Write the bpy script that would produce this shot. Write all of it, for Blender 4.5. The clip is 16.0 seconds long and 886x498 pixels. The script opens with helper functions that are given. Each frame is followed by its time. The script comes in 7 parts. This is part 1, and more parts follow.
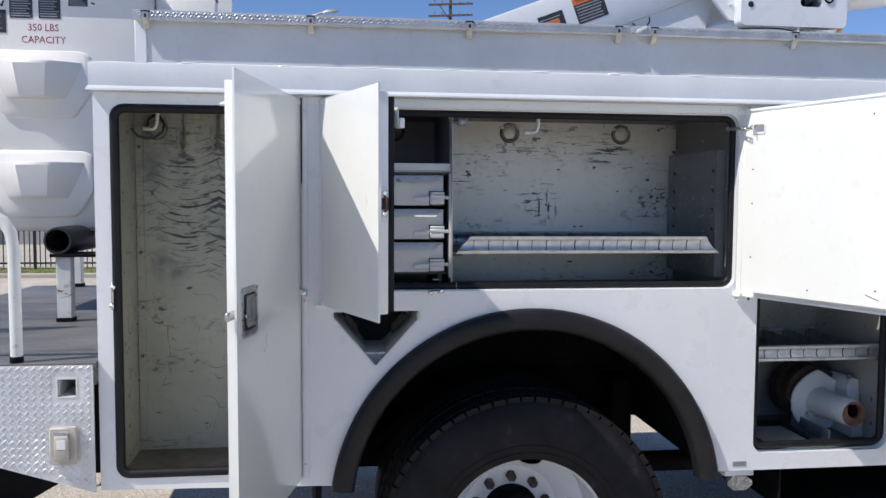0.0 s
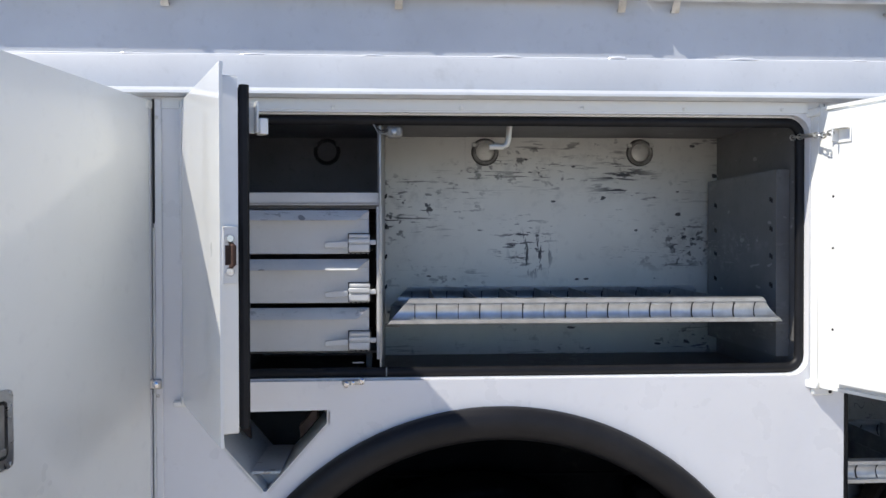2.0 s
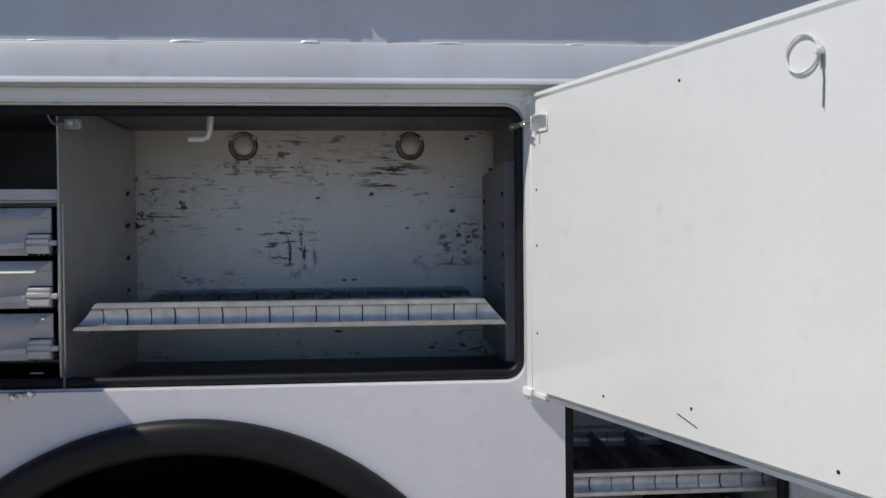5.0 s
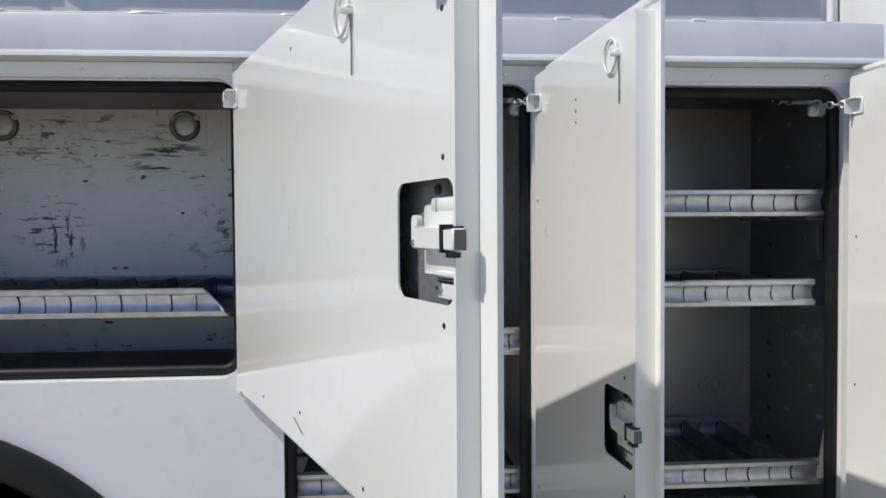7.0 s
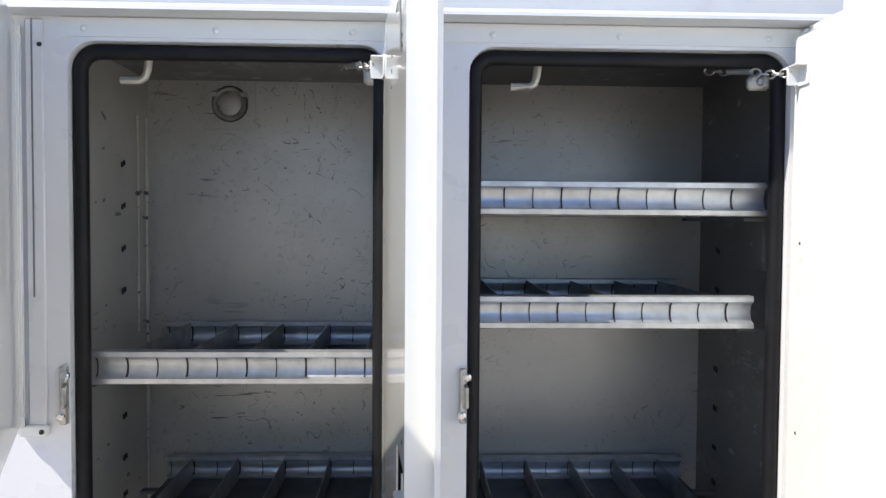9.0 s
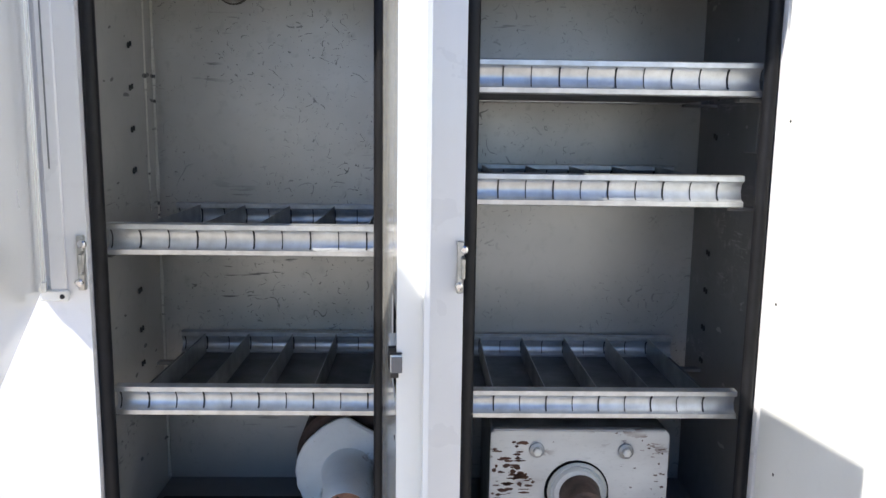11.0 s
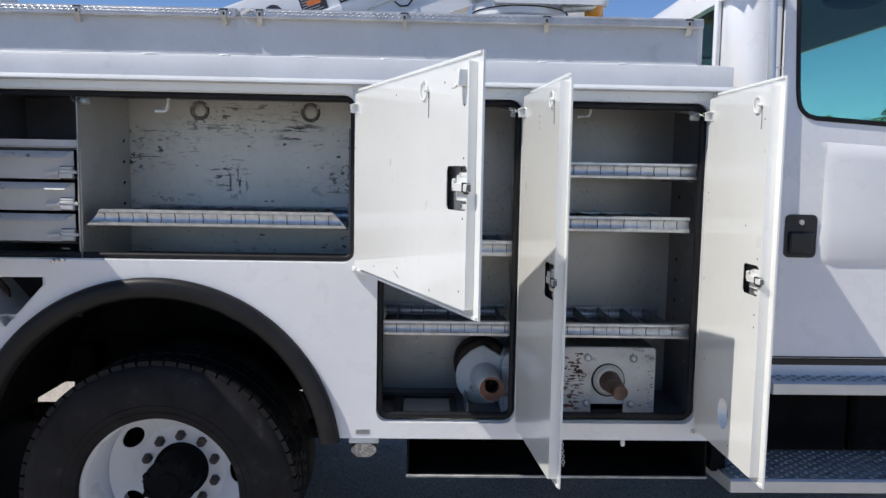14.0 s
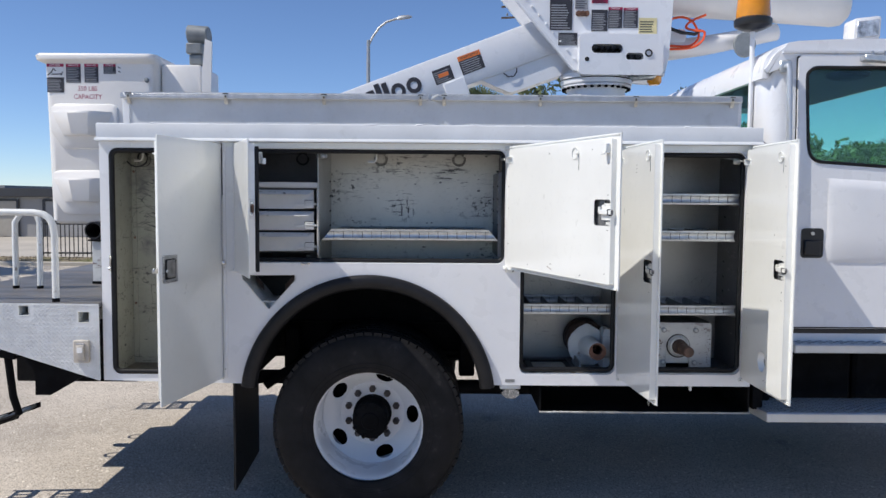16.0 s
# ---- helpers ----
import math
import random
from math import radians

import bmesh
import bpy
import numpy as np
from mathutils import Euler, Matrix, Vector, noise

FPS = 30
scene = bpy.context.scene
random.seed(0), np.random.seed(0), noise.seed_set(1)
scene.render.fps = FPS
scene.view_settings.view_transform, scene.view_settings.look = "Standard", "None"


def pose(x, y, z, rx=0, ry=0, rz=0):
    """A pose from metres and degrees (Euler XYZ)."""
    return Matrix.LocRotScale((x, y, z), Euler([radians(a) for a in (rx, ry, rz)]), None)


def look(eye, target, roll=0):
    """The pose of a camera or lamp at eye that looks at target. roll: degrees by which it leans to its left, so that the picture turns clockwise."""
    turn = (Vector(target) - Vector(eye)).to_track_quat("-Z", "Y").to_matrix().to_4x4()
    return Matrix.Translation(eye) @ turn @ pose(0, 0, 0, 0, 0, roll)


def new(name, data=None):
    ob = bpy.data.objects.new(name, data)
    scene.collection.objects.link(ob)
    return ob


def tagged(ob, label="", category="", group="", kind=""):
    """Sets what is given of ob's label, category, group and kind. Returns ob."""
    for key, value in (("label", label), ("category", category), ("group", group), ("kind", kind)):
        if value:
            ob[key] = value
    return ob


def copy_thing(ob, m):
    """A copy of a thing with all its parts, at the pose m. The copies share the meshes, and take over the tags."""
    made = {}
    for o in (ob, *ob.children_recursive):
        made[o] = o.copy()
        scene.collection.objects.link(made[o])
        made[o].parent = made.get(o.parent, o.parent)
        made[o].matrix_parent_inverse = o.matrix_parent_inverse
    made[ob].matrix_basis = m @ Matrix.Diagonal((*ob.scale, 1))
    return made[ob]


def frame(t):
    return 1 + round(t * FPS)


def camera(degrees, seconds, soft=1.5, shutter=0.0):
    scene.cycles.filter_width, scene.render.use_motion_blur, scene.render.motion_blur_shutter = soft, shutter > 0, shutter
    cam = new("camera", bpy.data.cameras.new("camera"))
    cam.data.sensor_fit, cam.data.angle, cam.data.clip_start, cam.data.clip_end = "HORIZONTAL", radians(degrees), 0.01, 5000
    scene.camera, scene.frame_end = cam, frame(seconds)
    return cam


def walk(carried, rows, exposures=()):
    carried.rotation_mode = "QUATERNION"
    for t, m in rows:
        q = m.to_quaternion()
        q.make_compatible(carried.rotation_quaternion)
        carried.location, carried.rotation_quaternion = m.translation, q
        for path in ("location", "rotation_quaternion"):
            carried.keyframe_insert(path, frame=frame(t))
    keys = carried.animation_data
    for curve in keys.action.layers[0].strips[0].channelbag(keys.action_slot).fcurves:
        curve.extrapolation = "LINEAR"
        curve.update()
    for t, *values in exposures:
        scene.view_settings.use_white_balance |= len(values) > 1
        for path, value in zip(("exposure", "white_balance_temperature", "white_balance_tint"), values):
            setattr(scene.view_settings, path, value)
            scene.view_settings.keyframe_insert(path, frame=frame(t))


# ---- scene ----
cam = camera(59.6, 16.0)
PATH = [
    (0, (0.81, -2.678, 1.742), (1.048, -0.696, 1.619), 0.3),
    (0.5, (0.88, -2.432, 1.767), (1.126, -0.45, 1.66), 0.0),
    (1, (1.029, -2.216, 1.772), (1.243, -0.229, 1.688), -0.3),
    (1.5, (1.156, -2.03, 1.767), (1.295, -0.036, 1.714), -0.3),
    (2, (1.214, -1.831, 1.762), (1.327, 0.166, 1.737), -0.1),
    (2.5, (1.297, -1.701, 1.76), (1.436, 0.295, 1.747), -0.4),
    (3, (1.457, -1.619, 1.753), (1.595, 0.376, 1.746), -0.6),
    (3.2, (1.537, -1.593, 1.749), (1.656, 0.403, 1.740), -0.7),
    (5.3, (1.993, -1.763, 1.758), (2.132, 0.232, 1.722), -0.5),
    (5.5, (2.07, -1.771, 1.759), (2.203, 0.224, 1.714), -0.5),
    (6, (2.263, -1.77, 1.76), (2.369, 0.226, 1.709), -0.3),
    (6.5, (2.396, -1.75, 1.755), (2.509, 0.246, 1.708), -0.1),
    (7, (2.513, -1.66, 1.751), (2.67, 0.332, 1.689), -0.4),
    (7.5, (2.645, -1.532, 1.747), (2.863, 0.455, 1.671), 0.4),
    (8, (2.75, -1.447, 1.752), (2.969, 0.539, 1.669), 0.2),
    (8.5, (2.84, -1.373, 1.761), (2.976, 0.621, 1.689), 0.5),
    (9, (2.885, -1.339, 1.754), (2.962, 0.658, 1.681), 0.4),
    (9.5, (2.907, -1.32, 1.735), (2.955, 0.676, 1.602), 0.7),
    (10, (2.92, -1.303, 1.703), (2.956, 0.682, 1.465), 0.8),
    (10.2, (2.924, -1.301, 1.694), (2.955, 0.679, 1.409), 0.8),
    (12.3, (2.824, -1.89, 1.716), (2.919, 0.084, 1.41), 0.8),
    (12.5, (2.808, -1.997, 1.724), (2.897, -0.019, 1.438), 0.7),
    (13, (2.723, -2.276, 1.752), (2.767, -0.294, 1.491), 0.6),
    (13.5, (2.578, -2.589, 1.755), (2.622, -0.602, 1.533), 0.8),
    (14, (2.463, -2.927, 1.772), (2.521, -0.938, 1.579), 1.0),
    (14.5, (2.349, -3.279, 1.784), (2.397, -1.287, 1.606), 0.7),
    (15, (2.144, -3.606, 1.776), (2.201, -1.613, 1.623), 0.2),
    (15.5, (1.985, -3.943, 1.783), (2.03, -1.95, 1.626), 0.1),
    (16, (1.844, -4.29, 1.797), (1.855, -2.294, 1.664), 0.4),
]
EXPOSURES = [(0, -0.05, 6610, 10), (1.3, 0.0, 6610, 10), (2.0, 0.12, 6610, 10), (3.2, 0.17, 6610, 10), (5.3, -0.75, 6710, 10), (6.0, -0.77, 6710, 10), (6.5, -0.60, 6730, 10), (7.5, -0.19, 6730, 10),
             (8.0, 0.04, 6780, 10), (8.5, 0.35, 6810, 10), (9.2, 0.53, 6790, 10), (10.2, 1.01, 6760, 10), (12.5, 0.05, 6660, 10), (13.5, -0.18, 6610, 10), (16, -0.15, 6610, 10)]
walk(cam, [(t, look(eye, target, roll)) for t, eye, target, roll in PATH], EXPOSURES)

# ---- light ----
SUN_WAY = Vector((-0.73, -0.255, 1.0)).normalized()
world = bpy.data.worlds.new("sky")
scene.world = world
world.use_nodes = True
wn = world.node_tree.nodes
sky = wn.new("ShaderNodeTexSky")
sky.sky_type = "NISHITA"
sky.sun_disc = False
sky.sun_elevation = math.asin(SUN_WAY.z)
sky.sun_rotation = math.atan2(SUN_WAY.x, SUN_WAY.y)
sky.air_density, sky.dust_density, sky.ozone_density = 1.0, 0.0, 3.5
sky.altitude = 2800.0
tone = wn.new("ShaderNodeMix")
tone.data_type, tone.blend_type = "RGBA", "MULTIPLY"
tone.inputs[0].default_value = 1.0
tone.inputs[7].default_value = (0.87, 0.955, 1.10, 1)
world.node_tree.links.new(sky.outputs[0], tone.inputs[6])
world.node_tree.links.new(tone.outputs[2], wn["Background"].inputs[0])
wn["Background"].inputs[1].default_value = 0.135
sun = new("sun", bpy.data.lights.new("sun", "SUN"))
sun.data.energy, sun.data.angle, sun.data.color = 5.0, radians(0.53), (1.0, 0.955, 0.89)
sun.matrix_world = look(SUN_WAY * 60, (0, 0, 0))


# ---- materials ----
def mat(name, colour, rough=0.5, metal=0.0, vary=0.06, scale=6.0, bump=0.0, bump_scale=200.0, coat=0.0,
        stain=None, stain_amount=0.0, stain_scale=4.0, stretch=(1, 1, 1), spec=0.5, detail=None):
    """A painted, metal or rubber surface: two scales of colour change, stains with a shape of their own, fine relief."""
    m = bpy.data.materials.new(name)
    m.use_nodes = True
    n, l = m.node_tree.nodes, m.node_tree.links
    b = n["Principled BSDF"]
    b.inputs["Roughness"].default_value = rough
    b.inputs["Metallic"].default_value = metal
    b.inputs["Coat Weight"].default_value = coat
    b.inputs["Coat Roughness"].default_value = 0.08
    b.inputs["Specular IOR Level"].default_value = spec
    geo = n.new("ShaderNodeNewGeometry")
    mp = n.new("ShaderNodeMapping")
    mp.inputs["Scale"].default_value = stretch
    l.new(geo.outputs["Position"], mp.inputs["Vector"])

    def noise_at(s, d=4.0, r=0.55):
        t = n.new("ShaderNodeTexNoise")
        t.inputs["Scale"].default_value, t.inputs["Detail"].default_value, t.inputs["Roughness"].default_value = s, d, r
        l.new(mp.outputs[0], t.inputs["Vector"])
        return t.outputs["Fac"]

    def ramp(src, a, c):
        r = n.new("ShaderNodeMapRange")
        r.inputs["From Min"].default_value, r.inputs["From Max"].default_value = a, c
        l.new(src, r.inputs["Value"])
        return r.outputs["Result"]

    def mix(fac, a, c):
        x = n.new("ShaderNodeMix")
        x.data_type = "RGBA"
        if isinstance(fac, float):
            x.inputs[0].default_value = fac
        else:
            l.new(fac, x.inputs[0])
        for v, k in ((a, 6), (c, 7)):
            if isinstance(v, tuple):
                x.inputs[k].default_value = (*v[:3], 1)
            else:
                l.new(v, x.inputs[k])
        return x.outputs[2]

    dark = tuple(c * (1 - 2 * vary) for c in colour)
    light = tuple(min(1, c * (1 + vary)) for c in colour)
    col = mix(ramp(noise_at(scale), 0.3, 0.7), dark, light)
    col = mix(ramp(noise_at(scale * 14, 3), 0.58, 0.9), col, tuple(c * (1 - 3 * vary) for c in colour))
    if stain:
        f = ramp(noise_at(stain_scale, 8, 0.68), 0.62 - 0.2 * stain_amount, 0.70)
        col = mix(f, col, stain)
    if detail:
        col = detail(n, l, mp, col, mix, ramp, noise_at)
    l.new(col, b.inputs["Base Color"])
    rr = n.new("ShaderNodeMapRange")
    rr.inputs["To Min"].default_value, rr.inputs["To Max"].default_value = max(0.02, rough - 0.08), min(1, rough + 0.1)
    l.new(noise_at(scale * 3), rr.inputs["Value"])
    l.new(rr.outputs["Result"], b.inputs["Roughness"])
    if bump:
        bp = n.new("ShaderNodeBump")
        bp.inputs["Strength"].default_value, bp.inputs["Distance"].default_value = bump, 0.002
        l.new(noise_at(bump_scale, 2), bp.inputs["Height"])
        l.new(bp.outputs[0], b.inputs["Normal"])
    return m


def scratches(colour, amount, size, arcs=False):
    """Rub marks: short dark strokes and smudges, gathered in patches."""
    def add(n, l, mp, col, mix, ramp, noise_at):
        def times(a, c):
            f = n.new("ShaderNodeMath")
            f.operation = "MULTIPLY"
            for k, v in ((0, a), (1, c)):
                if isinstance(v, float):
                    f.inputs[k].default_value = v
                else:
                    l.new(v, f.inputs[k])
            return f.outputs[0]

        pm = n.new("ShaderNodeMapping")
        pm.inputs["Scale"].default_value = (2.2, 2.2, 7.0)
        l.new(mp.outputs[0], pm.inputs["Vector"])
        pt = n.new("ShaderNodeTexNoise")
        pt.inputs["Scale"].default_value, pt.inputs["Detail"].default_value = 1.0, 4.0
        l.new(pm.outputs[0], pt.inputs["Vector"])
        patch = ramp(pt.outputs["Fac"], 0.60 - 0.14 * amount, 0.68)
        # a soft smudge under the strokes
        col = mix(times(times(ramp(noise_at(16.0 * size, 5, 0.7), 0.50, 0.72), patch), 0.40), col, tuple(2.2 * c for c in colour))
        for k, way in enumerate(((7.0, 7.0, 95.0), (15.0, 15.0, 70.0), (30.0, 30.0, 34.0))):
            s = n.new("ShaderNodeMapping")
            s.inputs["Scale"].default_value = [w * size for w in way]
            s.inputs["Location"].default_value = (3.1 * k, 1.7, 0.4 * k)
            s.inputs["Rotation"].default_value = (0, 0.30 * (k - 0.6), 0)
            l.new(mp.outputs[0], s.inputs["Vector"])
            t = n.new("ShaderNodeTexNoise")
            t.inputs["Scale"].default_value, t.inputs["Detail"].default_value, t.inputs["Roughness"].default_value = 1.0, 2.5, 0.6
            l.new(s.outputs[0], t.inputs["Vector"])
            col = mix(times(times(ramp(t.outputs["Fac"], 0.625 - 0.015 * amount, 0.665), patch), 0.9), col, colour)
        # a few nicks anywhere
        s = n.new("ShaderNodeMapping")
        s.inputs["Scale"].default_value = (18, 18, 40)
        l.new(mp.outputs[0], s.inputs["Vector"])
        t = n.new("ShaderNodeTexNoise")
        t.inputs["Scale"].default_value, t.inputs["Detail"].default_value = 1.0, 1.0
        l.new(s.outputs[0], t.inputs["Vector"])
        col = mix(times(ramp(t.outputs["Fac"], 0.735 - 0.01 * amount, 0.755), 0.9), col, colour)
        if arcs:
            w = n.new("ShaderNodeTexWave")
            w.wave_type, w.bands_direction = "BANDS", "Z"
            for key, v in (("Scale", 5.5), ("Distortion", 7.0), ("Detail", 4.0), ("Detail Scale", 2.2), ("Detail Roughness", 0.65)):
                w.inputs[key].default_value = v
            l.new(mp.outputs[0], w.inputs["Vector"])
            col = mix(times(ramp(w.outputs["Fac"], 0.80, 0.98), ramp(noise_at(4.5, 4), 0.52, 0.62)), col, tuple(1.6 * c for c in colour))
        return col
    return add


def aggregate(n, l, mp, col, mix, ramp, noise_at):
    """Stones of the worn surface: dark and pale specks of two sizes."""
    col = mix(ramp(noise_at(110.0, 2, 0.7), 0.50, 0.62), col, (0.22, 0.19, 0.16))
    col = mix(ramp(noise_at(70.0, 2, 0.6), 0.58, 0.65), col, (0.66, 0.615, 0.54))
    col = mix(ramp(noise_at(42.0, 1, 0.5), 0.70, 0.725), col, (0.85, 0.80, 0.70))
    return mix(ramp(noise_at(5.0, 6, 0.7), 0.60, 0.72), col, (0.40, 0.35, 0.30))


WHITE = mat("white_truck_paint", (0.79, 0.80, 0.82), 0.28, vary=0.025, scale=2.5, bump=0.04, bump_scale=320, coat=0.4)
# a darker, bluer white than the rest of the body
WHITE_GREYISH = mat("greyish_white_paint", (0.60, 0.625, 0.655), 0.42, vary=0.05, scale=3.5, bump=0.06, bump_scale=160, coat=0.15,
                   stain=(0.50, 0.52, 0.54), stain_amount=0.1, stain_scale=5)
WHITE_DOOR = mat("white_door_paint", (0.835, 0.845, 0.815), 0.3, vary=0.03, scale=2.0, bump=0.03, bump_scale=60, coat=1.0)
WHITE_WORN = mat("worn_white_paint", (0.72, 0.73, 0.71), 0.4, vary=0.06, scale=8, bump=0.1, bump_scale=120,
                 stain=(0.28, 0.22, 0.17), stain_amount=0.1, stain_scale=14)
CREAM = mat("cream_fibreglass", (0.80, 0.78, 0.75), 0.35, vary=0.03, scale=3, bump=0.06, bump_scale=90, coat=0.15)
def nicks(n, l, mp, col, mix, ramp, noise_at):
    """Short curved nicks and a few scrapes, in loose clusters."""
    def times(a, c):
        f = n.new("ShaderNodeMath")
        f.operation = "MULTIPLY"
        l.new(a, f.inputs[0])
        l.new(c, f.inputs[1])
        return f.outputs[0]

    cluster = ramp(noise_at(3.2, 2.0), 0.38, 0.52)
    for s, wide, lo, ink in ((9.0, 0.0065, 0.575, 0.20), (15.0, 0.0095, 0.58, 0.13), (24.0, 0.0120, 0.58, 0.09), (37.0, 0.0150, 0.60, 0.07)):
        d = n.new("ShaderNodeMath")
        d.operation = "SUBTRACT"
        l.new(noise_at(s, 1.0), d.inputs[0])
        d.inputs[1].default_value = 0.5
        a = n.new("ShaderNodeMath")
        a.operation = "ABSOLUTE"
        l.new(d.outputs[0], a.inputs[0])
        line = ramp(a.outputs[0], wide, 0.2 * wide)
        col = mix(times(times(line, ramp(noise_at(s * 3.1, 1.0), lo, lo + 0.05)), cluster), col, (ink, ink, ink))
    sc = n.new("ShaderNodeMapping")
    sc.inputs["Scale"].default_value = (9, 9, 80)
    l.new(mp.outputs[0], sc.inputs["Vector"])
    t = n.new("ShaderNodeTexNoise")
    t.inputs["Scale"].default_value, t.inputs["Detail"].default_value = 1.0, 2.0
    l.new(sc.outputs[0], t.inputs["Vector"])
    col = mix(times(ramp(t.outputs["Fac"], 0.66, 0.70), ramp(noise_at(3.5, 2), 0.56, 0.64)), col, (0.14, 0.14, 0.14))
    return mix(ramp(noise_at(2.0, 5, 0.6), 0.40, 0.75), col, (0.44, 0.44, 0.425))


def gouged(n, l, mp, col, mix, ramp, noise_at):
    """Scratches, with one hard-worn spot where loads have struck the wall."""
    col = scratches((0.035, 0.035, 0.04), 1.05, 1.0)(n, l, mp, col, mix, ramp, noise_at)
    geo = n.new("ShaderNodeNewGeometry")
    for at, size, way in (((1.60, 0.562, 1.750), 0.115, (16, 16, 70)), ((1.63, 0.562, 1.72), 0.09, (60, 60, 17)), ((1.92, 0.562, 1.93), 0.13, (10, 10, 80)), ((2.12, 0.562, 1.75), 0.09, (24, 24, 40))):
        far = n.new("ShaderNodeVectorMath")
        far.operation = "DISTANCE"
        l.new(geo.outputs["Position"], far.inputs[0])
        far.inputs[1].default_value = at
        s = n.new("ShaderNodeMapping")
        s.inputs["Scale"].default_value = way
        s.inputs["Rotation"].default_value = (0, 0.12, 0)
        l.new(geo.outputs["Position"], s.inputs["Vector"])
        t = n.new("ShaderNodeTexNoise")
        t.inputs["Scale"].default_value, t.inputs["Detail"].default_value, t.inputs["Roughness"].default_value = 1.0, 3.0, 0.65
        l.new(s.outputs[0], t.inputs["Vector"])
        f = n.new("ShaderNodeMath")
        f.operation = "MULTIPLY"
        l.new(ramp(far.outputs["Value"], size, 0.35 * size), f.inputs[0])
        l.new(ramp(t.outputs["Fac"], 0.56, 0.61), f.inputs[1])
        col = mix(f.outputs[0], col, (0.075, 0.075, 0.08))
    return col


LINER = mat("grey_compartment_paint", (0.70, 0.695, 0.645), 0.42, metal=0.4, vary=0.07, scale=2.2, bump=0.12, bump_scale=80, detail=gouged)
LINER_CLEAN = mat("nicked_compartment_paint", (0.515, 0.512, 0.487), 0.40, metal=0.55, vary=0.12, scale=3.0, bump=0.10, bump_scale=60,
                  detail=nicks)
BAY_DARK = mat("charcoal_bay_grey", (0.21, 0.21, 0.213), 0.5, vary=0.14, scale=4, bump=0.12, bump_scale=80,
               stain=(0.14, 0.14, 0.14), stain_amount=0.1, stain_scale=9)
NUT = mat("rusty_brown_nut", (0.085, 0.066, 0.058), 0.6, vary=0.3, scale=40, bump=0.3, bump_scale=120)
RUST_CHIP = mat("chipped_rust", (0.095, 0.045, 0.030), 0.75, vary=0.3, scale=24)
RUST_DARK = mat("dark_rusty_steel", (0.055, 0.032, 0.025), 0.75, vary=0.3, scale=24, bump=0.5, bump_scale=110)
SHELF_FLOOR = mat("dark_shelf_steel", (0.13, 0.135, 0.14), 0.5, metal=0.5, vary=0.2, scale=14, bump=0.1, bump_scale=120)
def swing_marks(n, l, mp, col, mix, ramp, noise_at):
    """Scuffs, with arcs rubbed into the wall by what swings from the hooks, and long thin scratches below."""
    col = scratches((0.05, 0.05, 0.05), 0.7, 1.1)(n, l, mp, col, mix, ramp, noise_at)
    geo = n.new("ShaderNodeNewGeometry")

    def times(a, c):
        f = n.new("ShaderNodeMath")
        f.operation = "MULTIPLY"
        l.new(a, f.inputs[0])
        l.new(c, f.inputs[1])
        return f.outputs[0]

    def near(at, size, core=0.45):
        far = n.new("ShaderNodeVectorMath")
        far.operation = "DISTANCE"
        l.new(geo.outputs["Position"], far.inputs[0])
        far.inputs[1].default_value = at
        return ramp(far.outputs["Value"], size, core * size)

    # arcs that hang like smiles under the hooks
    def calc(op, a, c):
        f = n.new("ShaderNodeMath")
        f.operation = op
        for k, v in ((0, a), (1, c)):
            if isinstance(v, float):
                f.inputs[k].default_value = v
            else:
                l.new(v, f.inputs[k])
        return f.outputs[0]

    sep = n.new("ShaderNodeSeparateXYZ")
    l.new(geo.outputs["Position"], sep.inputs[0])
    for pitch, start, bow, fine, lo in ((0.246, 0.072, 2.2, 62.0, 0.555), (0.169, 0.110, 3.2, 95.0, 0.575)):
        u = calc("SUBTRACT", calc("MODULO", calc("SUBTRACT", sep.outputs["X"], start - pitch), pitch), 0.5 * pitch)
        z = calc("SUBTRACT", sep.outputs["Z"], calc("MULTIPLY", calc("MULTIPLY", u, u), bow))
        at = n.new("ShaderNodeCombineXYZ")
        l.new(calc("MULTIPLY", sep.outputs["X"], 8.0), at.inputs[0])
        l.new(calc("MULTIPLY", z, fine), at.inputs[2])
        t = n.new("ShaderNodeTexNoise")
        t.inputs["Scale"].default_value, t.inputs["Detail"].default_value, t.inputs["Roughness"].default_value = 1.0, 3.0, 0.6
        l.new(at.outputs[0], t.inputs["Vector"])
        arcs = times(ramp(t.outputs["Fac"], lo, lo + 0.05), near((0.33, 0.335, 1.74), 0.34, 0.60))
        col = mix(times(arcs, ramp(noise_at(7.0, 3), 0.33, 0.46)), col, (0.042, 0.042, 0.052))
    for x in (0.195, 0.318, 0.441):
        col = mix(times(ramp(noise_at(24.0, 4, 0.6), 0.48, 0.60), near((x, 0.335, 1.90), 0.060, 0.2)), col, (0.07, 0.07, 0.08))
    # thin scratches that wander over the whole wall
    for s, wide, lo in ((5.0, 0.0040, 0.53), (8.0, 0.0045, 0.55)):
        d = n.new("ShaderNodeMath")
        d.operation = "SUBTRACT"
        l.new(noise_at(s, 1.0), d.inputs[0])
        d.inputs[1].default_value = 0.5
        a = n.new("ShaderNodeMath")
        a.operation = "ABSOLUTE"
        l.new(d.outputs[0], a.inputs[0])
        col = mix(times(ramp(a.outputs[0], wide, 0.3 * wide), ramp(noise_at(s * 2.3, 2.0), lo, lo + 0.05)), col, (0.10, 0.10, 0.09))
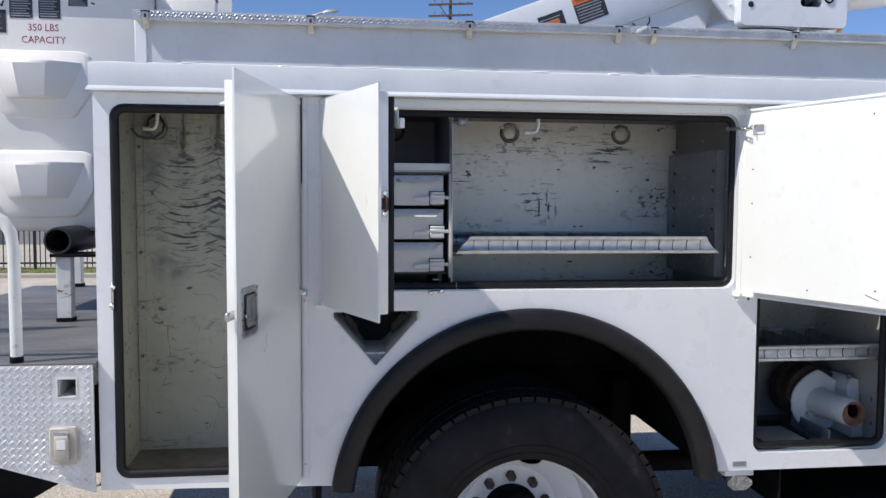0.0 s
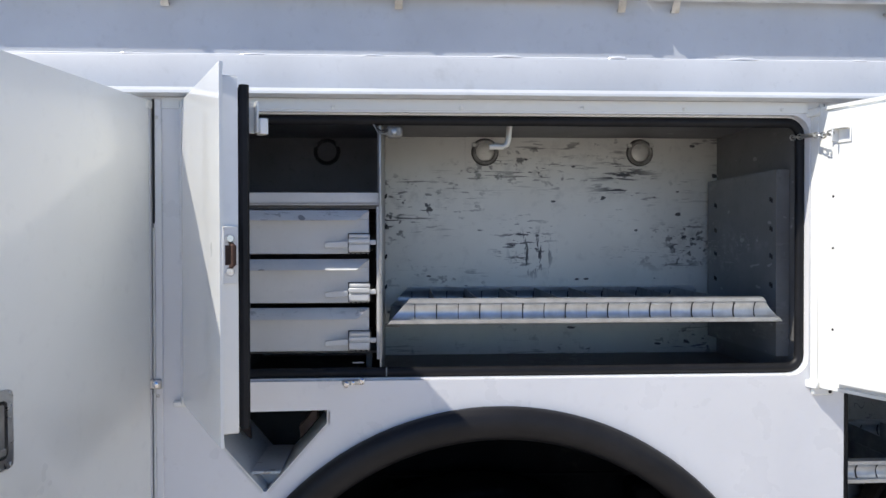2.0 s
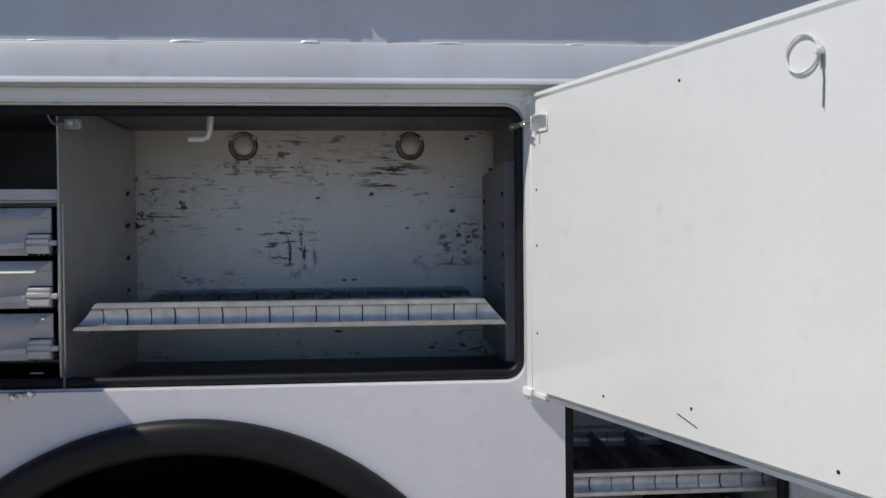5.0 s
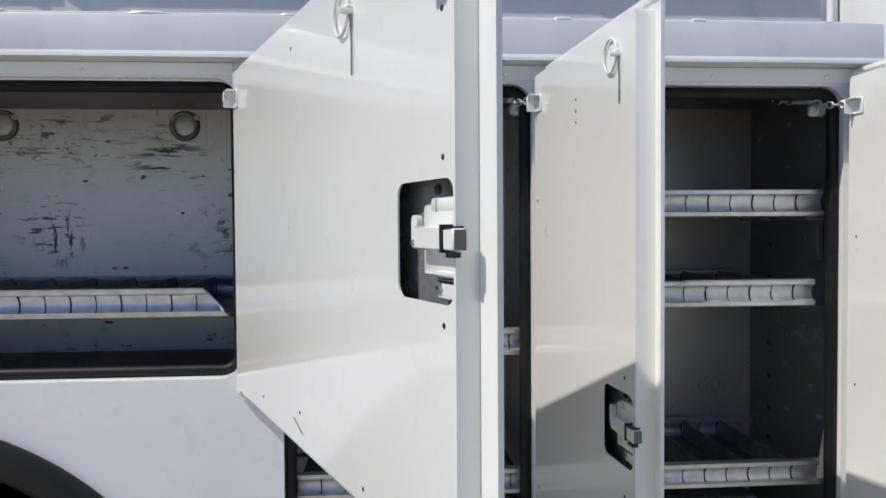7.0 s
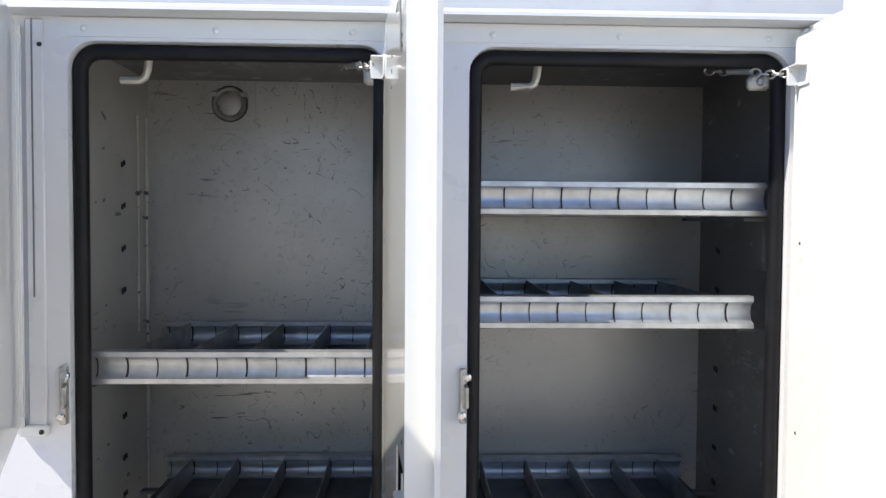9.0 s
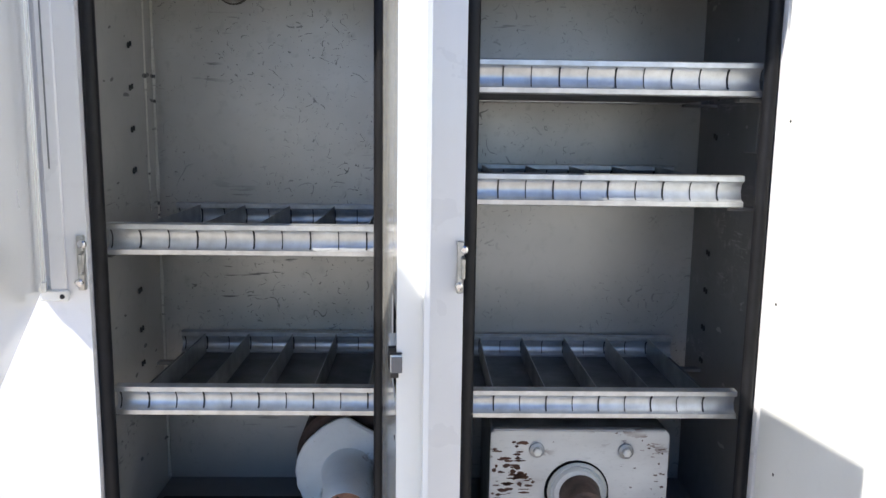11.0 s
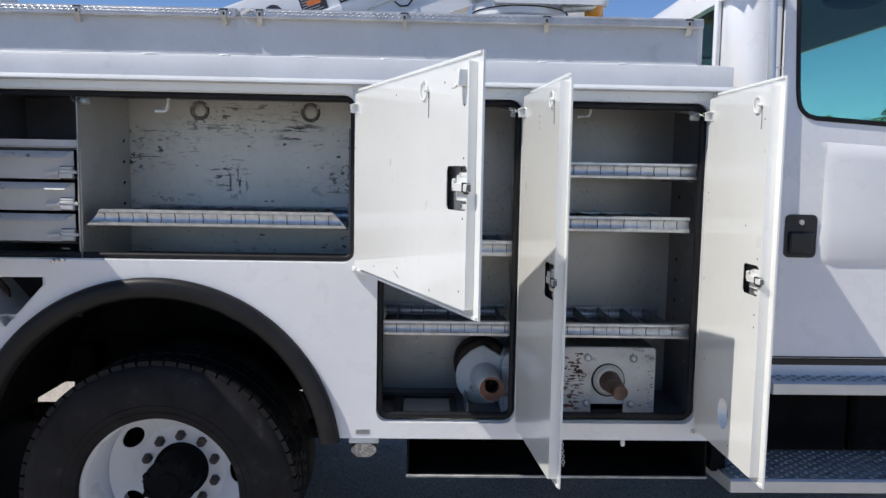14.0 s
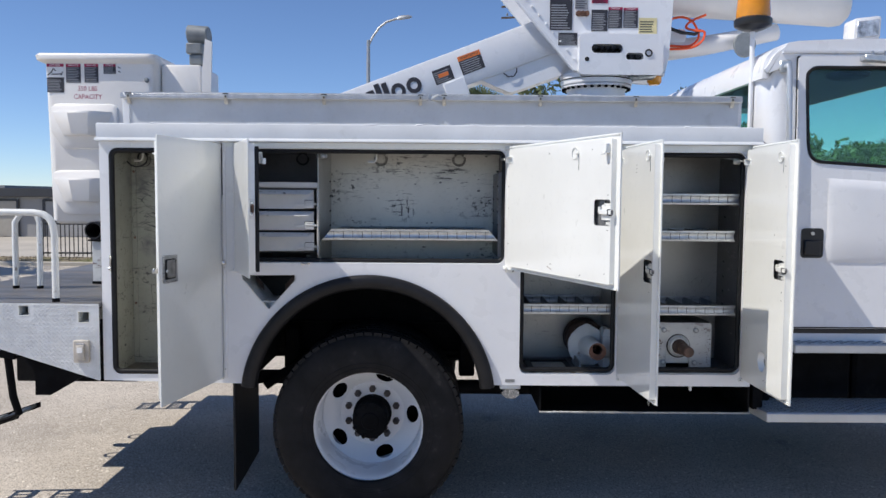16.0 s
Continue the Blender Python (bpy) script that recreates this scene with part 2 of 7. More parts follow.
    for at, size in (((0.09, 0.335, 1.90), 0.13), ((0.40, 0.335, 1.62), 0.14), ((0.14, 0.335, 1.50), 0.09)):
        col = mix(times(ramp(noise_at(9.0, 5, 0.65), 0.40, 0.66), near(at, size)), col, (0.14, 0.14, 0.145))
    return mix(ramp(noise_at(30.0, 5, 0.7), 0.63, 0.72), col, (0.22, 0.21, 0.18))


GRIMY_FLOOR = mat("grimy_compartment_floor", (0.17, 0.145, 0.11), 0.6, vary=0.25, scale=7, bump=0.25, bump_scale=70,
                  stain=(0.10, 0.07, 0.05), stain_amount=0.4, stain_scale=9)
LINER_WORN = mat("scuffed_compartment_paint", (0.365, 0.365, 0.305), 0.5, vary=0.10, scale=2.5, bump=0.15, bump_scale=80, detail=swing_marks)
DRAWER_PAINT = mat("grey_drawer_paint", (0.64, 0.65, 0.65), 0.42, vary=0.05, scale=5, bump=0.08, bump_scale=110)
DRAWER_SCUFFED = mat("scuffed_drawer_lip", (0.68, 0.69, 0.69), 0.40, vary=0.06, scale=6, bump=0.08, bump_scale=110,
                     detail=scratches((0.22, 0.22, 0.23), 0.6, 1.6))
# side walls a tone darker: their weaker light is put into the colour
LINER_SIDE = mat("dimmed_side_grey", (0.43, 0.425, 0.40), 0.45, metal=0.2, vary=0.08, scale=3, bump=0.1, bump_scale=90,
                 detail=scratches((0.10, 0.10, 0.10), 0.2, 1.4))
# darker still, with the shade of walls, ceilings and floors in the colour
SIDE_DARK = mat("dimmed_wall_grey", (0.15, 0.15, 0.15), 0.5, vary=0.10, scale=3, bump=0.1, bump_scale=90,
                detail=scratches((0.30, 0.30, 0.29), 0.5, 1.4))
RING_SHADE = mat("ring_edge_shade", (0.075, 0.073, 0.066), 0.6, vary=0.3, scale=40)
RING_STEEL = mat("dull_ring_steel", (0.30, 0.295, 0.27), 0.45, metal=0.4, vary=0.25, scale=40, bump=0.2, bump_scale=120)
PADDLE_STEEL = mat("worn_paddle_steel", (0.33, 0.32, 0.30), 0.42, metal=0.55, vary=0.2, scale=30, bump=0.1, bump_scale=120)
PLATE_GREY = mat("scuffed_grey_plate", (0.20, 0.205, 0.21), 0.45, metal=0.2, vary=0.12, scale=4, bump=0.1, bump_scale=90,
                 detail=scratches((0.36, 0.36, 0.36), 0.8, 1.3))
GALV = mat("galvanised_steel", (0.60, 0.625, 0.64), 0.34, metal=0.75, vary=0.10, scale=30, bump=0.12, bump_scale=150)
GALV_DULL = mat("dull_galvanised_steel", (0.36, 0.375, 0.385), 0.45, metal=0.6, vary=0.18, scale=18, bump=0.1, bump_scale=120)
RUBBER = mat("black_rubber_seal", (0.008, 0.0084, 0.0105), 0.5, spec=0.3, vary=0.2, scale=20, bump=0.1, bump_scale=150)
FLARE = mat("black_rubber_flare", (0.0150, 0.0150, 0.0170), 0.42, spec=0.26, vary=0.15, scale=10, bump=0.12, bump_scale=220)
TYRE = mat("tyre_rubber", (0.0145, 0.014, 0.015), 0.65, spec=0.2, vary=0.25, scale=9, bump=0.2, bump_scale=130,
           stain=(0.040, 0.038, 0.036), stain_amount=0.1, stain_scale=9)
BLACK = mat("black_chassis_paint", (0.006, 0.006, 0.007), 0.75, spec=0.12, vary=0.3, scale=9, bump=0.2, bump_scale=60,
            stain=(0.022, 0.019, 0.016), stain_amount=0.1, stain_scale=8)
BLACK_SATIN = mat("black_plastic", (0.014, 0.014, 0.016), 0.35, vary=0.15, scale=12, bump=0.06)
DARK_GAP = mat("dark_recess", (0.02, 0.021, 0.022), 0.7, vary=0.2, scale=12)
HEADLINER = mat("grey_headliner", (0.075, 0.078, 0.08), 0.8, vary=0.1, scale=9, bump=0.2, bump_scale=90)
ALU_STEP = mat("brushed_aluminium", (0.60, 0.62, 0.64), 0.36, metal=0.55, vary=0.05, scale=6, bump=0.06, bump_scale=200)
CHROME = mat("chrome", (0.75, 0.75, 0.76), 0.14, metal=1.0, vary=0.05, scale=30)
STEEL = mat("stainless_steel", (0.58, 0.57, 0.56), 0.28, metal=1.0, vary=0.1, scale=24, bump=0.08, bump_scale=240)
ZINC = mat("zinc_plated_steel", (0.55, 0.55, 0.53), 0.35, metal=0.9, vary=0.15, scale=50)
RUST_SHAFT = mat("brown_shaft_steel", (0.105, 0.066, 0.052), 0.6, metal=0.2, vary=0.3, scale=24, bump=0.5, bump_scale=110)
RUST = mat("rusty_steel", (0.19, 0.095, 0.062), 0.75, vary=0.3, scale=24, bump=0.5, bump_scale=110,
           stain=(0.10, 0.045, 0.03), stain_amount=0.4, stain_scale=20)
def chips(n, l, mp, col, mix, ramp, noise_at):
    """Paint knocked off in sharp-edged chips, thickest in a few patches."""
    f = n.new("ShaderNodeMath")
    f.operation = "MULTIPLY"
    l.new(ramp(noise_at(42.0, 4, 0.62), 0.53, 0.55), f.inputs[0])
    l.new(ramp(noise_at(8.0, 2), 0.56, 0.64), f.inputs[1])
    col = mix(f.outputs[0], col, (0.115, 0.042, 0.030))
    return mix(ramp(noise_at(60.0, 2), 0.71, 0.73), col, (0.10, 0.05, 0.04))


PLATE_PAINTED = mat("chipped_white_steel", (0.62, 0.63, 0.62), 0.42, vary=0.08, scale=9, bump=0.2, bump_scale=60,
                    detail=chips, stretch=(0.55, 1, 1.35))
ALU_LID = mat("dull_tread_plate", (0.52, 0.535, 0.55), 0.36, metal=0.5, vary=0.10, scale=16, bump=0.08, bump_scale=90)
ALU_WHITE = mat("white_painted_tread_plate", (0.70, 0.72, 0.74), 0.3, metal=0.25, vary=0.06, scale=14, bump=0.08, bump_scale=90)
DECK = mat("dark_deck_coating", (0.135, 0.135, 0.140), 0.5, vary=0.2, scale=5, bump=0.4, bump_scale=90,
           stain=(0.17, 0.145, 0.12), stain_amount=0.5, stain_scale=4, stretch=(0.5, 1.6, 1))
GREY = mat("grey_plastic", (0.22, 0.24, 0.25), 0.5, vary=0.1, scale=18, bump=0.08)
BEIGE = mat("beige_outlet_cover", (0.50, 0.46, 0.41), 0.5, vary=0.08, scale=20, bump=0.08)
INTERIOR = mat("dark_cab_trim", (0.018, 0.02, 0.024), 0.7, vary=0.2, scale=9, bump=0.2, bump_scale=90)
AMBER = mat("amber_lens", (0.70, 0.27, 0.008), 0.15, vary=0.05, scale=20, coat=0.5)
ORANGE = mat("orange_hose", (0.85, 0.10, 0.02), 0.45, vary=0.06, scale=20)
RED = mat("red_ink", (0.34, 0.010, 0.065), 0.5, vary=0.05, scale=20)
INK = mat("dark_ink", (0.03, 0.03, 0.04), 0.5, vary=0.1, scale=20)
INK_GREY = mat("grey_print", (0.33, 0.34, 0.36), 0.5, vary=0.1, scale=20)
ORANGE_INK = mat("orange_ink", (0.75, 0.19, 0.04), 0.5, vary=0.06, scale=20)
YELLOW_INK = mat("pale_yellow_label", (0.70, 0.62, 0.35), 0.5, vary=0.06, scale=20)
WHITE_INK = mat("white_print", (0.8, 0.8, 0.8), 0.5, vary=0.03, scale=20)
LENS_DARK = mat("dusty_clear_lens", (0.34, 0.35, 0.36), 0.25, metal=0.5, vary=0.4, scale=45, coat=0.6, bump=0.8, bump_scale=60)
LENS = mat("lamp_lens", (0.72, 0.73, 0.75), 0.22, metal=0.45, vary=0.35, scale=30, coat=0.8, bump=0.6, bump_scale=45)
ASPHALT = mat("asphalt", (0.56, 0.500, 0.425), 0.9, vary=0.14, scale=0.9, bump=1.0, bump_scale=130, spec=0.12, detail=aggregate,
              stain=(0.27, 0.25, 0.235), stain_amount=0.1, stain_scale=1.6)
CONCRETE = mat("pale_concrete", (0.46, 0.42, 0.36), 0.85, vary=0.1, scale=0.5, bump=0.4, bump_scale=60,
               stain=(0.33, 0.30, 0.26), stain_amount=0.15, stain_scale=0.6)
LINE_PAINT = mat("white_road_paint", (0.7, 0.7, 0.68), 0.7, vary=0.1, scale=6)
def watered(n, l, mp, col, mix, ramp, noise_at):
    """The strip is greener along the part that is watered."""
    geo = n.new("ShaderNodeNewGeometry")
    sep = n.new("ShaderNodeSeparateXYZ")
    l.new(geo.outputs["Position"], sep.inputs[0])
    col = mix(ramp(noise_at(1.2, 4), 0.45, 0.6), col, (0.27, 0.24, 0.13))
    return mix(ramp(sep.outputs["X"], -7.9, -7.0), col, (0.19, 0.21, 0.07))


GRASS = mat("dry_grass", (0.33, 0.27, 0.18), 0.85, vary=0.25, scale=3, bump=0.8, bump_scale=30, detail=watered)
LEAF = mat("leaves", (0.12, 0.20, 0.035), 0.55, vary=0.35, scale=2.5)
LEAF_PALE = mat("grey_green_leaves", (0.13, 0.17, 0.075), 0.6, vary=0.3, scale=2.5)
BARK = mat("bark", (0.15, 0.11, 0.08), 0.85, vary=0.2, scale=9, bump=0.6, bump_scale=30)
WALL_FAR = mat("grey_wall", (0.36, 0.35, 0.34), 0.8, vary=0.06, scale=0.4, bump=0.2, bump_scale=20)
ROOF_FAR = mat("dark_fascia", (0.05, 0.052, 0.058), 0.6, vary=0.1, scale=0.5)
IRON = mat("black_iron", (0.014, 0.013, 0.013), 0.5, vary=0.2, scale=9)
POST_STEEL = mat("grey_lamp_post", (0.42, 0.43, 0.44), 0.45, metal=0.6, vary=0.08, scale=4)


def glass(name, tint, rough=0.02):
    m = bpy.data.materials.new(name)
    m.use_nodes = True
    n, l = m.node_tree.nodes, m.node_tree.links
    n.remove(n["Principled BSDF"])
    tr, gl, mx = (n.new("ShaderNode" + k) for k in ("BsdfTransparent", "BsdfGlossy", "MixShader"))
    tr.inputs[0].default_value = (*tint, 1)
    gl.inputs["Roughness"].default_value = rough
    mx.inputs[0].default_value = 0.05
    l.new(tr.outputs[0], mx.inputs[1])
    l.new(gl.outputs[0], mx.inputs[2])
    l.new(mx.outputs[0], n["Material Output"].inputs["Surface"])
    return m


TINTED = glass("tinted_window_glass", (0.73, 0.93, 0.87))
CLEAR = glass("windscreen_glass", (0.80, 0.94, 0.88))

# ---- mesh tools ----
ORIGIN = {}


def thing(name, at, label, category, group="", kind=""):
    ob = new(name)
    ob.empty_display_size = 0.1
    ob.location = at
    ORIGIN[ob.name] = Vector(at)
    return tagged(ob, label, category, group, kind)


def part(name, bm, material, parent=None, label="", smooth=38):
    """Links a bmesh, drawn in world metres, as one mesh object with its origin at its middle, at most two levels under its thing."""
    if parent is not None and parent.parent is not None and parent.parent.parent is not None:
        parent = parent.parent
    bmesh.ops.recalc_face_normals(bm, faces=bm.faces[:])
    lo = Vector([min(v.co[k] for v in bm.verts) for k in range(3)])
    hi = Vector([max(v.co[k] for v in bm.verts) for k in range(3)])
    mid = (lo + hi) / 2
    if parent is None:
        mid.z = lo.z
    bmesh.ops.translate(bm, verts=bm.verts[:], vec=-mid)
    me = bpy.data.meshes.new(name)
    bm.to_mesh(me)
    bm.free()
    me.materials.append(material)
    me.shade_smooth()
    me.set_sharp_from_angle(angle=radians(smooth))
    ob = new(name, me)
    if parent is not None:
        ob.parent = parent
        ob.location = mid - ORIGIN[parent.name]
    else:
        ob.location = mid
    ORIGIN[ob.name] = mid
    if label:
        ob["label"] = label
    return ob


def box(bm, x0, x1, y0, y1, z0, z1, bevel=0.0, f=None, seg=1):
    vs = [bm.verts.new((x, y, z)) for x in (x0, x1) for y in (y0, y1) for z in (z0, z1)]
    quads = ((0, 1, 3, 2), (4, 6, 7, 5), (0, 4, 5, 1), (2, 3, 7, 6), (0, 2, 6, 4), (1, 5, 7, 3))
    fs = [bm.faces.new([vs[k] for k in q]) for q in quads]
    out = vs
    if bevel:
        es = list({e for fc in fs for e in fc.edges})
        r = bmesh.ops.bevel(bm, geom=es, offset=bevel, segments=seg, affect="EDGES", profile=0.5)
        out = list({v for v in r["verts"]} | {v for v in vs if v.is_valid})
    if f:
        for v in out:
            v.co = f(*v.co)
    return bm


def B(*a, **k):
    return box(bmesh.new(), *a, **k)


def panel(bm, outer, holes, c0, c1, f=lambda a, c, b: (a, c, b)):
    """A sheet with holes: outlines in (a, b), thick from c0 to c1; f lays (a, c, b) into the world."""
    edges = []
    for loop in [outer, *holes]:
        vs = [bm.verts.new((a, c0, b)) for a, b in loop]
        edges += [bm.edges.new((vs[i], vs[(i + 1) % len(vs)])) for i in range(len(vs))]
    fs = [g for g in bmesh.ops.triangle_fill(bm, use_beauty=True, use_dissolve=False, edges=edges)["geom"] if isinstance(g, bmesh.types.BMFace)]
    base = list({v for fc in fs for v in fc.verts})
    ex = bmesh.ops.extrude_face_region(bm, geom=fs)
    top = [g for g in ex["geom"] if isinstance(g, bmesh.types.BMVert)]
    for v in top:
        v.co.y = c1
    for v in base + top:
        v.co = f(*v.co)
    return bm


def rrect(a0, a1, b0, b1, r, n=5):
    pts = []
    for ca, cb, s in ((a1 - r, b1 - r, 0), (a0 + r, b1 - r, 90), (a0 + r, b0 + r, 180), (a1 - r, b0 + r, 270)):
        for k in range(n + 1):
            w = radians(s + 90 * k / n)
            pts.append((ca + r * math.cos(w), cb + r * math.sin(w)))
    return pts


def prism(bm, pts, lo, hi, axis="x", f=None):
    """A closed outline in the two other axes, drawn out from lo to hi along one axis."""
    def lay(p, c):
        q = {"x": (c, p[0], p[1]), "y": (p[0], c, p[1]), "z": (p[0], p[1], c)}[axis]
        return f(*q) if f else q
    a = [bm.verts.new(lay(p, lo)) for p in pts]
    b = [bm.verts.new(lay(p, hi)) for p in pts]
    bm.faces.new(a)
    bm.faces.new(b[::-1])
    for i in range(len(pts)):
        j = (i + 1) % len(pts)
        bm.faces.new((a[i], b[i], b[j], a[j]))
    return bm


def tube(bm, pts, r, seg=8, closed=False, f=None, squash=1.0):
    pts = [Vector(f(*p) if f else p) for p in pts]
    rings, up, n = [], None, len(pts)
    for i, p in enumerate(pts):
        a = pts[(i - 1) % n] if closed or i else p
        c = pts[(i + 1) % n] if closed or i < n - 1 else p
        way = (c - a).normalized()
        if up is None:
            up = way.orthogonal().normalized()
        up = (up - way * up.dot(way)).normalized()
        side = way.cross(up)
        rad = r[i] if isinstance(r, (list, tuple)) else r
        rings.append([bm.verts.new(p + rad * (math.cos(2 * math.pi * k / seg) * up + squash * math.sin(2 * math.pi * k / seg) * side)) for k in range(seg)])
    for i in range(n if closed else n - 1):
        a, c = rings[i], rings[(i + 1) % n]
        off = 0
        if closed and i == n - 1:
            off = min(range(seg), key=lambda o: (a[0].co - c[o].co).length)
        for k in range(seg):
            bm.faces.new((a[k], a[(k + 1) % seg], c[(k + 1 + off) % seg], c[(k + off) % seg]))
    if not closed:
        bm.faces.new(rings[0][::-1])
        bm.faces.new(rings[-1])
    return bm


def lathe(bm, profile, cx, cz, axis="y", cy=0.0, seg=48, f=None, caps=True):
    """Turns (radius, along) pairs about an axis through (cx, cz) along y, or through (cx, cy) along z."""
    rings = []
    for r, a in profile:
        ring = []
        for k in range(seg):
            w = 2 * math.pi * k / seg
            p = (cx + r * math.cos(w), a, cz + r * math.sin(w)) if axis == "y" else (cx + r * math.cos(w), cy + r * math.sin(w), a)
            ring.append(bm.verts.new(f(*p) if f else p))
        rings.append(ring)
    for a, c in zip(rings, rings[1:]):
        for k in range(seg):
            bm.faces.new((a[k], a[(k + 1) % seg], c[(k + 1) % seg], c[k]))
    if caps:
        bm.faces.new(rings[0])
        bm.faces.new(rings[-1])
    return bm


def torus(bm, centre, r, tube_r, u, v, seg=24, sub=8):
    u, v = Vector(u), Vector(v)
    pts = [Vector(centre) + r * (math.cos(2 * math.pi * k / seg) * u + math.sin(2 * math.pi * k / seg) * v) for k in range(seg)]
    return tube(bm, pts, tube_r, sub, closed=True)


def wording(text, size, material, parent, lay, name="lettering", align="CENTER"):
    """Words in the built-in font as a thin mesh; lay(a, b) gives the world place of a point of the text."""
    cu = bpy.data.curves.new("words", "FONT")
    cu.body, cu.size, cu.align_x, cu.align_y = text, size, align, "CENTER"
    cu.resolution_u = 2
    tmp = bpy.data.objects.new("words", cu)
    me = bpy.data.meshes.new_from_object(tmp)
    bm = bmesh.new()
    bm.from_mesh(me)
    for w in bm.verts:
        w.co = lay(w.co.x, w.co.y)
    bpy.data.objects.remove(tmp)
    bpy.data.meshes.remove(me)
    return part(name, bm, material, parent)

# ---- ground ----
GZ = -0.03
bm = bmesh.new()
S = 400.0
vs = [bm.verts.new(p) for p in ((-S, -S, GZ), (S, -S, GZ), (S, S, GZ), (-S, S, GZ))]
bm.faces.new(vs)
ground = tagged(part("ground", bm, ASPHALT), "worn grey asphalt yard under the parked truck", "ground", kind="structure")

# ---- truck: storage body ----
truck = thing("bucket_truck", (1.8, 1.2, GZ), "white utility bucket truck with open side storage compartments", "truck")
AX, AZ = 1.452, 0.65          # centre of the wheel arch
OPEN = {1: (0.023, 0.632, 0.798, 2.058), 2: (0.742, 2.211, 1.428, 2.062), 4: (2.300, 2.838, 0.808, 2.054), 5: (2.980, 3.544, 0.811, 2.054)}


def arch(r, z0, n=32, cx=AX, cz=AZ):
    a0 = math.asin((z0 - cz) / r)
    return [(cx + r * math.cos(a0 + (math.pi - 2 * a0) * k / n), cz + r * math.sin(a0 + (math.pi - 2 * a0) * k / n)) for k in range(n + 1)]


outer = [(-0.028, 0.762), (-0.028, 2.10), (3.602, 2.10), (3.602, 0.745)] + arch(0.672, 0.745) + [(0.70, 0.748)]
V_CUT = [(0.749, 1.357), (0.749, 1.335), (0.890, 1.170), (0.906, 1.170), (1.046, 1.328), (1.046, 1.360)]
holes = [rrect(a, b, c, d, 0.045) for a, b, c, d in OPEN.values()] + [V_CUT]
body = part("side_panel", panel(bmesh.new(), outer, holes, 0.0, 0.024), WHITE, truck, "white painted steel side with a round wheel arch")
bm = B(-0.028, -0.018, 0.024, 0.62, 0.762, 2.19)
box(bm, 3.592, 3.602, 0.024, 0.62, 0.745, 2.19)
box(bm, -0.028, 3.602, 0.0, 0.62, 2.10, 2.186)
part("end_panel", bm, WHITE, truck)
LIP = [(0.0, 2.188), (-0.018, 2.188), (-0.021, 2.184), (-0.022, 2.113), (-0.052, 2.100), (-0.054, 2.094), (-0.022, 2.092), (0.0, 2.094)]
lip = part("drip_rail", prism(bmesh.new(), LIP, -0.034, 3.622), WHITE_GREYISH, truck, "folded white drip rail above the doors")
bead = bmesh.new()
rnd = random.Random(4)
tube(bead, [(x, -0.012, 2.1895) for x in np.linspace(-0.03, 3.60, 60)], [0.0025 + 0.001 * rnd.random() for _ in range(60)], 6)
for k in range(13):
    x = 0.285 + 0.2925 * k + rnd.uniform(-0.015, 0.015)
    w = rnd.uniform(0.015, 0.04)
    q = rnd.uniform(0.6, 1.2)
    tube(bead, [(x - w, -0.012, 2.190), (x - w * 0.7, -0.015, 2.190), (x, -0.016, 2.190 + rnd.uniform(0, 0.002)), (x + w * 0.7, -0.015, 2.190), (x + w, -0.012, 2.190)],
         [0.002, 0.0042 * q, 0.0038 * q, 0.0045 * q, 0.002], 8)
part("sealant_bead", bead, WHITE, lip)

# door recess strip over the openings with its rivets
bm = B(0.66, 2.205, -0.004, 0.0, 2.066, 2.0915)
box(bm, 2.29, 3.56, -0.004, 0.0, 2.060, 2.0915)
part("door_stop", bm, WHITE_DOOR, truck)
for k, x in enumerate((0.15, 0.45, 0.80, 1.06, 1.36, 1.65, 1.90, 2.14, 2.33, 2.55, 2.78, 3.02, 3.24, 3.50)):
    part("rivet", lathe(bmesh.new(), [(0.0055, -0.004), (0.0055, -0.006), (0.003, -0.008)], x, 2.073, seg=8), WHITE_DOOR, truck)

# rubber seals round the openings
for n, (a, b, c, d) in OPEN.items():
    wide = n == 2
    deep, thick, left, right, low = {1: (0.006, 0.0155, 0.014, 0.014, 0.014), 2: (0.034, 0.0125, 0.014, 0.006, 0.014)}.get(n, (0.025, 0.0135, 0.011, 0.011, 0.0245))
    loop = rrect(a + left, b - right, c + low, d - 0.014, 0.034, 7)
    seal = bmesh.new()
    tube(seal, [(p, deep, q) for p, q in loop], thick, 10, closed=True)
    s = part("door_seal", seal, RUBBER, truck, "black rubber bulb seal")
    if n > 2:
        part("opening_return", panel(bmesh.new(), rrect(a - 0.006, b + 0.006, c - 0.006, d + 0.006, 0.045), [rrect(a + 0.003, b - 0.003, c + 0.003, d - 0.003, 0.042)], 0.0242, 0.036), WHITE_DOOR, truck)
        x = a + 0.55 * (b - a)
        part("seal_joint", B(x - 0.001, x + 0.001, deep - thick - 0.0008, deep, c + low - 0.012, c + low + 0.0137), DARK_GAP, s)
    if wide:
        part("opening_return", panel(bmesh.new(), rrect(a - 0.006, b + 0.004, c - 0.006, d + 0.006, 0.045), [rrect(a + 0.003, b - 0.0005, c + 0.003, d - 0.003, 0.042)], 0.0242, 0.044), WHITE_DOOR, truck)
        x = a + 0.30 * (b - a)
        part("seal_joint", B(x - 0.0015, x + 0.0015, 0.0205, 0.040, c + 0.002, c + 0.028, bevel=0.001), GREY, s)


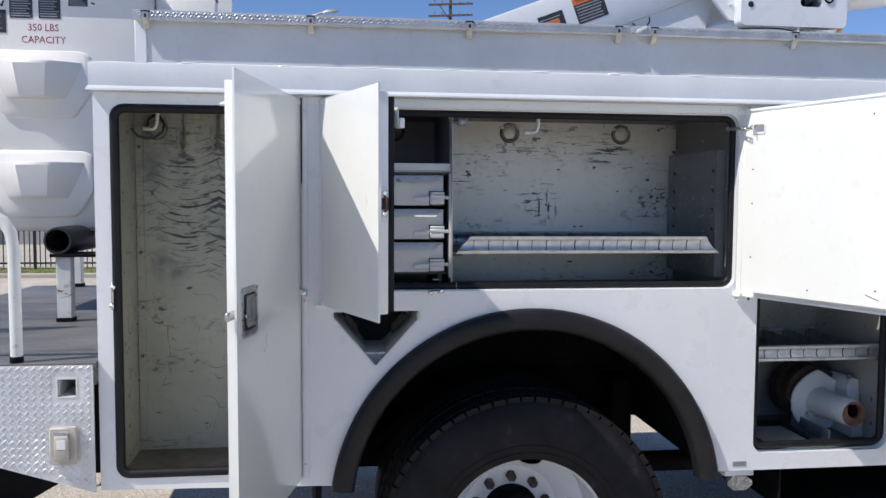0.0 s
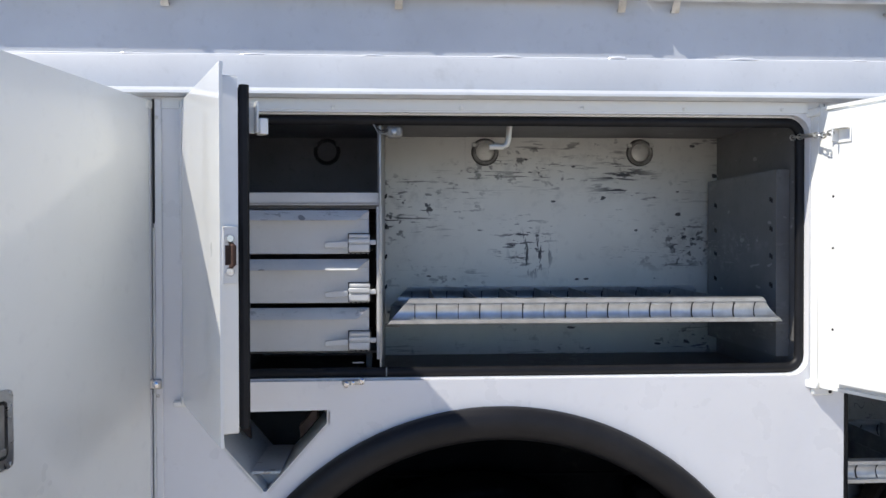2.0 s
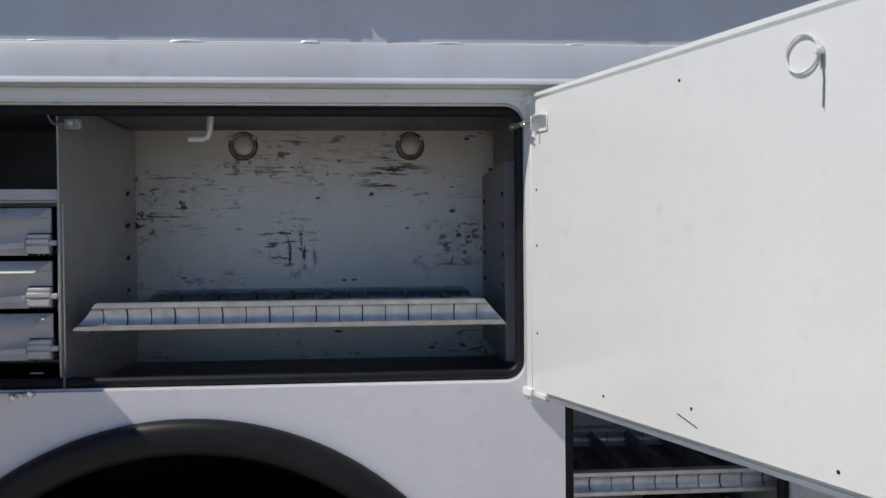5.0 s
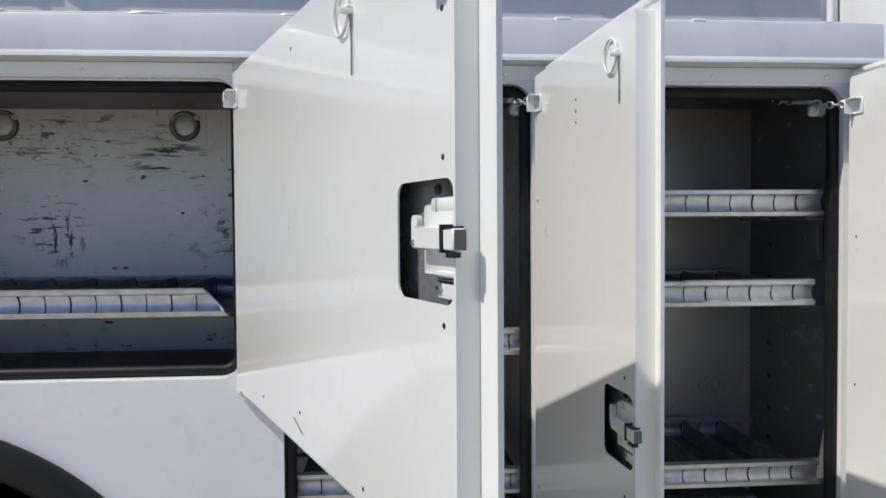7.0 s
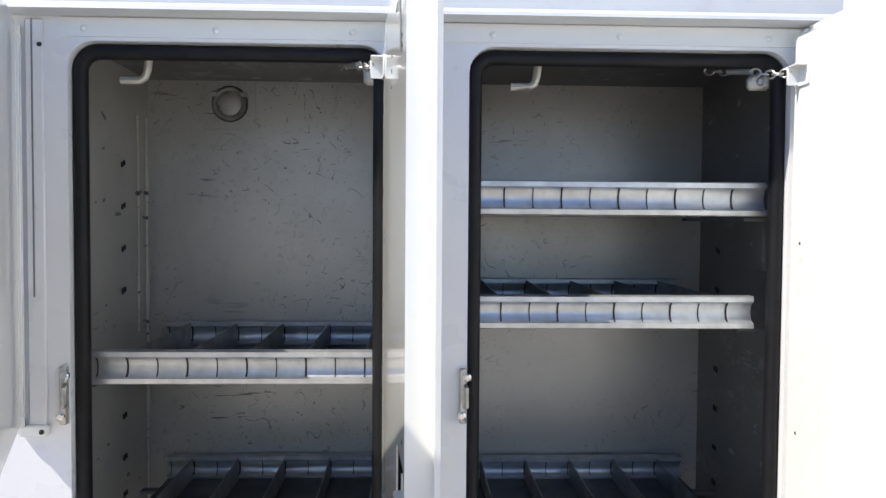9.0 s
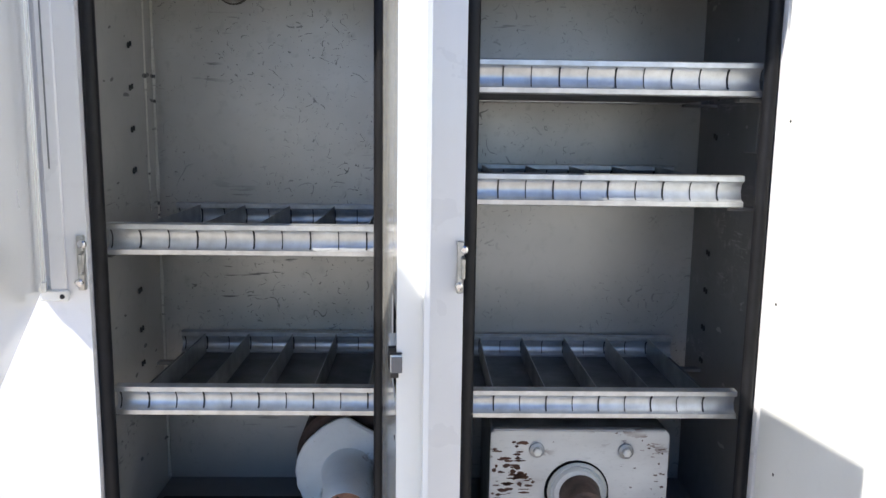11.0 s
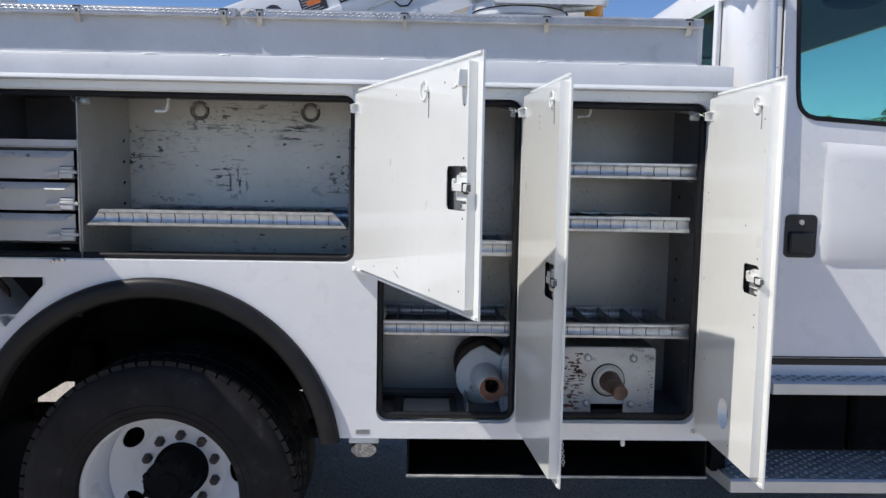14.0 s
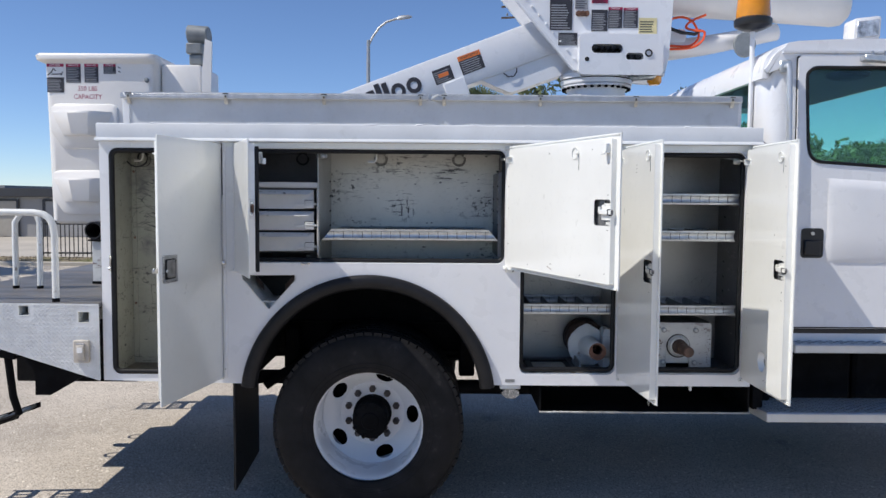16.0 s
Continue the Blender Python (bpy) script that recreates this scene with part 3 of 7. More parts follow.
def liner(name, x0, x1, y1, z0, z1, back, side, right=None):
    t, y0 = 0.008, 0.0245
    # sides, ceiling and most floors carry their shade as darker greys
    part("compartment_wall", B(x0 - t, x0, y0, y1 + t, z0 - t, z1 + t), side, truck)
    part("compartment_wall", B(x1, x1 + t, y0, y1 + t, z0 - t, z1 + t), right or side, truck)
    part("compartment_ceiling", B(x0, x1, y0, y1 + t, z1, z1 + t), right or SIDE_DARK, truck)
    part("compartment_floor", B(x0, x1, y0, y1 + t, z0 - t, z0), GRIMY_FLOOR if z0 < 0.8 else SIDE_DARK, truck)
    return part("compartment_back", B(x0, x1, y1, y1 + t, z0, z1), back, truck, name)


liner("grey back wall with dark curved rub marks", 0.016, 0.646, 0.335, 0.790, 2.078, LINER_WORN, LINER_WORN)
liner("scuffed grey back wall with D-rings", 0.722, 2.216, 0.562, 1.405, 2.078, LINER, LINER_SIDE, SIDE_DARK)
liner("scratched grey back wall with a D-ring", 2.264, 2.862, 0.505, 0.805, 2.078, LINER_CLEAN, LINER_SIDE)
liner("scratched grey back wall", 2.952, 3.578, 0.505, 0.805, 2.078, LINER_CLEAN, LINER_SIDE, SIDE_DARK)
# charcoal sheets on the back, sides and ceiling of the bay over the drawers
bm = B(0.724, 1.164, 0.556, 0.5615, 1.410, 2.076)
part("bay_back", bm, BAY_DARK, truck, "charcoal back of the drawer bay")
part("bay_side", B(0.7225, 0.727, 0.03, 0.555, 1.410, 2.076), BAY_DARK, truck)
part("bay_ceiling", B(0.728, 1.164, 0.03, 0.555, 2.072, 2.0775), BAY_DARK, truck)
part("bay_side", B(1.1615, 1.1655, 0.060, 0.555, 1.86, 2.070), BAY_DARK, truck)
# upright divider of the long compartment, and punched wall plates
part("divider_panel", B(1.166, 1.171, 0.040, 0.556, 1.408, 2.072, bevel=0.001), LINER_CLEAN, truck, "upright grey steel divider")
bm = prism(bmesh.new(), [(2.180, 0.103), (2.2145, 0.103), (2.2145, 0.107), (2.184, 0.107), (2.184, 0.544), (2.180, 0.544)], 1.46, 1.94, "z")
punched = part("shelf_plate", bm, PLATE_GREY, truck, "grey slotted shelf support plate")


def slots(parent, x, ys, zs, way):
    for y in ys:
        for z in zs:
            bm = B(x - 0.002, x + 0.002, y - 0.003, y + 0.003, z - 0.007, z + 0.005, bevel=0.001)
            box(bm, x + way * 0.001, x + way * 0.005, y + 0.003, y + 0.005, z - 0.003, z + 0.008)
            part("slot", bm, DARK_GAP, parent)


slots(punched, 2.180, (0.125, 0.478), (1.641, 1.716, 1.787, 1.862), -1)
strip = part("weld_strip", tube(bmesh.new(), [(2.268, 0.48, z) for z in np.linspace(0.82, 1.985, 24)], [0.003 + 0.002 * (k % 5 == 0) for k in range(24)], 6), LINER, truck)
part("weld_strip", tube(bmesh.new(), [(2.266, 0.43, z) for z in np.linspace(1.50, 1.985, 16)], [0.002 + 0.0015 * (k % 6 == 3) for k in range(16)], 6), LINER, truck)
slots(truck, 2.266, (0.335,), (1.16, 1.24, 1.33, 1.42, 1.60, 1.69, 1.78, 1.87), 1)
slots(truck, 3.576, (0.385,), (1.16, 1.24, 1.33, 1.42, 1.60, 1.69, 1.78), -1)
slots(truck, 1.173, (0.48,), (1.62, 1.71, 1.80, 1.89), 1)
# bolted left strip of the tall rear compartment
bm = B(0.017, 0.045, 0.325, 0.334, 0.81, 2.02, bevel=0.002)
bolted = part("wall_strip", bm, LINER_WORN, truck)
for k in range(12):
    part("bolt", lathe(bmesh.new(), [(0.007, 0.325), (0.007, 0.322), (0.004, 0.320)], 0.032, 0.86 + 0.098 * k, seg=8), RUST if k % 4 == 3 else LINER_WORN, bolted)


def d_ring(x, y, z, r=0.034, paint=None):
    paint = paint or LINER
    bm = B(x - 0.060, x + 0.060, y - 0.002, y, z - 0.060, z + 0.066, bevel=0.001)
    plate = part("ring_plate", bm, paint, truck, "welded plate with a recessed D-ring")
    # dark torus drawn for the shade round the ring in its recess
    bm = torus(bmesh.new(), (x, y - 0.003, z), r + 0.0045, 0.0042, (1, 0, 0), (0, 0, 1), 28, 8)
    part("ring_recess_shade", bm, DARK_GAP if paint is BAY_DARK else RING_SHADE, plate)
    part("ring_cup", lathe(bmesh.new(), [(r - 0.004, y - 0.002), (r - 0.008, y - 0.0045), (0.012, y - 0.006), (0.001, y - 0.0062)], x, z, seg=24), paint, plate)
    bm = torus(bmesh.new(), (x, y - 0.010, z), r, 0.0055, (1, 0, 0), (0, 0, 1), 28, 8)
    # black in the bay, dull steel in the other compartments
    part("tie_ring", bm, BLACK_SATIN if paint is BAY_DARK else RING_STEEL, plate)
    for s in (-1, 1):
        part("ring_ear", B(x + s * r - 0.007, x + s * r + 0.007, y - 0.016, y - 0.002, z + r * 0.45, z + r * 0.45 + 0.012, bevel=0.002), paint, plate)


for x, y, z in ((0.994, 0.556, 2.030), (1.480, 0.556, 2.032), (1.967, 0.556, 2.032), (2.454, 0.500, 2.024), (0.092, 0.329, 2.008)):
    d_ring(x, y + 0.006, z, paint=LINER_WORN if x < 0.5 else BAY_DARK if x < 1.1 else LINER if x < 2.2 else LINER_CLEAN)


def l_hook(x, y, z, way=-1):
    bm = tube(bmesh.new(), [(x, y, 2.077), (x + way * 0.006, y, z + 0.018), (x + way * 0.010, y, z + 0.006), (x + way * 0.019, y, z), (x + way * 0.054, y, z)], 0.0075, 8)
    part("bent_hook", bm, LINER, truck, "bent painted rod hook")


for x, y, z in ((1.494, 0.10, 1.994), (2.406, 0.10, 2.006), (3.118, 0.10, 2.003), (0.118, 0.26, 2.0)):
    l_hook(x, y, z)
for x in (0.195, 0.318, 0.441, 0.56):
    bm = tube(bmesh.new(), [(x, 0.33, 2.06), (x, 0.318, 1.95), (x - 0.003, 0.310, 1.935), (x - 0.008, 0.296, 1.930), (x - 0.013, 0.285, 1.94), (x - 0.016, 0.28, 2.01)], 0.006, 8)
    part("coat_hook", bm, RING_STEEL, truck)
cable = tube(bmesh.new(), [(0.035, 0.22, 1.995), (0.05, 0.24, 1.972), (0.075, 0.25, 1.963), (0.105, 0.26, 1.968), (0.13, 0.27, 1.99), (0.135, 0.275, 2.02), (0.12, 0.28, 2.045), (0.095, 0.285, 2.05), (0.075, 0.29, 2.035), (0.07, 0.295, 2.005)], 0.0045, 8)
part("loose_cable", cable, BLACK_SATIN, truck)

# V-shaped wheel chock pocket under the drawer compartment
pk = bmesh.new()
prism(pk, [(0.745, 1.357), (0.745, 1.334), (0.889, 1.165), (0.894, 1.172), (0.752, 1.338), (0.752, 1.357)], 0.0, 0.30, "y")
prism(pk, [(1.050, 1.360), (1.050, 1.326), (0.907, 1.165), (0.902, 1.172), (1.043, 1.329), (1.043, 1.360)], 0.0, 0.30, "y")
pocket = part("chock_pocket", pk, WHITE_WORN, truck, "V-shaped wheel chock holder cut into the side")
part("pocket_tray", B(0.862, 0.932, 0.02, 0.26, 1.205, 1.212, bevel=0.002), WHITE_WORN, pocket)
part("pocket_back", B(0.74, 1.055, 0.302, 0.310, 1.15, 1.375), DARK_GAP, pocket)
# pale plate added below the tray to read as lit inner walls
part("pocket_pale_plate", B(0.862, 0.932, 0.060, 0.066, 1.160, 1.204), WHITE_WORN, pocket)
for s in (-1, 1):
    bm = B(-0.02, 0.05, 0.15, 0.17, -0.018, 0.018, bevel=0.004, f=lambda a, b, c: (0.898 + s * 0.075 + a * 0.66 * s - c * 0.1, b, 1.285 + a * 0.75 + c))
    part("pocket_bracket", bm, RUST_SHAFT, pocket)

# wheel arch flare and liner
prof = [(0.714, 0.0), (0.715, -0.014), (0.708, -0.027), (0.692, -0.035), (0.668, -0.035), (0.648, -0.028), (0.636, -0.012), (0.633, 0.020), (0.644, 0.022), (0.655, 0.0)]
fl = bmesh.new()
n, rings = 56, []
a0 = math.asin((0.735 - AZ) / 0.70)
for k in range(n + 1):
    w = a0 + (math.pi - 2 * a0) * k / n
    rings.append([fl.verts.new((AX + r * math.cos(w), y, AZ + r * math.sin(w))) for r, y in prof])
for a, b in zip(rings, rings[1:]):
    for j in range(len(prof)):
        fl.faces.new((a[j], a[(j + 1) % len(prof)], b[(j + 1) % len(prof)], b[j]))
fl.faces.new(rings[0])
fl.faces.new(rings[-1][::-1])
part("fender_flare", fl, FLARE, truck, "black rubber wheel arch flare")
ln = bmesh.new()
pts = arch(0.672, 0.76, 28)
prism(ln, pts + [(p, q) for p, q in arch(0.680, 0.76, 28)][::-1], 0.024, 0.72, "y")
part("arch_liner", ln, BLACK, truck)
bm = panel(bmesh.new(), [(0.62, 0.985), (0.62, 1.40), (2.30, 1.40), (2.30, 0.985)], [], 0.72, 0.735)
part("splash_panel", bm, BLACK, truck)

# ---- top box with tread plate lids ----
top = part("top_box", B(0.128, 3.486, -0.009, 0.56, 2.189, 2.336, bevel=0.003), WHITE_GREYISH, truck, "shallow white box along the top of the body")
part("corner_post", B(0.112, 0.150, -0.015, 0.03, 2.186, 2.336, bevel=0.003), WHITE, top)
for x0, x1 in ((0.112, 1.781), (1.799, 3.494)):
    lid = bmesh.new()
    prism(lid, [(0.57, 2.340), (0.57, 2.358), (-0.029, 2.358), (-0.039, 2.352), (-0.041, 2.327), (-0.036, 2.322), (-0.024, 2.332), (-0.016, 2.338)], x0, x1)
    lid = part("tread_plate_lid", lid, ALU_LID, truck, "grey-white tread plate lid")
    bm = bmesh.new()
    k = 0
    x = x0 + 0.02
    while x < x1 - 0.02:
        s = 1 if k % 2 else -1
        for dx, dz in ((0.0, 0.0045), (0.0061, -0.0045)):
            tube(bm, [(x + dx - 0.0055, -0.0398, 2.342 + dz - 0.004 * s), (x + dx, -0.0408, 2.342 + dz), (x + dx + 0.0055, -0.0398, 2.343 + dz + 0.004 * s)], [0.0006, 0.0024, 0.0006], 5)
        tube(bm, [(x - 0.006, -0.006 + 0.006 * s, 2.358), (x, -0.006, 2.3595), (x + 0.006, -0.006 - 0.006 * s, 2.358)], [0.001, 0.0028, 0.001], 5)
        k += 1
        x += 0.0122
    tagged(part("tread_pattern", bm, ALU_LID, lid), kind="stuff")
for x in (0.154, 0.681, 1.214, 1.739, 1.868, 2.392, 2.913, 3.44):
    bm = prism(bmesh.new(), [(-0.040, 2.352), (-0.0428, 2.350), (-0.0432, 2.326), (-0.0290, 2.302), (-0.0235, 2.297), (-0.0175, 2.299), (-0.0165, 2.306), (-0.0185, 2.306), (-0.0195, 2.301), (-0.0235, 2.2995), (-0.0270, 2.303), (-0.0412, 2.327), (-0.0412, 2.348)], x - 0.009, x + 0.009)
    clip = part("lid_clip", bm, ZINC, truck, "bent steel lid clip")
    part("clip_slot", B(x - 0.004, x + 0.004, -0.0437, -0.0427, 2.330, 2.342), DARK_GAP, clip)
    part("clip_hinge", tube(bmesh.new(), [(x - 0.014, -0.0415, 2.351), (x + 0.014, -0.0415, 2.351)], 0.003, 6), DARK_GAP, clip)
bm = B(-0.016, 0.018, -0.003, 0.003, -0.005, 0.005, bevel=0.001, f=lambda a, b, c: (1.818 + a, -0.046 + b, 2.343 + c + 0.5 * a))
part("bent_latch", bm, WHITE_WORN, truck, "bent loose lid latch")
part("end_post", B(3.488, 3.510, 0.01, 0.03, 2.186, 2.345, bevel=0.003), WHITE, truck)

# ---- compartment doors ----
def door_frame(hinge, free, side):
    h, d = Vector((*hinge, 0)), (Vector((*free, 0)) - Vector((*hinge, 0))).normalized()
    inn = Vector((d.y, -d.x, 0)) if side == "right" else Vector((-d.y, d.x, 0))
    return (lambda u, w, z: h + u * d + w * inn + Vector((0, 0, z))), h, d, inn


def slam_latch(P, parent, u0, u1, z0, z1, wd, w0, edge):
    """The recess and slam latch on a door's inner side; u1 is the free side, edge the pan's free edge."""
    q = lambda a, c, b: P(a, c, b)
    # white cavity drawn grey and near black: its shade is in the colour
    rec = part("latch_recess", B(u0 - 0.054, u1, w0 + 0.0045, w0 + 0.0058, z0 - 0.024, z1 + 0.024, f=P), PLATE_GREY, parent)
    ring = [rrect(u0 - 0.056, u1, z0 - 0.026, z1 + 0.026, 0.01, 2), rrect(u0 - 0.053, u1 - 0.003, z0 - 0.023, z1 + 0.023, 0.01, 2)]
    part("recess_wall", panel(bmesh.new(), ring[0], [ring[1]], w0 + 0.006, wd - 0.0022, q), DARK_GAP, rec)
    h, zm = z1 - z0, (z0 + z1) / 2 + 0.002
    at = lambda k: z1 - k * h
    bm = B(u1 - 0.079, u1 - 0.003, w0 + 0.006, wd - 0.006, at(0.80), at(0.19), bevel=0.005, f=P, seg=2)
    box(bm, u1 - 0.060, u1 - 0.003, wd - 0.016, wd - 0.005, at(0.27), at(0.14), bevel=0.004, f=P, seg=2)
    box(bm, u1 - 0.072, u1 - 0.003, wd - 0.012, wd - 0.0045, at(0.79), at(0.73), bevel=0.002, f=P)
    latch = part("slam_latch", bm, WHITE_DOOR, parent, "white slam latch in a rounded recess")
    part("latch_groove", B(u1 - 0.046, u1 - 0.0445, wd - 0.0052, wd - 0.0046, at(0.26), at(0.16), f=P), GREY, latch)
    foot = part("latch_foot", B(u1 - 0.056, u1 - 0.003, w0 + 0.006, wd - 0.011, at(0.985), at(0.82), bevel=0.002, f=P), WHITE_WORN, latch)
    # dark strip on the foot stands for the shade below the latch
    part("latch_shadow_strip", B(u1 - 0.052, u1 - 0.004, wd - 0.0112, wd - 0.0106, at(0.845), at(0.825), f=P), DARK_GAP, foot)
    part("latch_arm", B(u1 - 0.071, u1 - 0.012, wd - 0.014, wd + 0.007, zm - 0.010, zm + 0.0125, bevel=0.002, f=P), WHITE_DOOR, latch)
    bolt = part("latch_bolt", B(u1 - 0.0075, edge + 0.0085, wd - 0.006, wd + 0.007, zm - 0.0095, zm + 0.010, bevel=0.0015, f=P), WHITE_DOOR, latch)
    part("bolt_end", B(edge + 0.0086, edge + 0.0098, wd - 0.0058, wd + 0.0062, zm - 0.009, zm + 0.009, bevel=0.0004, f=P), SIDE_DARK, bolt, "bare worn steel end of the bolt")
    bm = B(u1 - 0.0115, u1 - 0.008, wd - 0.014, wd + 0.0085, zm - 0.0115, zm + 0.0135, f=P)
    box(bm, u1 - 0.008, edge + 0.004, wd - 0.006, wd + 0.0075, zm + 0.0104, zm + 0.0118, f=P)
    box(bm, u1 - 0.002, edge + 0.006, wd - 0.002, wd + 0.007, zm - 0.0155, zm - 0.0108, f=P)
    part("latch_buffer", bm, BLACK_SATIN, latch)
    lever = panel(bmesh.new(), rrect(u1 - 0.101, u1 - 0.087, zm - 0.010, zm + 0.023, 0.0065, 4), [], wd - 0.010, wd - 0.004, q)
    lev = part("latch_lever", lever, WHITE_DOOR, latch)
    part("lever_neck", B(u1 - 0.092, u1 - 0.070, wd - 0.010, wd - 0.006, zm - 0.010, zm + 0.006, bevel=0.001, f=P), WHITE_DOOR, lev)
    part("pivot_pin", lathe(bmesh.new(), [(0.0032, wd - 0.004), (0.003, wd - 0.0015), (0.001, wd - 0.001)], u1 - 0.095, zm - 0.004, seg=10, f=q), ZINC, lev)
    for u, k, m in ((-0.052, 0.075, DARK_GAP), (-0.014, 0.07, DARK_GAP), (-0.050, 0.885, ZINC), (-0.010, 0.90, ZINC)):
        u, z = u1 + u, at(k)
        head = part("latch_bolt_head", lathe(bmesh.new(), [(0.0050, wd - 0.012), (0.0050, wd - 0.0085), (0.0028, wd - 0.008)], u, z, seg=12, f=q), m, latch)
        part("bolt_socket", lathe(bmesh.new(), [(0.0026, wd - 0.0081), (0.0024, wd - 0.0075), (0.0005, wd - 0.0074)], u, z, seg=8, f=q), DARK_GAP, head)


def door_ring(P, parent, u, z, wd, r=0.026):
    o = Vector(P(u, wd + 0.001, z))
    e1, e2 = Vector(P(u + 1, wd + 0.001, z)) - o, Vector((0, 0, 1))
    n = Vector(P(u, wd + 1.001, z)) - o
    bm = torus(bmesh.new(), o + n * 0.0026, r, 0.0021, e1, e2, 24, 6)
    box(bm, u + r - 0.002, u + r + 0.008, wd, wd + 0.010, z - 0.006, z + 0.004, bevel=0.002, f=P)
    tube(bm, [P(u + r + 0.004, wd, z - 0.003), P(u + r + 0.004, wd + 0.016, z - 0.003)], 0.0045, 8)
    part("pull_ring", bm, WHITE_DOOR, parent, "small white pull ring")
    cord = tube(bmesh.new(), [P(u + r + 0.005, wd + 0.003, z - 0.004), P(u + r + 0.007, wd + 0.002, z - 0.04), P(u + r + 0.006, wd + 0.002, z - 0.078)], 0.0012, 5)
    part("ring_cord", cord, GREY, parent)


def hinge_rod(P, parent, z0, z1, r=0.006):
    bm = tube(bmesh.new(), [P(-0.002, 0.002, z0), P(-0.002, 0.002, z1)], r, 8)
    part("hinge_rod", bm, WHITE, parent)
    for z in (z0 - 0.004, z1 + 0.002):
        bm = B(-0.026, 0.016, -0.004, 0.016, z - 0.011, z + 0.009, bevel=0.003, f=P)
        part("hinge_tab", bm, WHITE_DOOR, parent)


def chain(name, pts, parent, r=0.0066):
    """Small oval links, turned by turns, along a line."""
    bm = bmesh.new()
    pts = [Vector(p) for p in pts]
    for i, (a, b) in enumerate(zip(pts, pts[1:])):
        way = (b - a).normalized()
        side = way.cross(Vector((0, 0, 1)) if i % 2 else Vector((0.3, 1, 0.2))).normalized()
        mid, hl = (a + b) / 2, (b - a).length * 0.72
        ring = [mid + hl * math.cos(w) * way + r * math.sin(w) * side for w in np.linspace(0, 2 * math.pi, 12, endpoint=False)]
        tube(bm, ring, 0.0018, 5, closed=True)
    return part(name, bm, ZINC, parent)


def stay(P, parent, z, wd, u=0.045, body=None):
    """Bracket, chain and spring that stop the door."""
    bm = B(u - 0.016, u + 0.020, wd, wd + 0.003, z - 0.018, z + 0.017, bevel=0.001, f=P)
    box(bm, u - 0.016, u - 0.013, wd, wd + 0.022, z - 0.016, z + 0.014, bevel=0.001, f=P)
    box(bm, u - 0.020, u + 0.016, wd + 0.002, wd + 0.022, z + 0.013, z + 0.016, bevel=0.001, f=P)
    part("stay_bracket", bm, WHITE_DOOR, parent)
    a = Vector(P(u - 0.016, wd + 0.018, z + 0.006))
    b = Vector(body)
    c = a.lerp(b, 0.42)
    d = a.lerp(b, 0.72)
    chain("stay_chain", [a.lerp(c, k / 5) + Vector((0, 0, -0.004 * math.sin(math.pi * k / 5))) for k in range(6)], parent)
    part("stay_spring", tube(bmesh.new(), [c, d], 0.0055, 8), ZINC, parent)
    chain("stay_chain", [d.lerp(b, k / 3) for k in range(4)], parent)


def make_door(label, hinge, free, width, z0, z1, side, wd, w0=0.0, pan0=0.018, latch=None, ring=None, pan_edge=0.05, holes=(), spots=(), body=None, stay_z=2.0):
    P, h, d, inn = door_frame(hinge, free, side)
    q = lambda a, c, b: P(a, c, b)
    cut = [rrect(*latch, 0.014)] if latch else []
    deep = [rrect(latch[0] - 0.06, latch[1] + 0.0004, latch[2] - 0.03, latch[3] + 0.03, 0.01, 2)] if latch else []
    bm = panel(bmesh.new(), [(0.004, z0), (width, z0), (width, z1), (0.004, z1)], holes, w0, w0 + 0.004, q)
    door = part("compartment_door", bm, WHITE_DOOR, truck, label)
    bm = panel(bmesh.new(), rrect(pan0, width - pan_edge, z0 + 0.022, z1 - 0.022, 0.008, 2), deep + list(holes), w0 + 0.004, wd - 0.002, q)
    pan = part("inner_pan", bm, WHITE_DOOR, door)
    face = panel(bmesh.new(), rrect(pan0, width - pan_edge, z0 + 0.022, z1 - 0.022, 0.008, 2), cut + list(holes), wd - 0.002, wd, q)
    part("pan_face", face, WHITE_DOOR, pan)
    wf = w0 + 0.004
    fold = B(width - 0.004, width, wf, wf + 0.002, z0, z1, f=P)
    box(fold, 0.03, width - 0.010, wf, wf + 0.005, z0, z0 + 0.008, f=P)
    box(fold, 0.03, width - 0.010, wf, wf + 0.005, z1 - 0.008, z1, f=P)
    part("door_fold", fold, WHITE_DOOR, door)
    if w0:
        part("hinge_flange", B(-0.012, 0.012, -0.002, w0 + 0.005, z0 + 0.004, z1 - 0.004, bevel=0.002, f=P), WHITE_DOOR, door)
    hinge_rod(P, door, z0 + 0.01, z1 - 0.01, 0.006 if w0 or side == "left" else 0.003)
    if latch:
        slam_latch(P, door, *latch, wd, w0, width - pan_edge)
    if ring:
        door_ring(P, door, *ring, wd)
    for u, z in spots:
        part("drill_hole", lathe(bmesh.new(), [(0.0032, wd), (0.0026, wd + 0.0006)], u, z, seg=8, f=lambda a, c, b: P(a, c, b)), DARK_GAP, door)
    if body:
        stay(P, door, stay_z, wd, u=pan0 + 0.03, body=body)
    return P, door


# tall rear door: its outer side with a paddle handle shows
P1, D1 = make_door("tall open white door with a stainless paddle handle", (0.640, -0.010), (0.514, -0.624), 0.622, 0.778, 2.083, "right", 0.045)
handle = part("handle_plate", panel(bmesh.new(), rrect(0.464, 0.594, 1.372, 1.508, 0.014), [rrect(0.478, 0.580, 1.390, 1.490, 0.010)], -0.0045, 0.0, lambda a, c, b: P1(a, c, b)), STEEL, D1, "stainless steel paddle handle plate")
part("handle_cup", B(0.476, 0.582, -0.0015, 0.0, 1.388, 1.492, f=P1), DARK_GAP, handle)
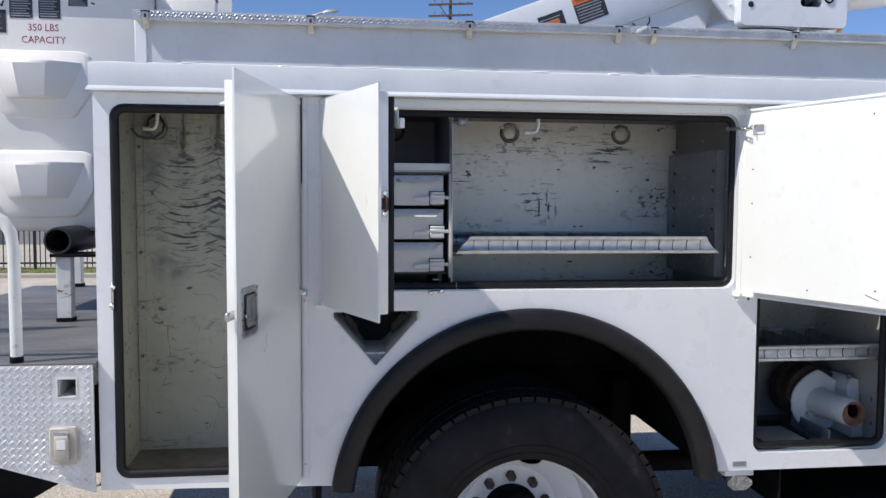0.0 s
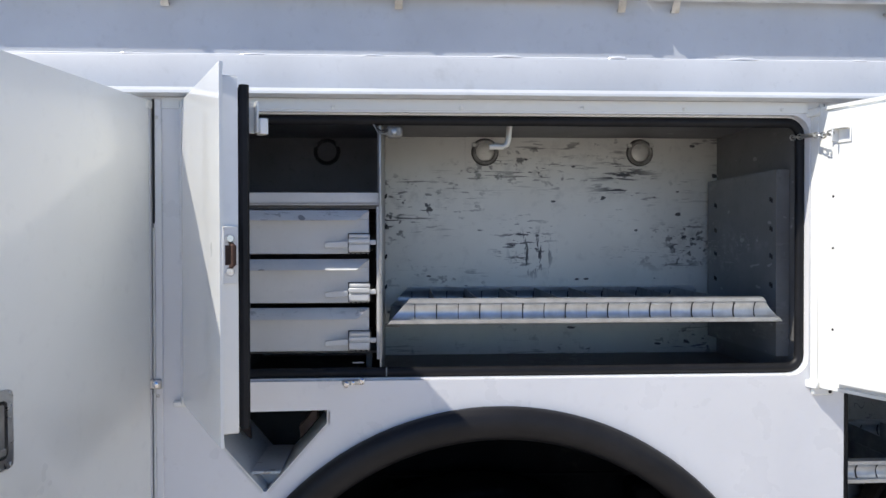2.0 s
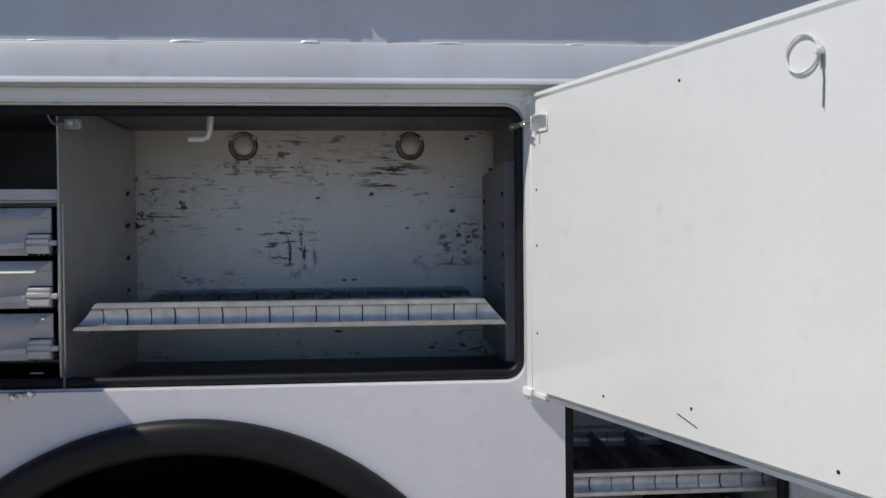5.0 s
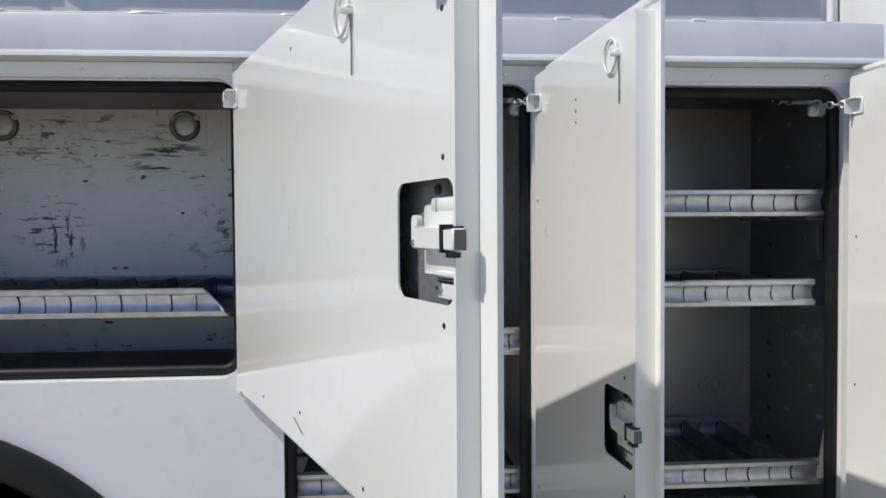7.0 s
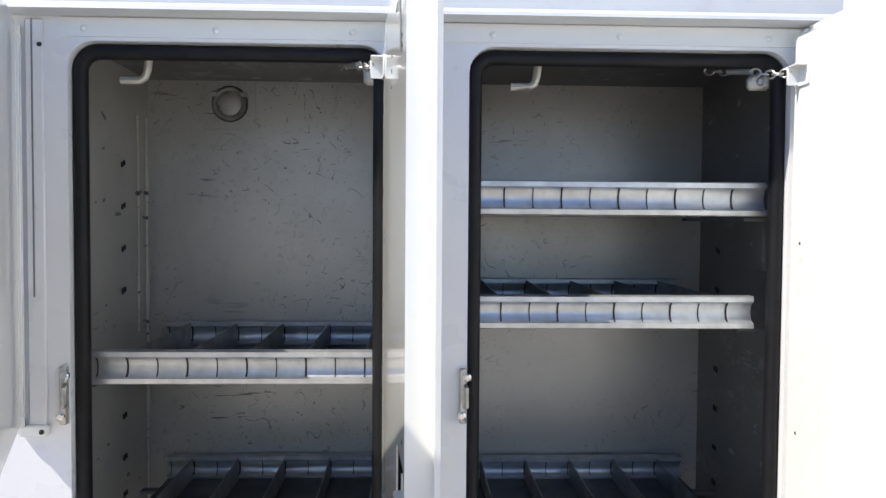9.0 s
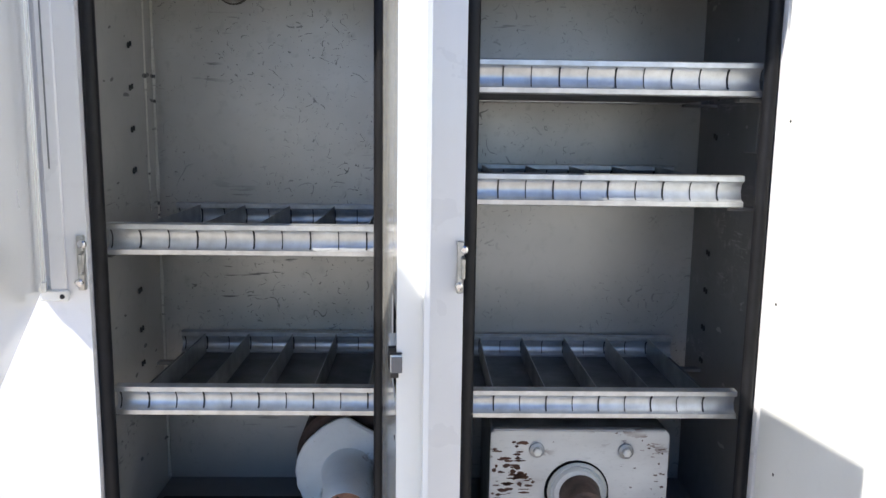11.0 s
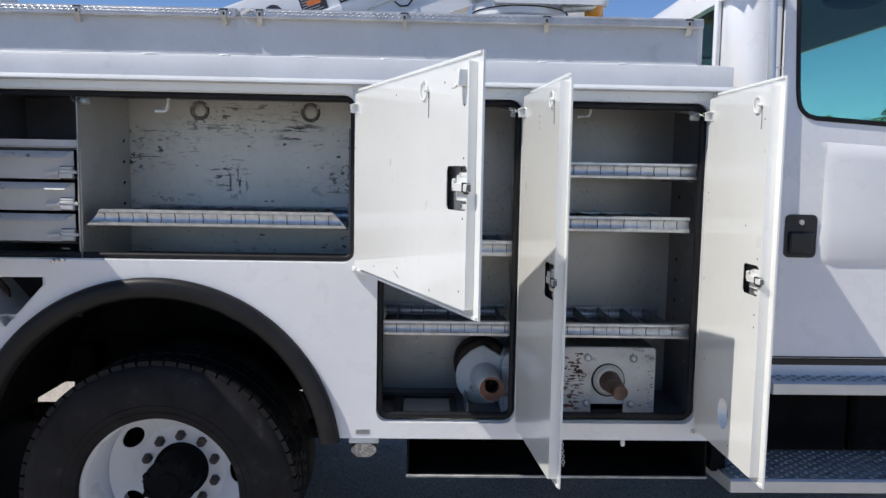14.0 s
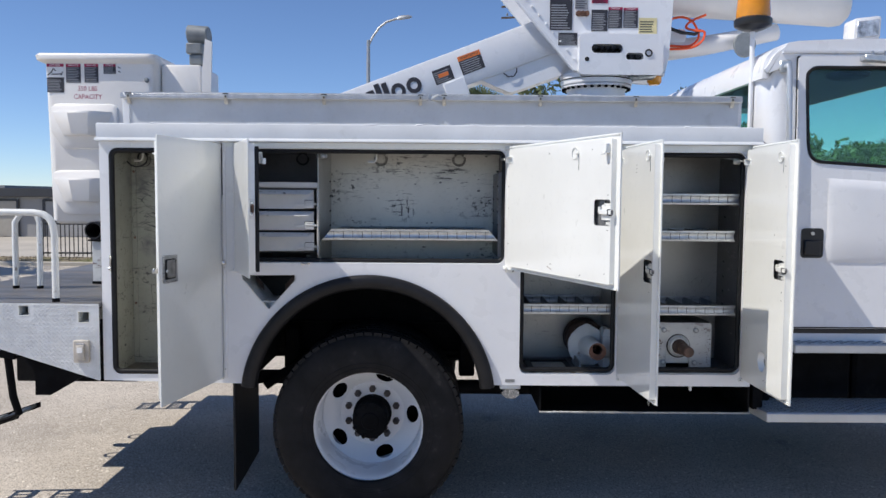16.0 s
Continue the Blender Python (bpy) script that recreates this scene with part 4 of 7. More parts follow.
bm = B(0.486, 0.556, -0.006, -0.0016, 1.402, 1.484, bevel=0.002, f=P1)
box(bm, 0.486, 0.556, -0.010, -0.005, 1.398, 1.410, bevel=0.002, f=P1)
part("paddle", bm, PADDLE_STEEL, handle, "dull steel paddle")
bm = lathe(bmesh.new(), [(0.009, -0.002), (0.009, -0.008), (0.007, -0.010)], 0.566, 1.432, seg=14, f=lambda a, c, b: P1(a, c, b))
part("lock_barrel", bm, CHROME, handle)
for u, z in ((0.471, 1.379), (0.587, 1.379), (0.471, 1.501), (0.587, 1.501), (0.529, 1.379), (0.529, 1.501)):
    part("screw", lathe(bmesh.new(), [(0.004, -0.0045), (0.003, -0.007)], u, z, seg=8, f=lambda a, c, b: P1(a, c, b)), ZINC, handle)
part("door_bolt", B(0.565, 0.640, 0.014, 0.028, 1.426, 1.449, bevel=0.003, f=P1), STEEL, D1)
door_ring(P1, D1, 0.53, 2.00, 0.045)

# narrow door of the drawer compartment: outer side and sealed edge show
P2, D2 = make_door("narrow open white door with a black edge seal", (0.711, -0.008), (0.893, -0.422), 0.448, 1.384, 2.083, "left", 0.034, pan_edge=0.004)
bm = B(0.402, 0.440, 0.034, 0.045, 1.418, 2.042, bevel=0.004, f=P2)
edge = part("edge_seal", bm, RUBBER, D2, "black rubber meeting edge")
bm = tube(bmesh.new(), [P2(0.436, 0.047, z) for z in np.linspace(1.415, 2.046, 12)], 0.0095, 8)
part("seal_bulb", bm, RUBBER, edge)
strike = part("strike_plate", B(0.446, 0.4505, 0.005, 0.032, 1.682, 1.786, bevel=0.001, f=P2), WHITE_WORN, D2, "rust-stained strike plate with two bolts")
for z in (1.704, 1.764):
    o, e = Vector(P2(0.450, 0.0165, z)), Vector(P2(0.460, 0.0165, z))
    bm = tube(bmesh.new(), [o, o.lerp(e, 0.55), e], [0.0088, 0.0088, 0.0062], 10)
    part("bolt", bm, CHROME, strike)
part("strike_wear", B(0.4504, 0.4512, 0.009, 0.029, 1.716, 1.752, f=P2), RUST_DARK, strike)
part("strike_bar", tube(bmesh.new(), [P2(0.449, 0.020, 1.713), P2(0.463, 0.021, 1.717), P2(0.463, 0.021, 1.751), P2(0.449, 0.020, 1.755)], 0.0042, 8), RUST_CHIP, strike)
bm = B(0.404, 0.408, 0.045, 0.076, 1.962, 2.020, bevel=0.001, f=P2)
box(bm, 0.408, 0.430, 0.072, 0.076, 1.962, 2.020, bevel=0.001, f=P2)
box(bm, 0.410, 0.438, 0.076, 0.092, 1.958, 1.988, bevel=0.002, f=P2)
part("catch_block", bm, WHITE_DOOR, D2, "bent white catch bracket")

# wide top-hung-height door, inner side seen
SPOTS3 = [(1.017, 1.944), (1.017, 1.812), (1.017, 1.660), (0.889, 2.013), (0.508, 2.013), (0.532, 1.476), (0.07, 1.86), (0.07, 1.74), (0.07, 1.55), (1.0, 1.47), (0.80, 1.445), (0.30, 1.455)]
P3, D3 = make_door("wide open white door with slam latch and pull ring", (2.224, -0.010), (2.615, -1.002), 1.075, 1.404, 2.076, "right", 0.031, w0=0.003, pan0=0.068,
                   latch=(0.911, 1.037, 1.679, 1.793), ring=(0.748, 2.004), pan_edge=0.034, spots=SPOTS3, body=(2.185, 0.04, 2.012))
bm = B(1.000, 1.030, 0.031, 0.055, 1.990, 2.032, bevel=0.002, f=P3)
box(bm, 1.004, 1.026, 0.055, 0.063, 1.984, 1.994, bevel=0.002, f=P3)
part("catch_block", bm, WHITE_DOOR, D3)
part("paint_scratch", B(0.50, 0.545, 0.0312, 0.0316, -0.0012, 0.0012, f=lambda a, b, c: P3(a, b, 1.462 + c - 0.32 * (a - 0.5))), RUST, D3)

P4, D4 = make_door("tall open white door with slam latch", (2.872, -0.010), (2.921, -0.604), 0.582, 0.792, 2.082, "right", 0.041, w0=0.007, pan0=0.040,
                   latch=(0.432, 0.550, 1.385, 1.497), ring=(0.470, 2.010), pan_edge=0.022,
                   spots=[(0.50, 1.95), (0.50, 1.94), (0.30, 1.97), (0.30, 1.95), (0.30, 1.93), (0.52, 1.52), (0.52, 1.34), (0.06, 1.8), (0.06, 1.2)], body=(2.750, 0.08, 2.033))
P5, D5 = make_door("tall open white door with a round hole near the bottom", (3.570, -0.010), (3.574, -0.604), 0.568, 0.790, 2.088, "right", 0.040, w0=0.006, pan0=0.032,
                   latch=(0.402, 0.515, 1.400, 1.498), ring=(0.448, 2.008), pan_edge=0.034,
                   holes=[[(0.295 + 0.045 * math.cos(w), 0.952 + 0.055 * math.sin(w)) for w in np.linspace(0, 2 * math.pi, 20, endpoint=False)]],
                   spots=[(0.50, 1.96), (0.50, 1.52), (0.50, 1.34), (0.50, 1.30), (0.06, 1.72), (0.06, 1.4), (0.10, 1.1), (0.33, 0.86), (0.35, 0.855), (0.4, 1.62)], body=(3.423, 0.08, 2.033))
# strikers and stay anchors on the body
for x, z in ((2.816, 2.006), (3.503, 2.006), (1.203, 2.020)):
    bm = B(x - 0.020, x + 0.020, 0.030, 0.050, z - 0.014, z + 0.014, bevel=0.006)
    a = part("stay_anchor", bm, RING_STEEL if x < 2 else LINER, truck)
    part("anchor_screw", lathe(bmesh.new(), [(0.008, 0.030), (0.006, 0.026), (0.003, 0.025)], x, z, seg=10), ZINC, a)
part("loose_wire", tube(bmesh.new(), [(1.148, 0.03, 2.046), (1.158, 0.028, 2.030), (1.170, 0.026, 2.022), (1.188, 0.028, 2.024)], 0.0018, 6), BLACK_SATIN, truck)
part("loose_wire", tube(bmesh.new(), [(1.150, 0.03, 2.044), (1.164, 0.027, 2.018), (1.180, 0.026, 2.014), (1.190, 0.028, 2.018)], 0.0022, 6), RING_STEEL, truck)
for x, z, dx, dz in ((1.105, 1.426, 0.026, 0.005), (2.291, 1.452, 0.006, 0.050), (2.973, 1.450, 0.006, 0.048), (0.024, 1.42, 0.004, 0.045)):
    s = part("striker", B(x - dx, x + dx, -0.012, 0.004, z - dz, z + dz, bevel=0.002), ZINC, truck, "worn zinc door striker")
    for k in (-0.7, 0.7):
        part("bolt", lathe(bmesh.new(), [(0.0075, -0.012), (0.0075, -0.017), (0.0045, -0.0195)], x + k * dx + 0.002, z + k * dz, seg=10), CHROME, s)
    if dz > dx:
        part("striker_loop", tube(bmesh.new(), [(x + 0.004, -0.010, z + 0.019), (x + 0.005, -0.024, z + 0.016), (x + 0.005, -0.024, z - 0.016), (x + 0.004, -0.010, z - 0.019)], 0.004, 8), ZINC, s)
    else:
        part("bolt", lathe(bmesh.new(), [(0.005, -0.012), (0.005, -0.016), (0.003, -0.017)], x, z, seg=8), CHROME, s)
bm = B(0.6492, 0.666, -0.006, 0.0, 0.78, 2.088, bevel=0.002)
part("hinge_leaf", bm, WHITE, truck)
# one gap, dark above, pale with its rod below: lighting put in colour
gap = part("hinge_gap", B(0.6435, 0.6480, -0.0045, 0.0, 1.80, 2.088), DARK_GAP, truck)
part("hinge_gap_lit", B(0.6425, 0.6450, -0.0045, 0.0, 0.78, 1.80), GREY, truck)
part("hinge_pin", tube(bmesh.new(), [(0.6470, -0.0055, 0.78), (0.6470, -0.0055, 1.79)], 0.0030, 6), WHITE_WORN, gap)
part("hinge_gap", B(2.2425, 2.2455, -0.0065, 0.0, 1.62, 2.088), GREY, truck)
part("hinge_screw", lathe(bmesh.new(), [(0.0042, -0.006), (0.0042, -0.0075), (0.002, -0.008)], 2.257, 2.045, seg=8), DARK_GAP, truck)
tab = part("hinge_tab", B(2.216, 2.266, -0.014, 0.0, 1.382, 1.402, bevel=0.003), WHITE_DOOR, truck)
part("tab_screw", lathe(bmesh.new(), [(0.0045, -0.014), (0.0045, -0.0155), (0.002, -0.0165)], 2.257, 1.391, seg=10), DARK_GAP, tab)
for z in (2.045, 1.40, 0.83):
    part("hinge_screw", lathe(bmesh.new(), [(0.0045, -0.006), (0.0045, -0.0075), (0.002, -0.009)], 0.655, z, seg=8), ZINC, truck)
part("hinge_leaf", B(2.232, 2.262, -0.006, 0.0, 1.40, 2.088, bevel=0.002), WHITE, truck)
part("hinge_tab", B(0.690, 0.728, -0.014, 0.0, 1.374, 1.388, bevel=0.003), WHITE_DOOR, truck)
tab = part("hinge_tab", B(0.632, 0.664, -0.014, 0.0, 1.416, 1.440, bevel=0.003), STEEL, truck)
part("tab_bolt", lathe(bmesh.new(), [(0.0075, -0.014), (0.0075, -0.018), (0.004, -0.020)], 0.652, 1.428, seg=12), CHROME, tab)
part("tab_shadow_gap", B(0.637, 0.640, -0.010, 0.0, 1.402, 1.4155), DARK_GAP, tab)
part("data_plate", B(2.222, 2.276, -0.0018, -0.0002, 0.762, 0.780, bevel=0.0005), GALV_DULL, truck, "small dull metal plate by the sill")
for x in (2.862, 3.548):
    tab = part("hinge_tab", B(x - 0.016, x + 0.014, -0.012, -0.0002, 0.774, 0.793, bevel=0.003), WHITE_WORN, truck)
    part("tab_screw", lathe(bmesh.new(), [(0.004, -0.012), (0.004, -0.0135), (0.002, -0.0145)], x - 0.006, 0.784, seg=8), GREY, tab)

# ---- shelves ----
def shelf(label, x0, x1, y0, y1, z0, z1, first, pitch, lean=0.0, miter=0.0, lift=0.0):
    """A tray with rolled front and back channels, slots and sheet dividers."""
    s = thing("slotted_shelf", ((x0 + x1) / 2, (y0 + y1) / 2, z0), label, "shelf", "slotted shelves in the compartments")
    h = z1 - z0
    curve = [(0.0, 0.0), (-0.005, 0.002), (-0.006, 0.011), (0.0005, 0.0125), (0.0065, 0.017), (0.0105, 0.5 * h), (0.0065, h - 0.017), (0.0005, h - 0.0125), (-0.004, h - 0.011), (-0.004, h - 0.002), (0.002, h),
             (0.016, h), (0.022, h - 0.012), (0.026, 0.5 * h), (0.022, 0.014), (0.016, 0.0)]

    def channel(name, yb, way):
        bm = bmesh.new()
        ends = []
        for side in (0, 1):
            ring = []
            for dy, dz in curve:
                x = (x0 + miter * dz / h) if side == 0 else (x1 - miter * dz / h)
                ring.append(bm.verts.new((x, yb + way * (dy + lean * dz / h), z0 + dz)))
            ends.append(ring)
        m = len(curve)
        for j in range(m):
            bm.faces.new((ends[0][j], ends[0][(j + 1) % m], ends[1][(j + 1) % m], ends[1][j]))
        bm.faces.new(ends[0])
        bm.faces.new(ends[1][::-1])
        return part(name, bm, GALV, s, "rolled galvanised channel", smooth=50)

    front, back = channel("front_channel", y0, 1), channel("back_channel", y1 - 0.026, 1)
    n = int((x1 - 0.012 - miter - first) / pitch) + 1
    for k in range(n):
        x = first + pitch * k
        bm = bmesh.new()
        pts = [(x, y0 + dy - 0.0008 + lean * dz / h, z0 + dz) for dy, dz in ((0.0018, 0.0135), (0.0062, 0.0172), (0.0092, 0.38 * h), (0.0102, 0.5 * h), (0.0092, 0.62 * h), (0.0062, h - 0.0172), (0.0018, h - 0.0135))]
        slit = 0.0020 if k % 2 else 0.0013
        tube(bm, pts, slit, 4)
        part("slot", bm, DARK_GAP, front)
        bm = bmesh.new()
        tube(bm, [(px, py + y1 - 0.026 - y0, pz) for px, py, pz in pts], slit, 4)
        part("slot", bm, DARK_GAP, back)
    part("shelf_floor", B(x0 + 0.004, x1 - 0.004, y0 + 0.018, y1 - 0.018, z0 + 0.004, z0 + 0.007), SHELF_FLOOR, s)
    x = first + pitch
    while x < x1 - 0.04 - miter:
        bm = prism(bmesh.new(), [(y0 + 0.028 + lean, z0 + 0.93 * h), (y0 + 0.028 + lean, z0 + 0.007), (y1 - 0.034, z0 + 0.007), (y1 - 0.034, z0 + 0.95 * h + lift), (0.5 * (y0 + y1), z0 + 0.92 * h)], x - 0.001, x + 0.001)
        part("divider", bm, GALV_DULL, s)
        x += 2 * pitch
    return s


shelf("galvanised slotted shelf tray in the wide compartment", 1.184, 2.178, 0.066, 0.552, 1.553, 1.617, 1.252, 0.0534, lean=-0.008, miter=0.056)
shelf("galvanised slotted shelf with dividers", 2.312, 2.842, 0.062, 0.500, 1.456, 1.517, 2.318, 0.0533)
shelf("galvanised slotted shelf with dividers", 2.312, 2.842, 0.062, 0.500, 1.141, 1.200, 2.320, 0.0533)
shelf("galvanised slotted shelf high in the compartment", 2.972, 3.528, 0.052, 0.492, 1.765, 1.828, 2.997, 0.0522)
shelf("galvanised slotted shelf with dividers", 2.972, 3.508, 0.052, 0.492, 1.559, 1.620, 2.993, 0.0520)
shelf("galvanised slotted shelf with dividers", 2.972, 3.528, 0.062, 0.492, 1.138, 1.196, 2.995, 0.0522)
# shelf supports
for x0, x1, y, z in ((2.272, 2.310, 0.09, 1.452), (2.272, 2.310, 0.42, 1.452), (2.843, 2.861, 0.09, 1.452), (2.272, 2.310, 0.09, 1.137), (2.272, 2.310, 0.42, 1.137), (2.843, 2.861, 0.09, 1.137),
                     (3.500, 3.577, 0.09, 1.761), (3.500, 3.577, 0.40, 1.761), (3.490, 3.577, 0.09, 1.555), (3.490, 3.577, 0.40, 1.555), (3.500, 3.577, 0.09, 1.134), (3.500, 3.577, 0.40, 1.134),
                     (2.953, 2.985, 0.09, 1.761), (2.953, 2.985, 0.09, 1.555), (2.953, 2.985, 0.09, 1.134), (1.179, 1.215, 0.10, 1.549), (1.179, 1.215, 0.45, 1.549), (2.150, 2.180, 0.13, 1.549), (2.150, 2.180, 0.45, 1.549)):
    part("shelf_support", B(x0, x1, y - 0.012, y + 0.012, z - 0.004, z + 0.003, bevel=0.001), SIDE_DARK, truck)
part("wall_bracket", B(3.560, 3.576, 0.13, 0.19, 1.66, 1.80, bevel=0.002), SIDE_DARK, truck)

# ---- drawer cabinet ----
cab_dr = thing("drawer_cabinet", (0.98, 0.28, 1.405), "grey steel cabinet with three latched drawers", "drawer cabinet")
part("upright", B(0.778, 0.806, 0.040, 0.075, 1.478, 1.846, bevel=0.002), DRAWER_PAINT, cab_dr)
part("upright", B(1.159, 1.1725, 0.030, 0.036, 1.470, 1.842, bevel=0.0015), DRAWER_PAINT, cab_dr)
part("case_side", B(0.758, 0.762, 0.075, 0.54, 1.478, 1.848), SIDE_DARK, cab_dr)
part("case_side", B(1.158, 1.162, 0.038, 0.54, 1.478, 1.845), SIDE_DARK, cab_dr)
part("case_back", B(0.762, 1.158, 0.530, 0.536, 1.478, 1.848), SIDE_DARK, cab_dr)
part("case_floor", B(0.762, 1.158, 0.09, 0.53, 1.478, 1.483), SIDE_DARK, cab_dr)
bm = B(0.740, 1.1650, 0.036, 0.54, 1.846, 1.852, bevel=0.001)
box(bm, 0.740, 1.1650, 0.036, 0.040, 1.848, 1.876, bevel=0.001)
part("top_shelf", bm, DRAWER_PAINT, cab_dr, "grey shelf with a turned-up front edge")
part("shelf_ledge", B(0.745, 1.158, 0.060, 0.075, 1.838, 1.8455), SIDE_DARK, cab_dr)
part("stand", B(0.79, 0.805, 0.06, 0.50, 1.4055, 1.478), SIDE_DARK, cab_dr)
part("stand", B(1.13, 1.145, 0.12, 0.50, 1.4055, 1.478), SIDE_DARK, cab_dr)
for k, (z0, z1) in enumerate(((1.727, 1.834), (1.607, 1.714), (1.489, 1.595))):
    d = bmesh.new()
    box(d, 0.816, 1.140, 0.046, 0.052, z0, z1 - 0.022, bevel=0.0015)
    box(d, 0.816, 1.140, 0.046, 0.052, z1 - 0.022, z1, bevel=0.001)
    box(d, 0.820, 1.134, 0.052, 0.50, z0 + 0.003, z0 + 0.007)
    dr = part("drawer", d, DRAWER_PAINT, cab_dr, "grey drawer with a folded pull lip")
    d = bmesh.new()
    lipv = [d.verts.new(p) for p in ((0.817, 0.0455, z1), (1.139, 0.0455, z1), (1.110, 0.024, z1 - 0.025), (0.842, 0.024, z1 - 0.025), (0.817, 0.0425, z1 - 0.001), (1.139, 0.0425, z1 - 0.001), (1.110, 0.021, z1 - 0.026), (0.842, 0.021, z1 - 0.026))]
    for face in ((0, 1, 2, 3), (7, 6, 5, 4), (0, 4, 5, 1), (1, 5, 6, 2), (2, 6, 7, 3), (3, 7, 4, 0)):
        d.faces.new([lipv[v] for v in face])
    part("pull_lip", d, DRAWER_SCUFFED, dr)
    zc = z0 + 0.024
    bm = B(1.092, 1.142, 0.032, 0.046, zc - 0.020, zc + 0.024, bevel=0.0012)
    box(bm, 1.091, 1.143, 0.025, 0.034, zc + 0.002, zc + 0.013, bevel=0.002)
    box(bm, 1.094, 1.143, 0.027, 0.034, zc + 0.015, zc + 0.023, bevel=0.002)
    box(bm, 1.091, 1.141, 0.027, 0.034, zc - 0.018, zc - 0.001, bevel=0.002)
    box(bm, 1.142, 1.158, 0.028, 0.038, zc - 0.002, zc + 0.010, bevel=0.002)
    lt = part("drawer_latch", bm, DRAWER_PAINT, dr, "grey ribbed spring latch")
    # dark outline put round the latch for its shadow edges
    part("latch_shadow_rim", B(1.089, 1.145, 0.0445, 0.0458, zc - 0.0225, zc + 0.0265), DARK_GAP, lt)
    for x in (1.097, 1.108, 1.121, 1.134):
        part("spring_coil", B(x - 0.003, x + 0.002, 0.0335, 0.0450, zc - 0.024, zc - 0.0195, bevel=0.001), BLACK_SATIN, lt)
    part("latch_lever", B(1.034, 1.089, 0.026, 0.031, zc - 0.007, zc + 0.007, bevel=0.0012, f=lambda a, b, c: (a, b, c - 0.06 * (1.09 - a))), DRAWER_PAINT, dr)
part("drawer_tag", B(1.10, 1.128, 0.020, 0.024, 1.462, 1.466, bevel=0.001), GALV_DULL, cab_dr)

cab_dr.location.y += 0.024

# ---- winch reel and hydraulic box in the lower compartments ----
reel = thing("winch_drum", (2.70, 0.30, 0.805), "white capstan drum with a rusty core on a grey stand", "winch drum")
RX, RZ = 2.741, 0.920


def tilt_reel(x, y, z):
    d = y - 0.283
    return (x - 0.066 * d, y, z - 0.019 * d)


def chipped(x, y, z):
    """The flange with its rim knocked about and one side cut straight to a peak."""
    a, r = math.atan2(z - RZ, x - RX), math.hypot(x - RX, z - RZ)
    q = 1.0
    if r > 0.10:
        q -= 0.012 * max(0, math.sin(7 * a + 1) * math.sin(13 * a)) + 0.008 * max(0, math.sin(23 * a + 2))
        if 0.52 < a < 1.606:
            q = 0.1133 / (0.504 * math.cos(a) + 0.863 * math.sin(a)) / 0.122
        elif 1.606 <= a < 2.3:
            q += 0.097 * ((2.3 - a) / 0.694) ** 1.5
    return tilt_reel(RX + (x - RX) * q, y, RZ + (z - RZ) * q)


disc = lathe(bmesh.new(), [(0.045, 0.274), (0.116, 0.276), (0.122, 0.281), (0.122, 0.288), (0.116, 0.292), (0.045, 0.294)], RX, RZ, seg=120, f=chipped)
part("flange", disc, WHITE_WORN, reel, "white flange with a chipped rim and one straight side")
core = lathe(bmesh.new(), [(0.064, 0.277), (0.058, 0.262), (0.055, 0.235), (0.053, 0.15), (0.0515, 0.080), (0.0495, 0.0735)], RX, RZ, seg=40, f=tilt_reel, caps=False)
part("drum", core, WHITE_WORN, reel)
ring = [[(RX + 0.0495 * math.cos(w), RZ + 0.0495 * math.sin(w)) for w in np.linspace(0, 2 * math.pi, 36, endpoint=False)],
        [(RX + 0.028 * (1.0 + 0.28 * (2.0 < w < 2.7)) * math.cos(w), RZ + 0.011 + 0.028 * (1.0 + 0.28 * (2.0 < w < 2.7)) * math.sin(w)) for w in np.linspace(0, 2 * math.pi, 36, endpoint=False)]]
end = panel(bmesh.new(), ring[0], [ring[1]], 0.0735, 0.086, lambda a, c, b: tilt_reel(a, c, b))
part("drum_end", end, RUST, reel, "rusted end face of the drum")
bore = lathe(bmesh.new(), [(0.034, 0.084), (0.033, 0.19), (0.003, 0.192)], RX, RZ + 0.010, seg=28, f=tilt_reel, caps=False)
part("bore", bore, RUST_DARK, reel)
for y in (0.092, 0.104):
    part("bore_spring", torus(bmesh.new(), tilt_reel(RX + 0.002, y, RZ + 0.010), 0.022, 0.0022, (1, 0, 0), (0, 0, 1), 20, 6), BLACK, reel)
part("bore_pin", tube(bmesh.new(), [tilt_reel(RX + 0.003, 0.13, RZ + 0.002), tilt_reel(RX + 0.003, 0.13, RZ + 0.030)], 0.002, 6), RUST, reel)
rear = lathe(bmesh.new(), [(0.05, 0.306), (0.110, 0.308), (0.119, 0.316), (0.119, 0.36), (0.108, 0.365), (0.108, 0.385), (0.119, 0.39), (0.119, 0.455), (0.108, 0.465), (0.05, 0.465)], RX - 0.005, RZ + 0.025, seg=40)
part("rear_drum", rear, RUST_DARK, reel, "rusty brake drum")
bm = B(2.806, 2.858, 0.19, 0.36, 0.872, 0.99, bevel=0.005)
prism(bm, [(2.806, 0.985), (2.858, 0.985), (2.858, 1.03), (2.828, 1.036), (2.814, 1.02)], 0.20, 0.34, "y")
stand = part("stand", bm, DRAWER_PAINT, reel, "grey painted bearing block")
part("stand_foot", B(2.812, 2.858, 0.16, 0.34, 0.8055, 0.868, bevel=0.004), DRAWER_PAINT, stand)
part("stand_edge", B(2.803, 2.8115, 0.155, 0.30, 0.8055, 0.870, bevel=0.002), DRAWER_PAINT, stand)
part("stand_bolt", lathe(bmesh.new(), [(0.012, 1.03), (0.012, 1.045), (0.006, 1.05)], 2.825, 0.0, axis="z", cy=0.215, seg=6), GALV_DULL, reel)
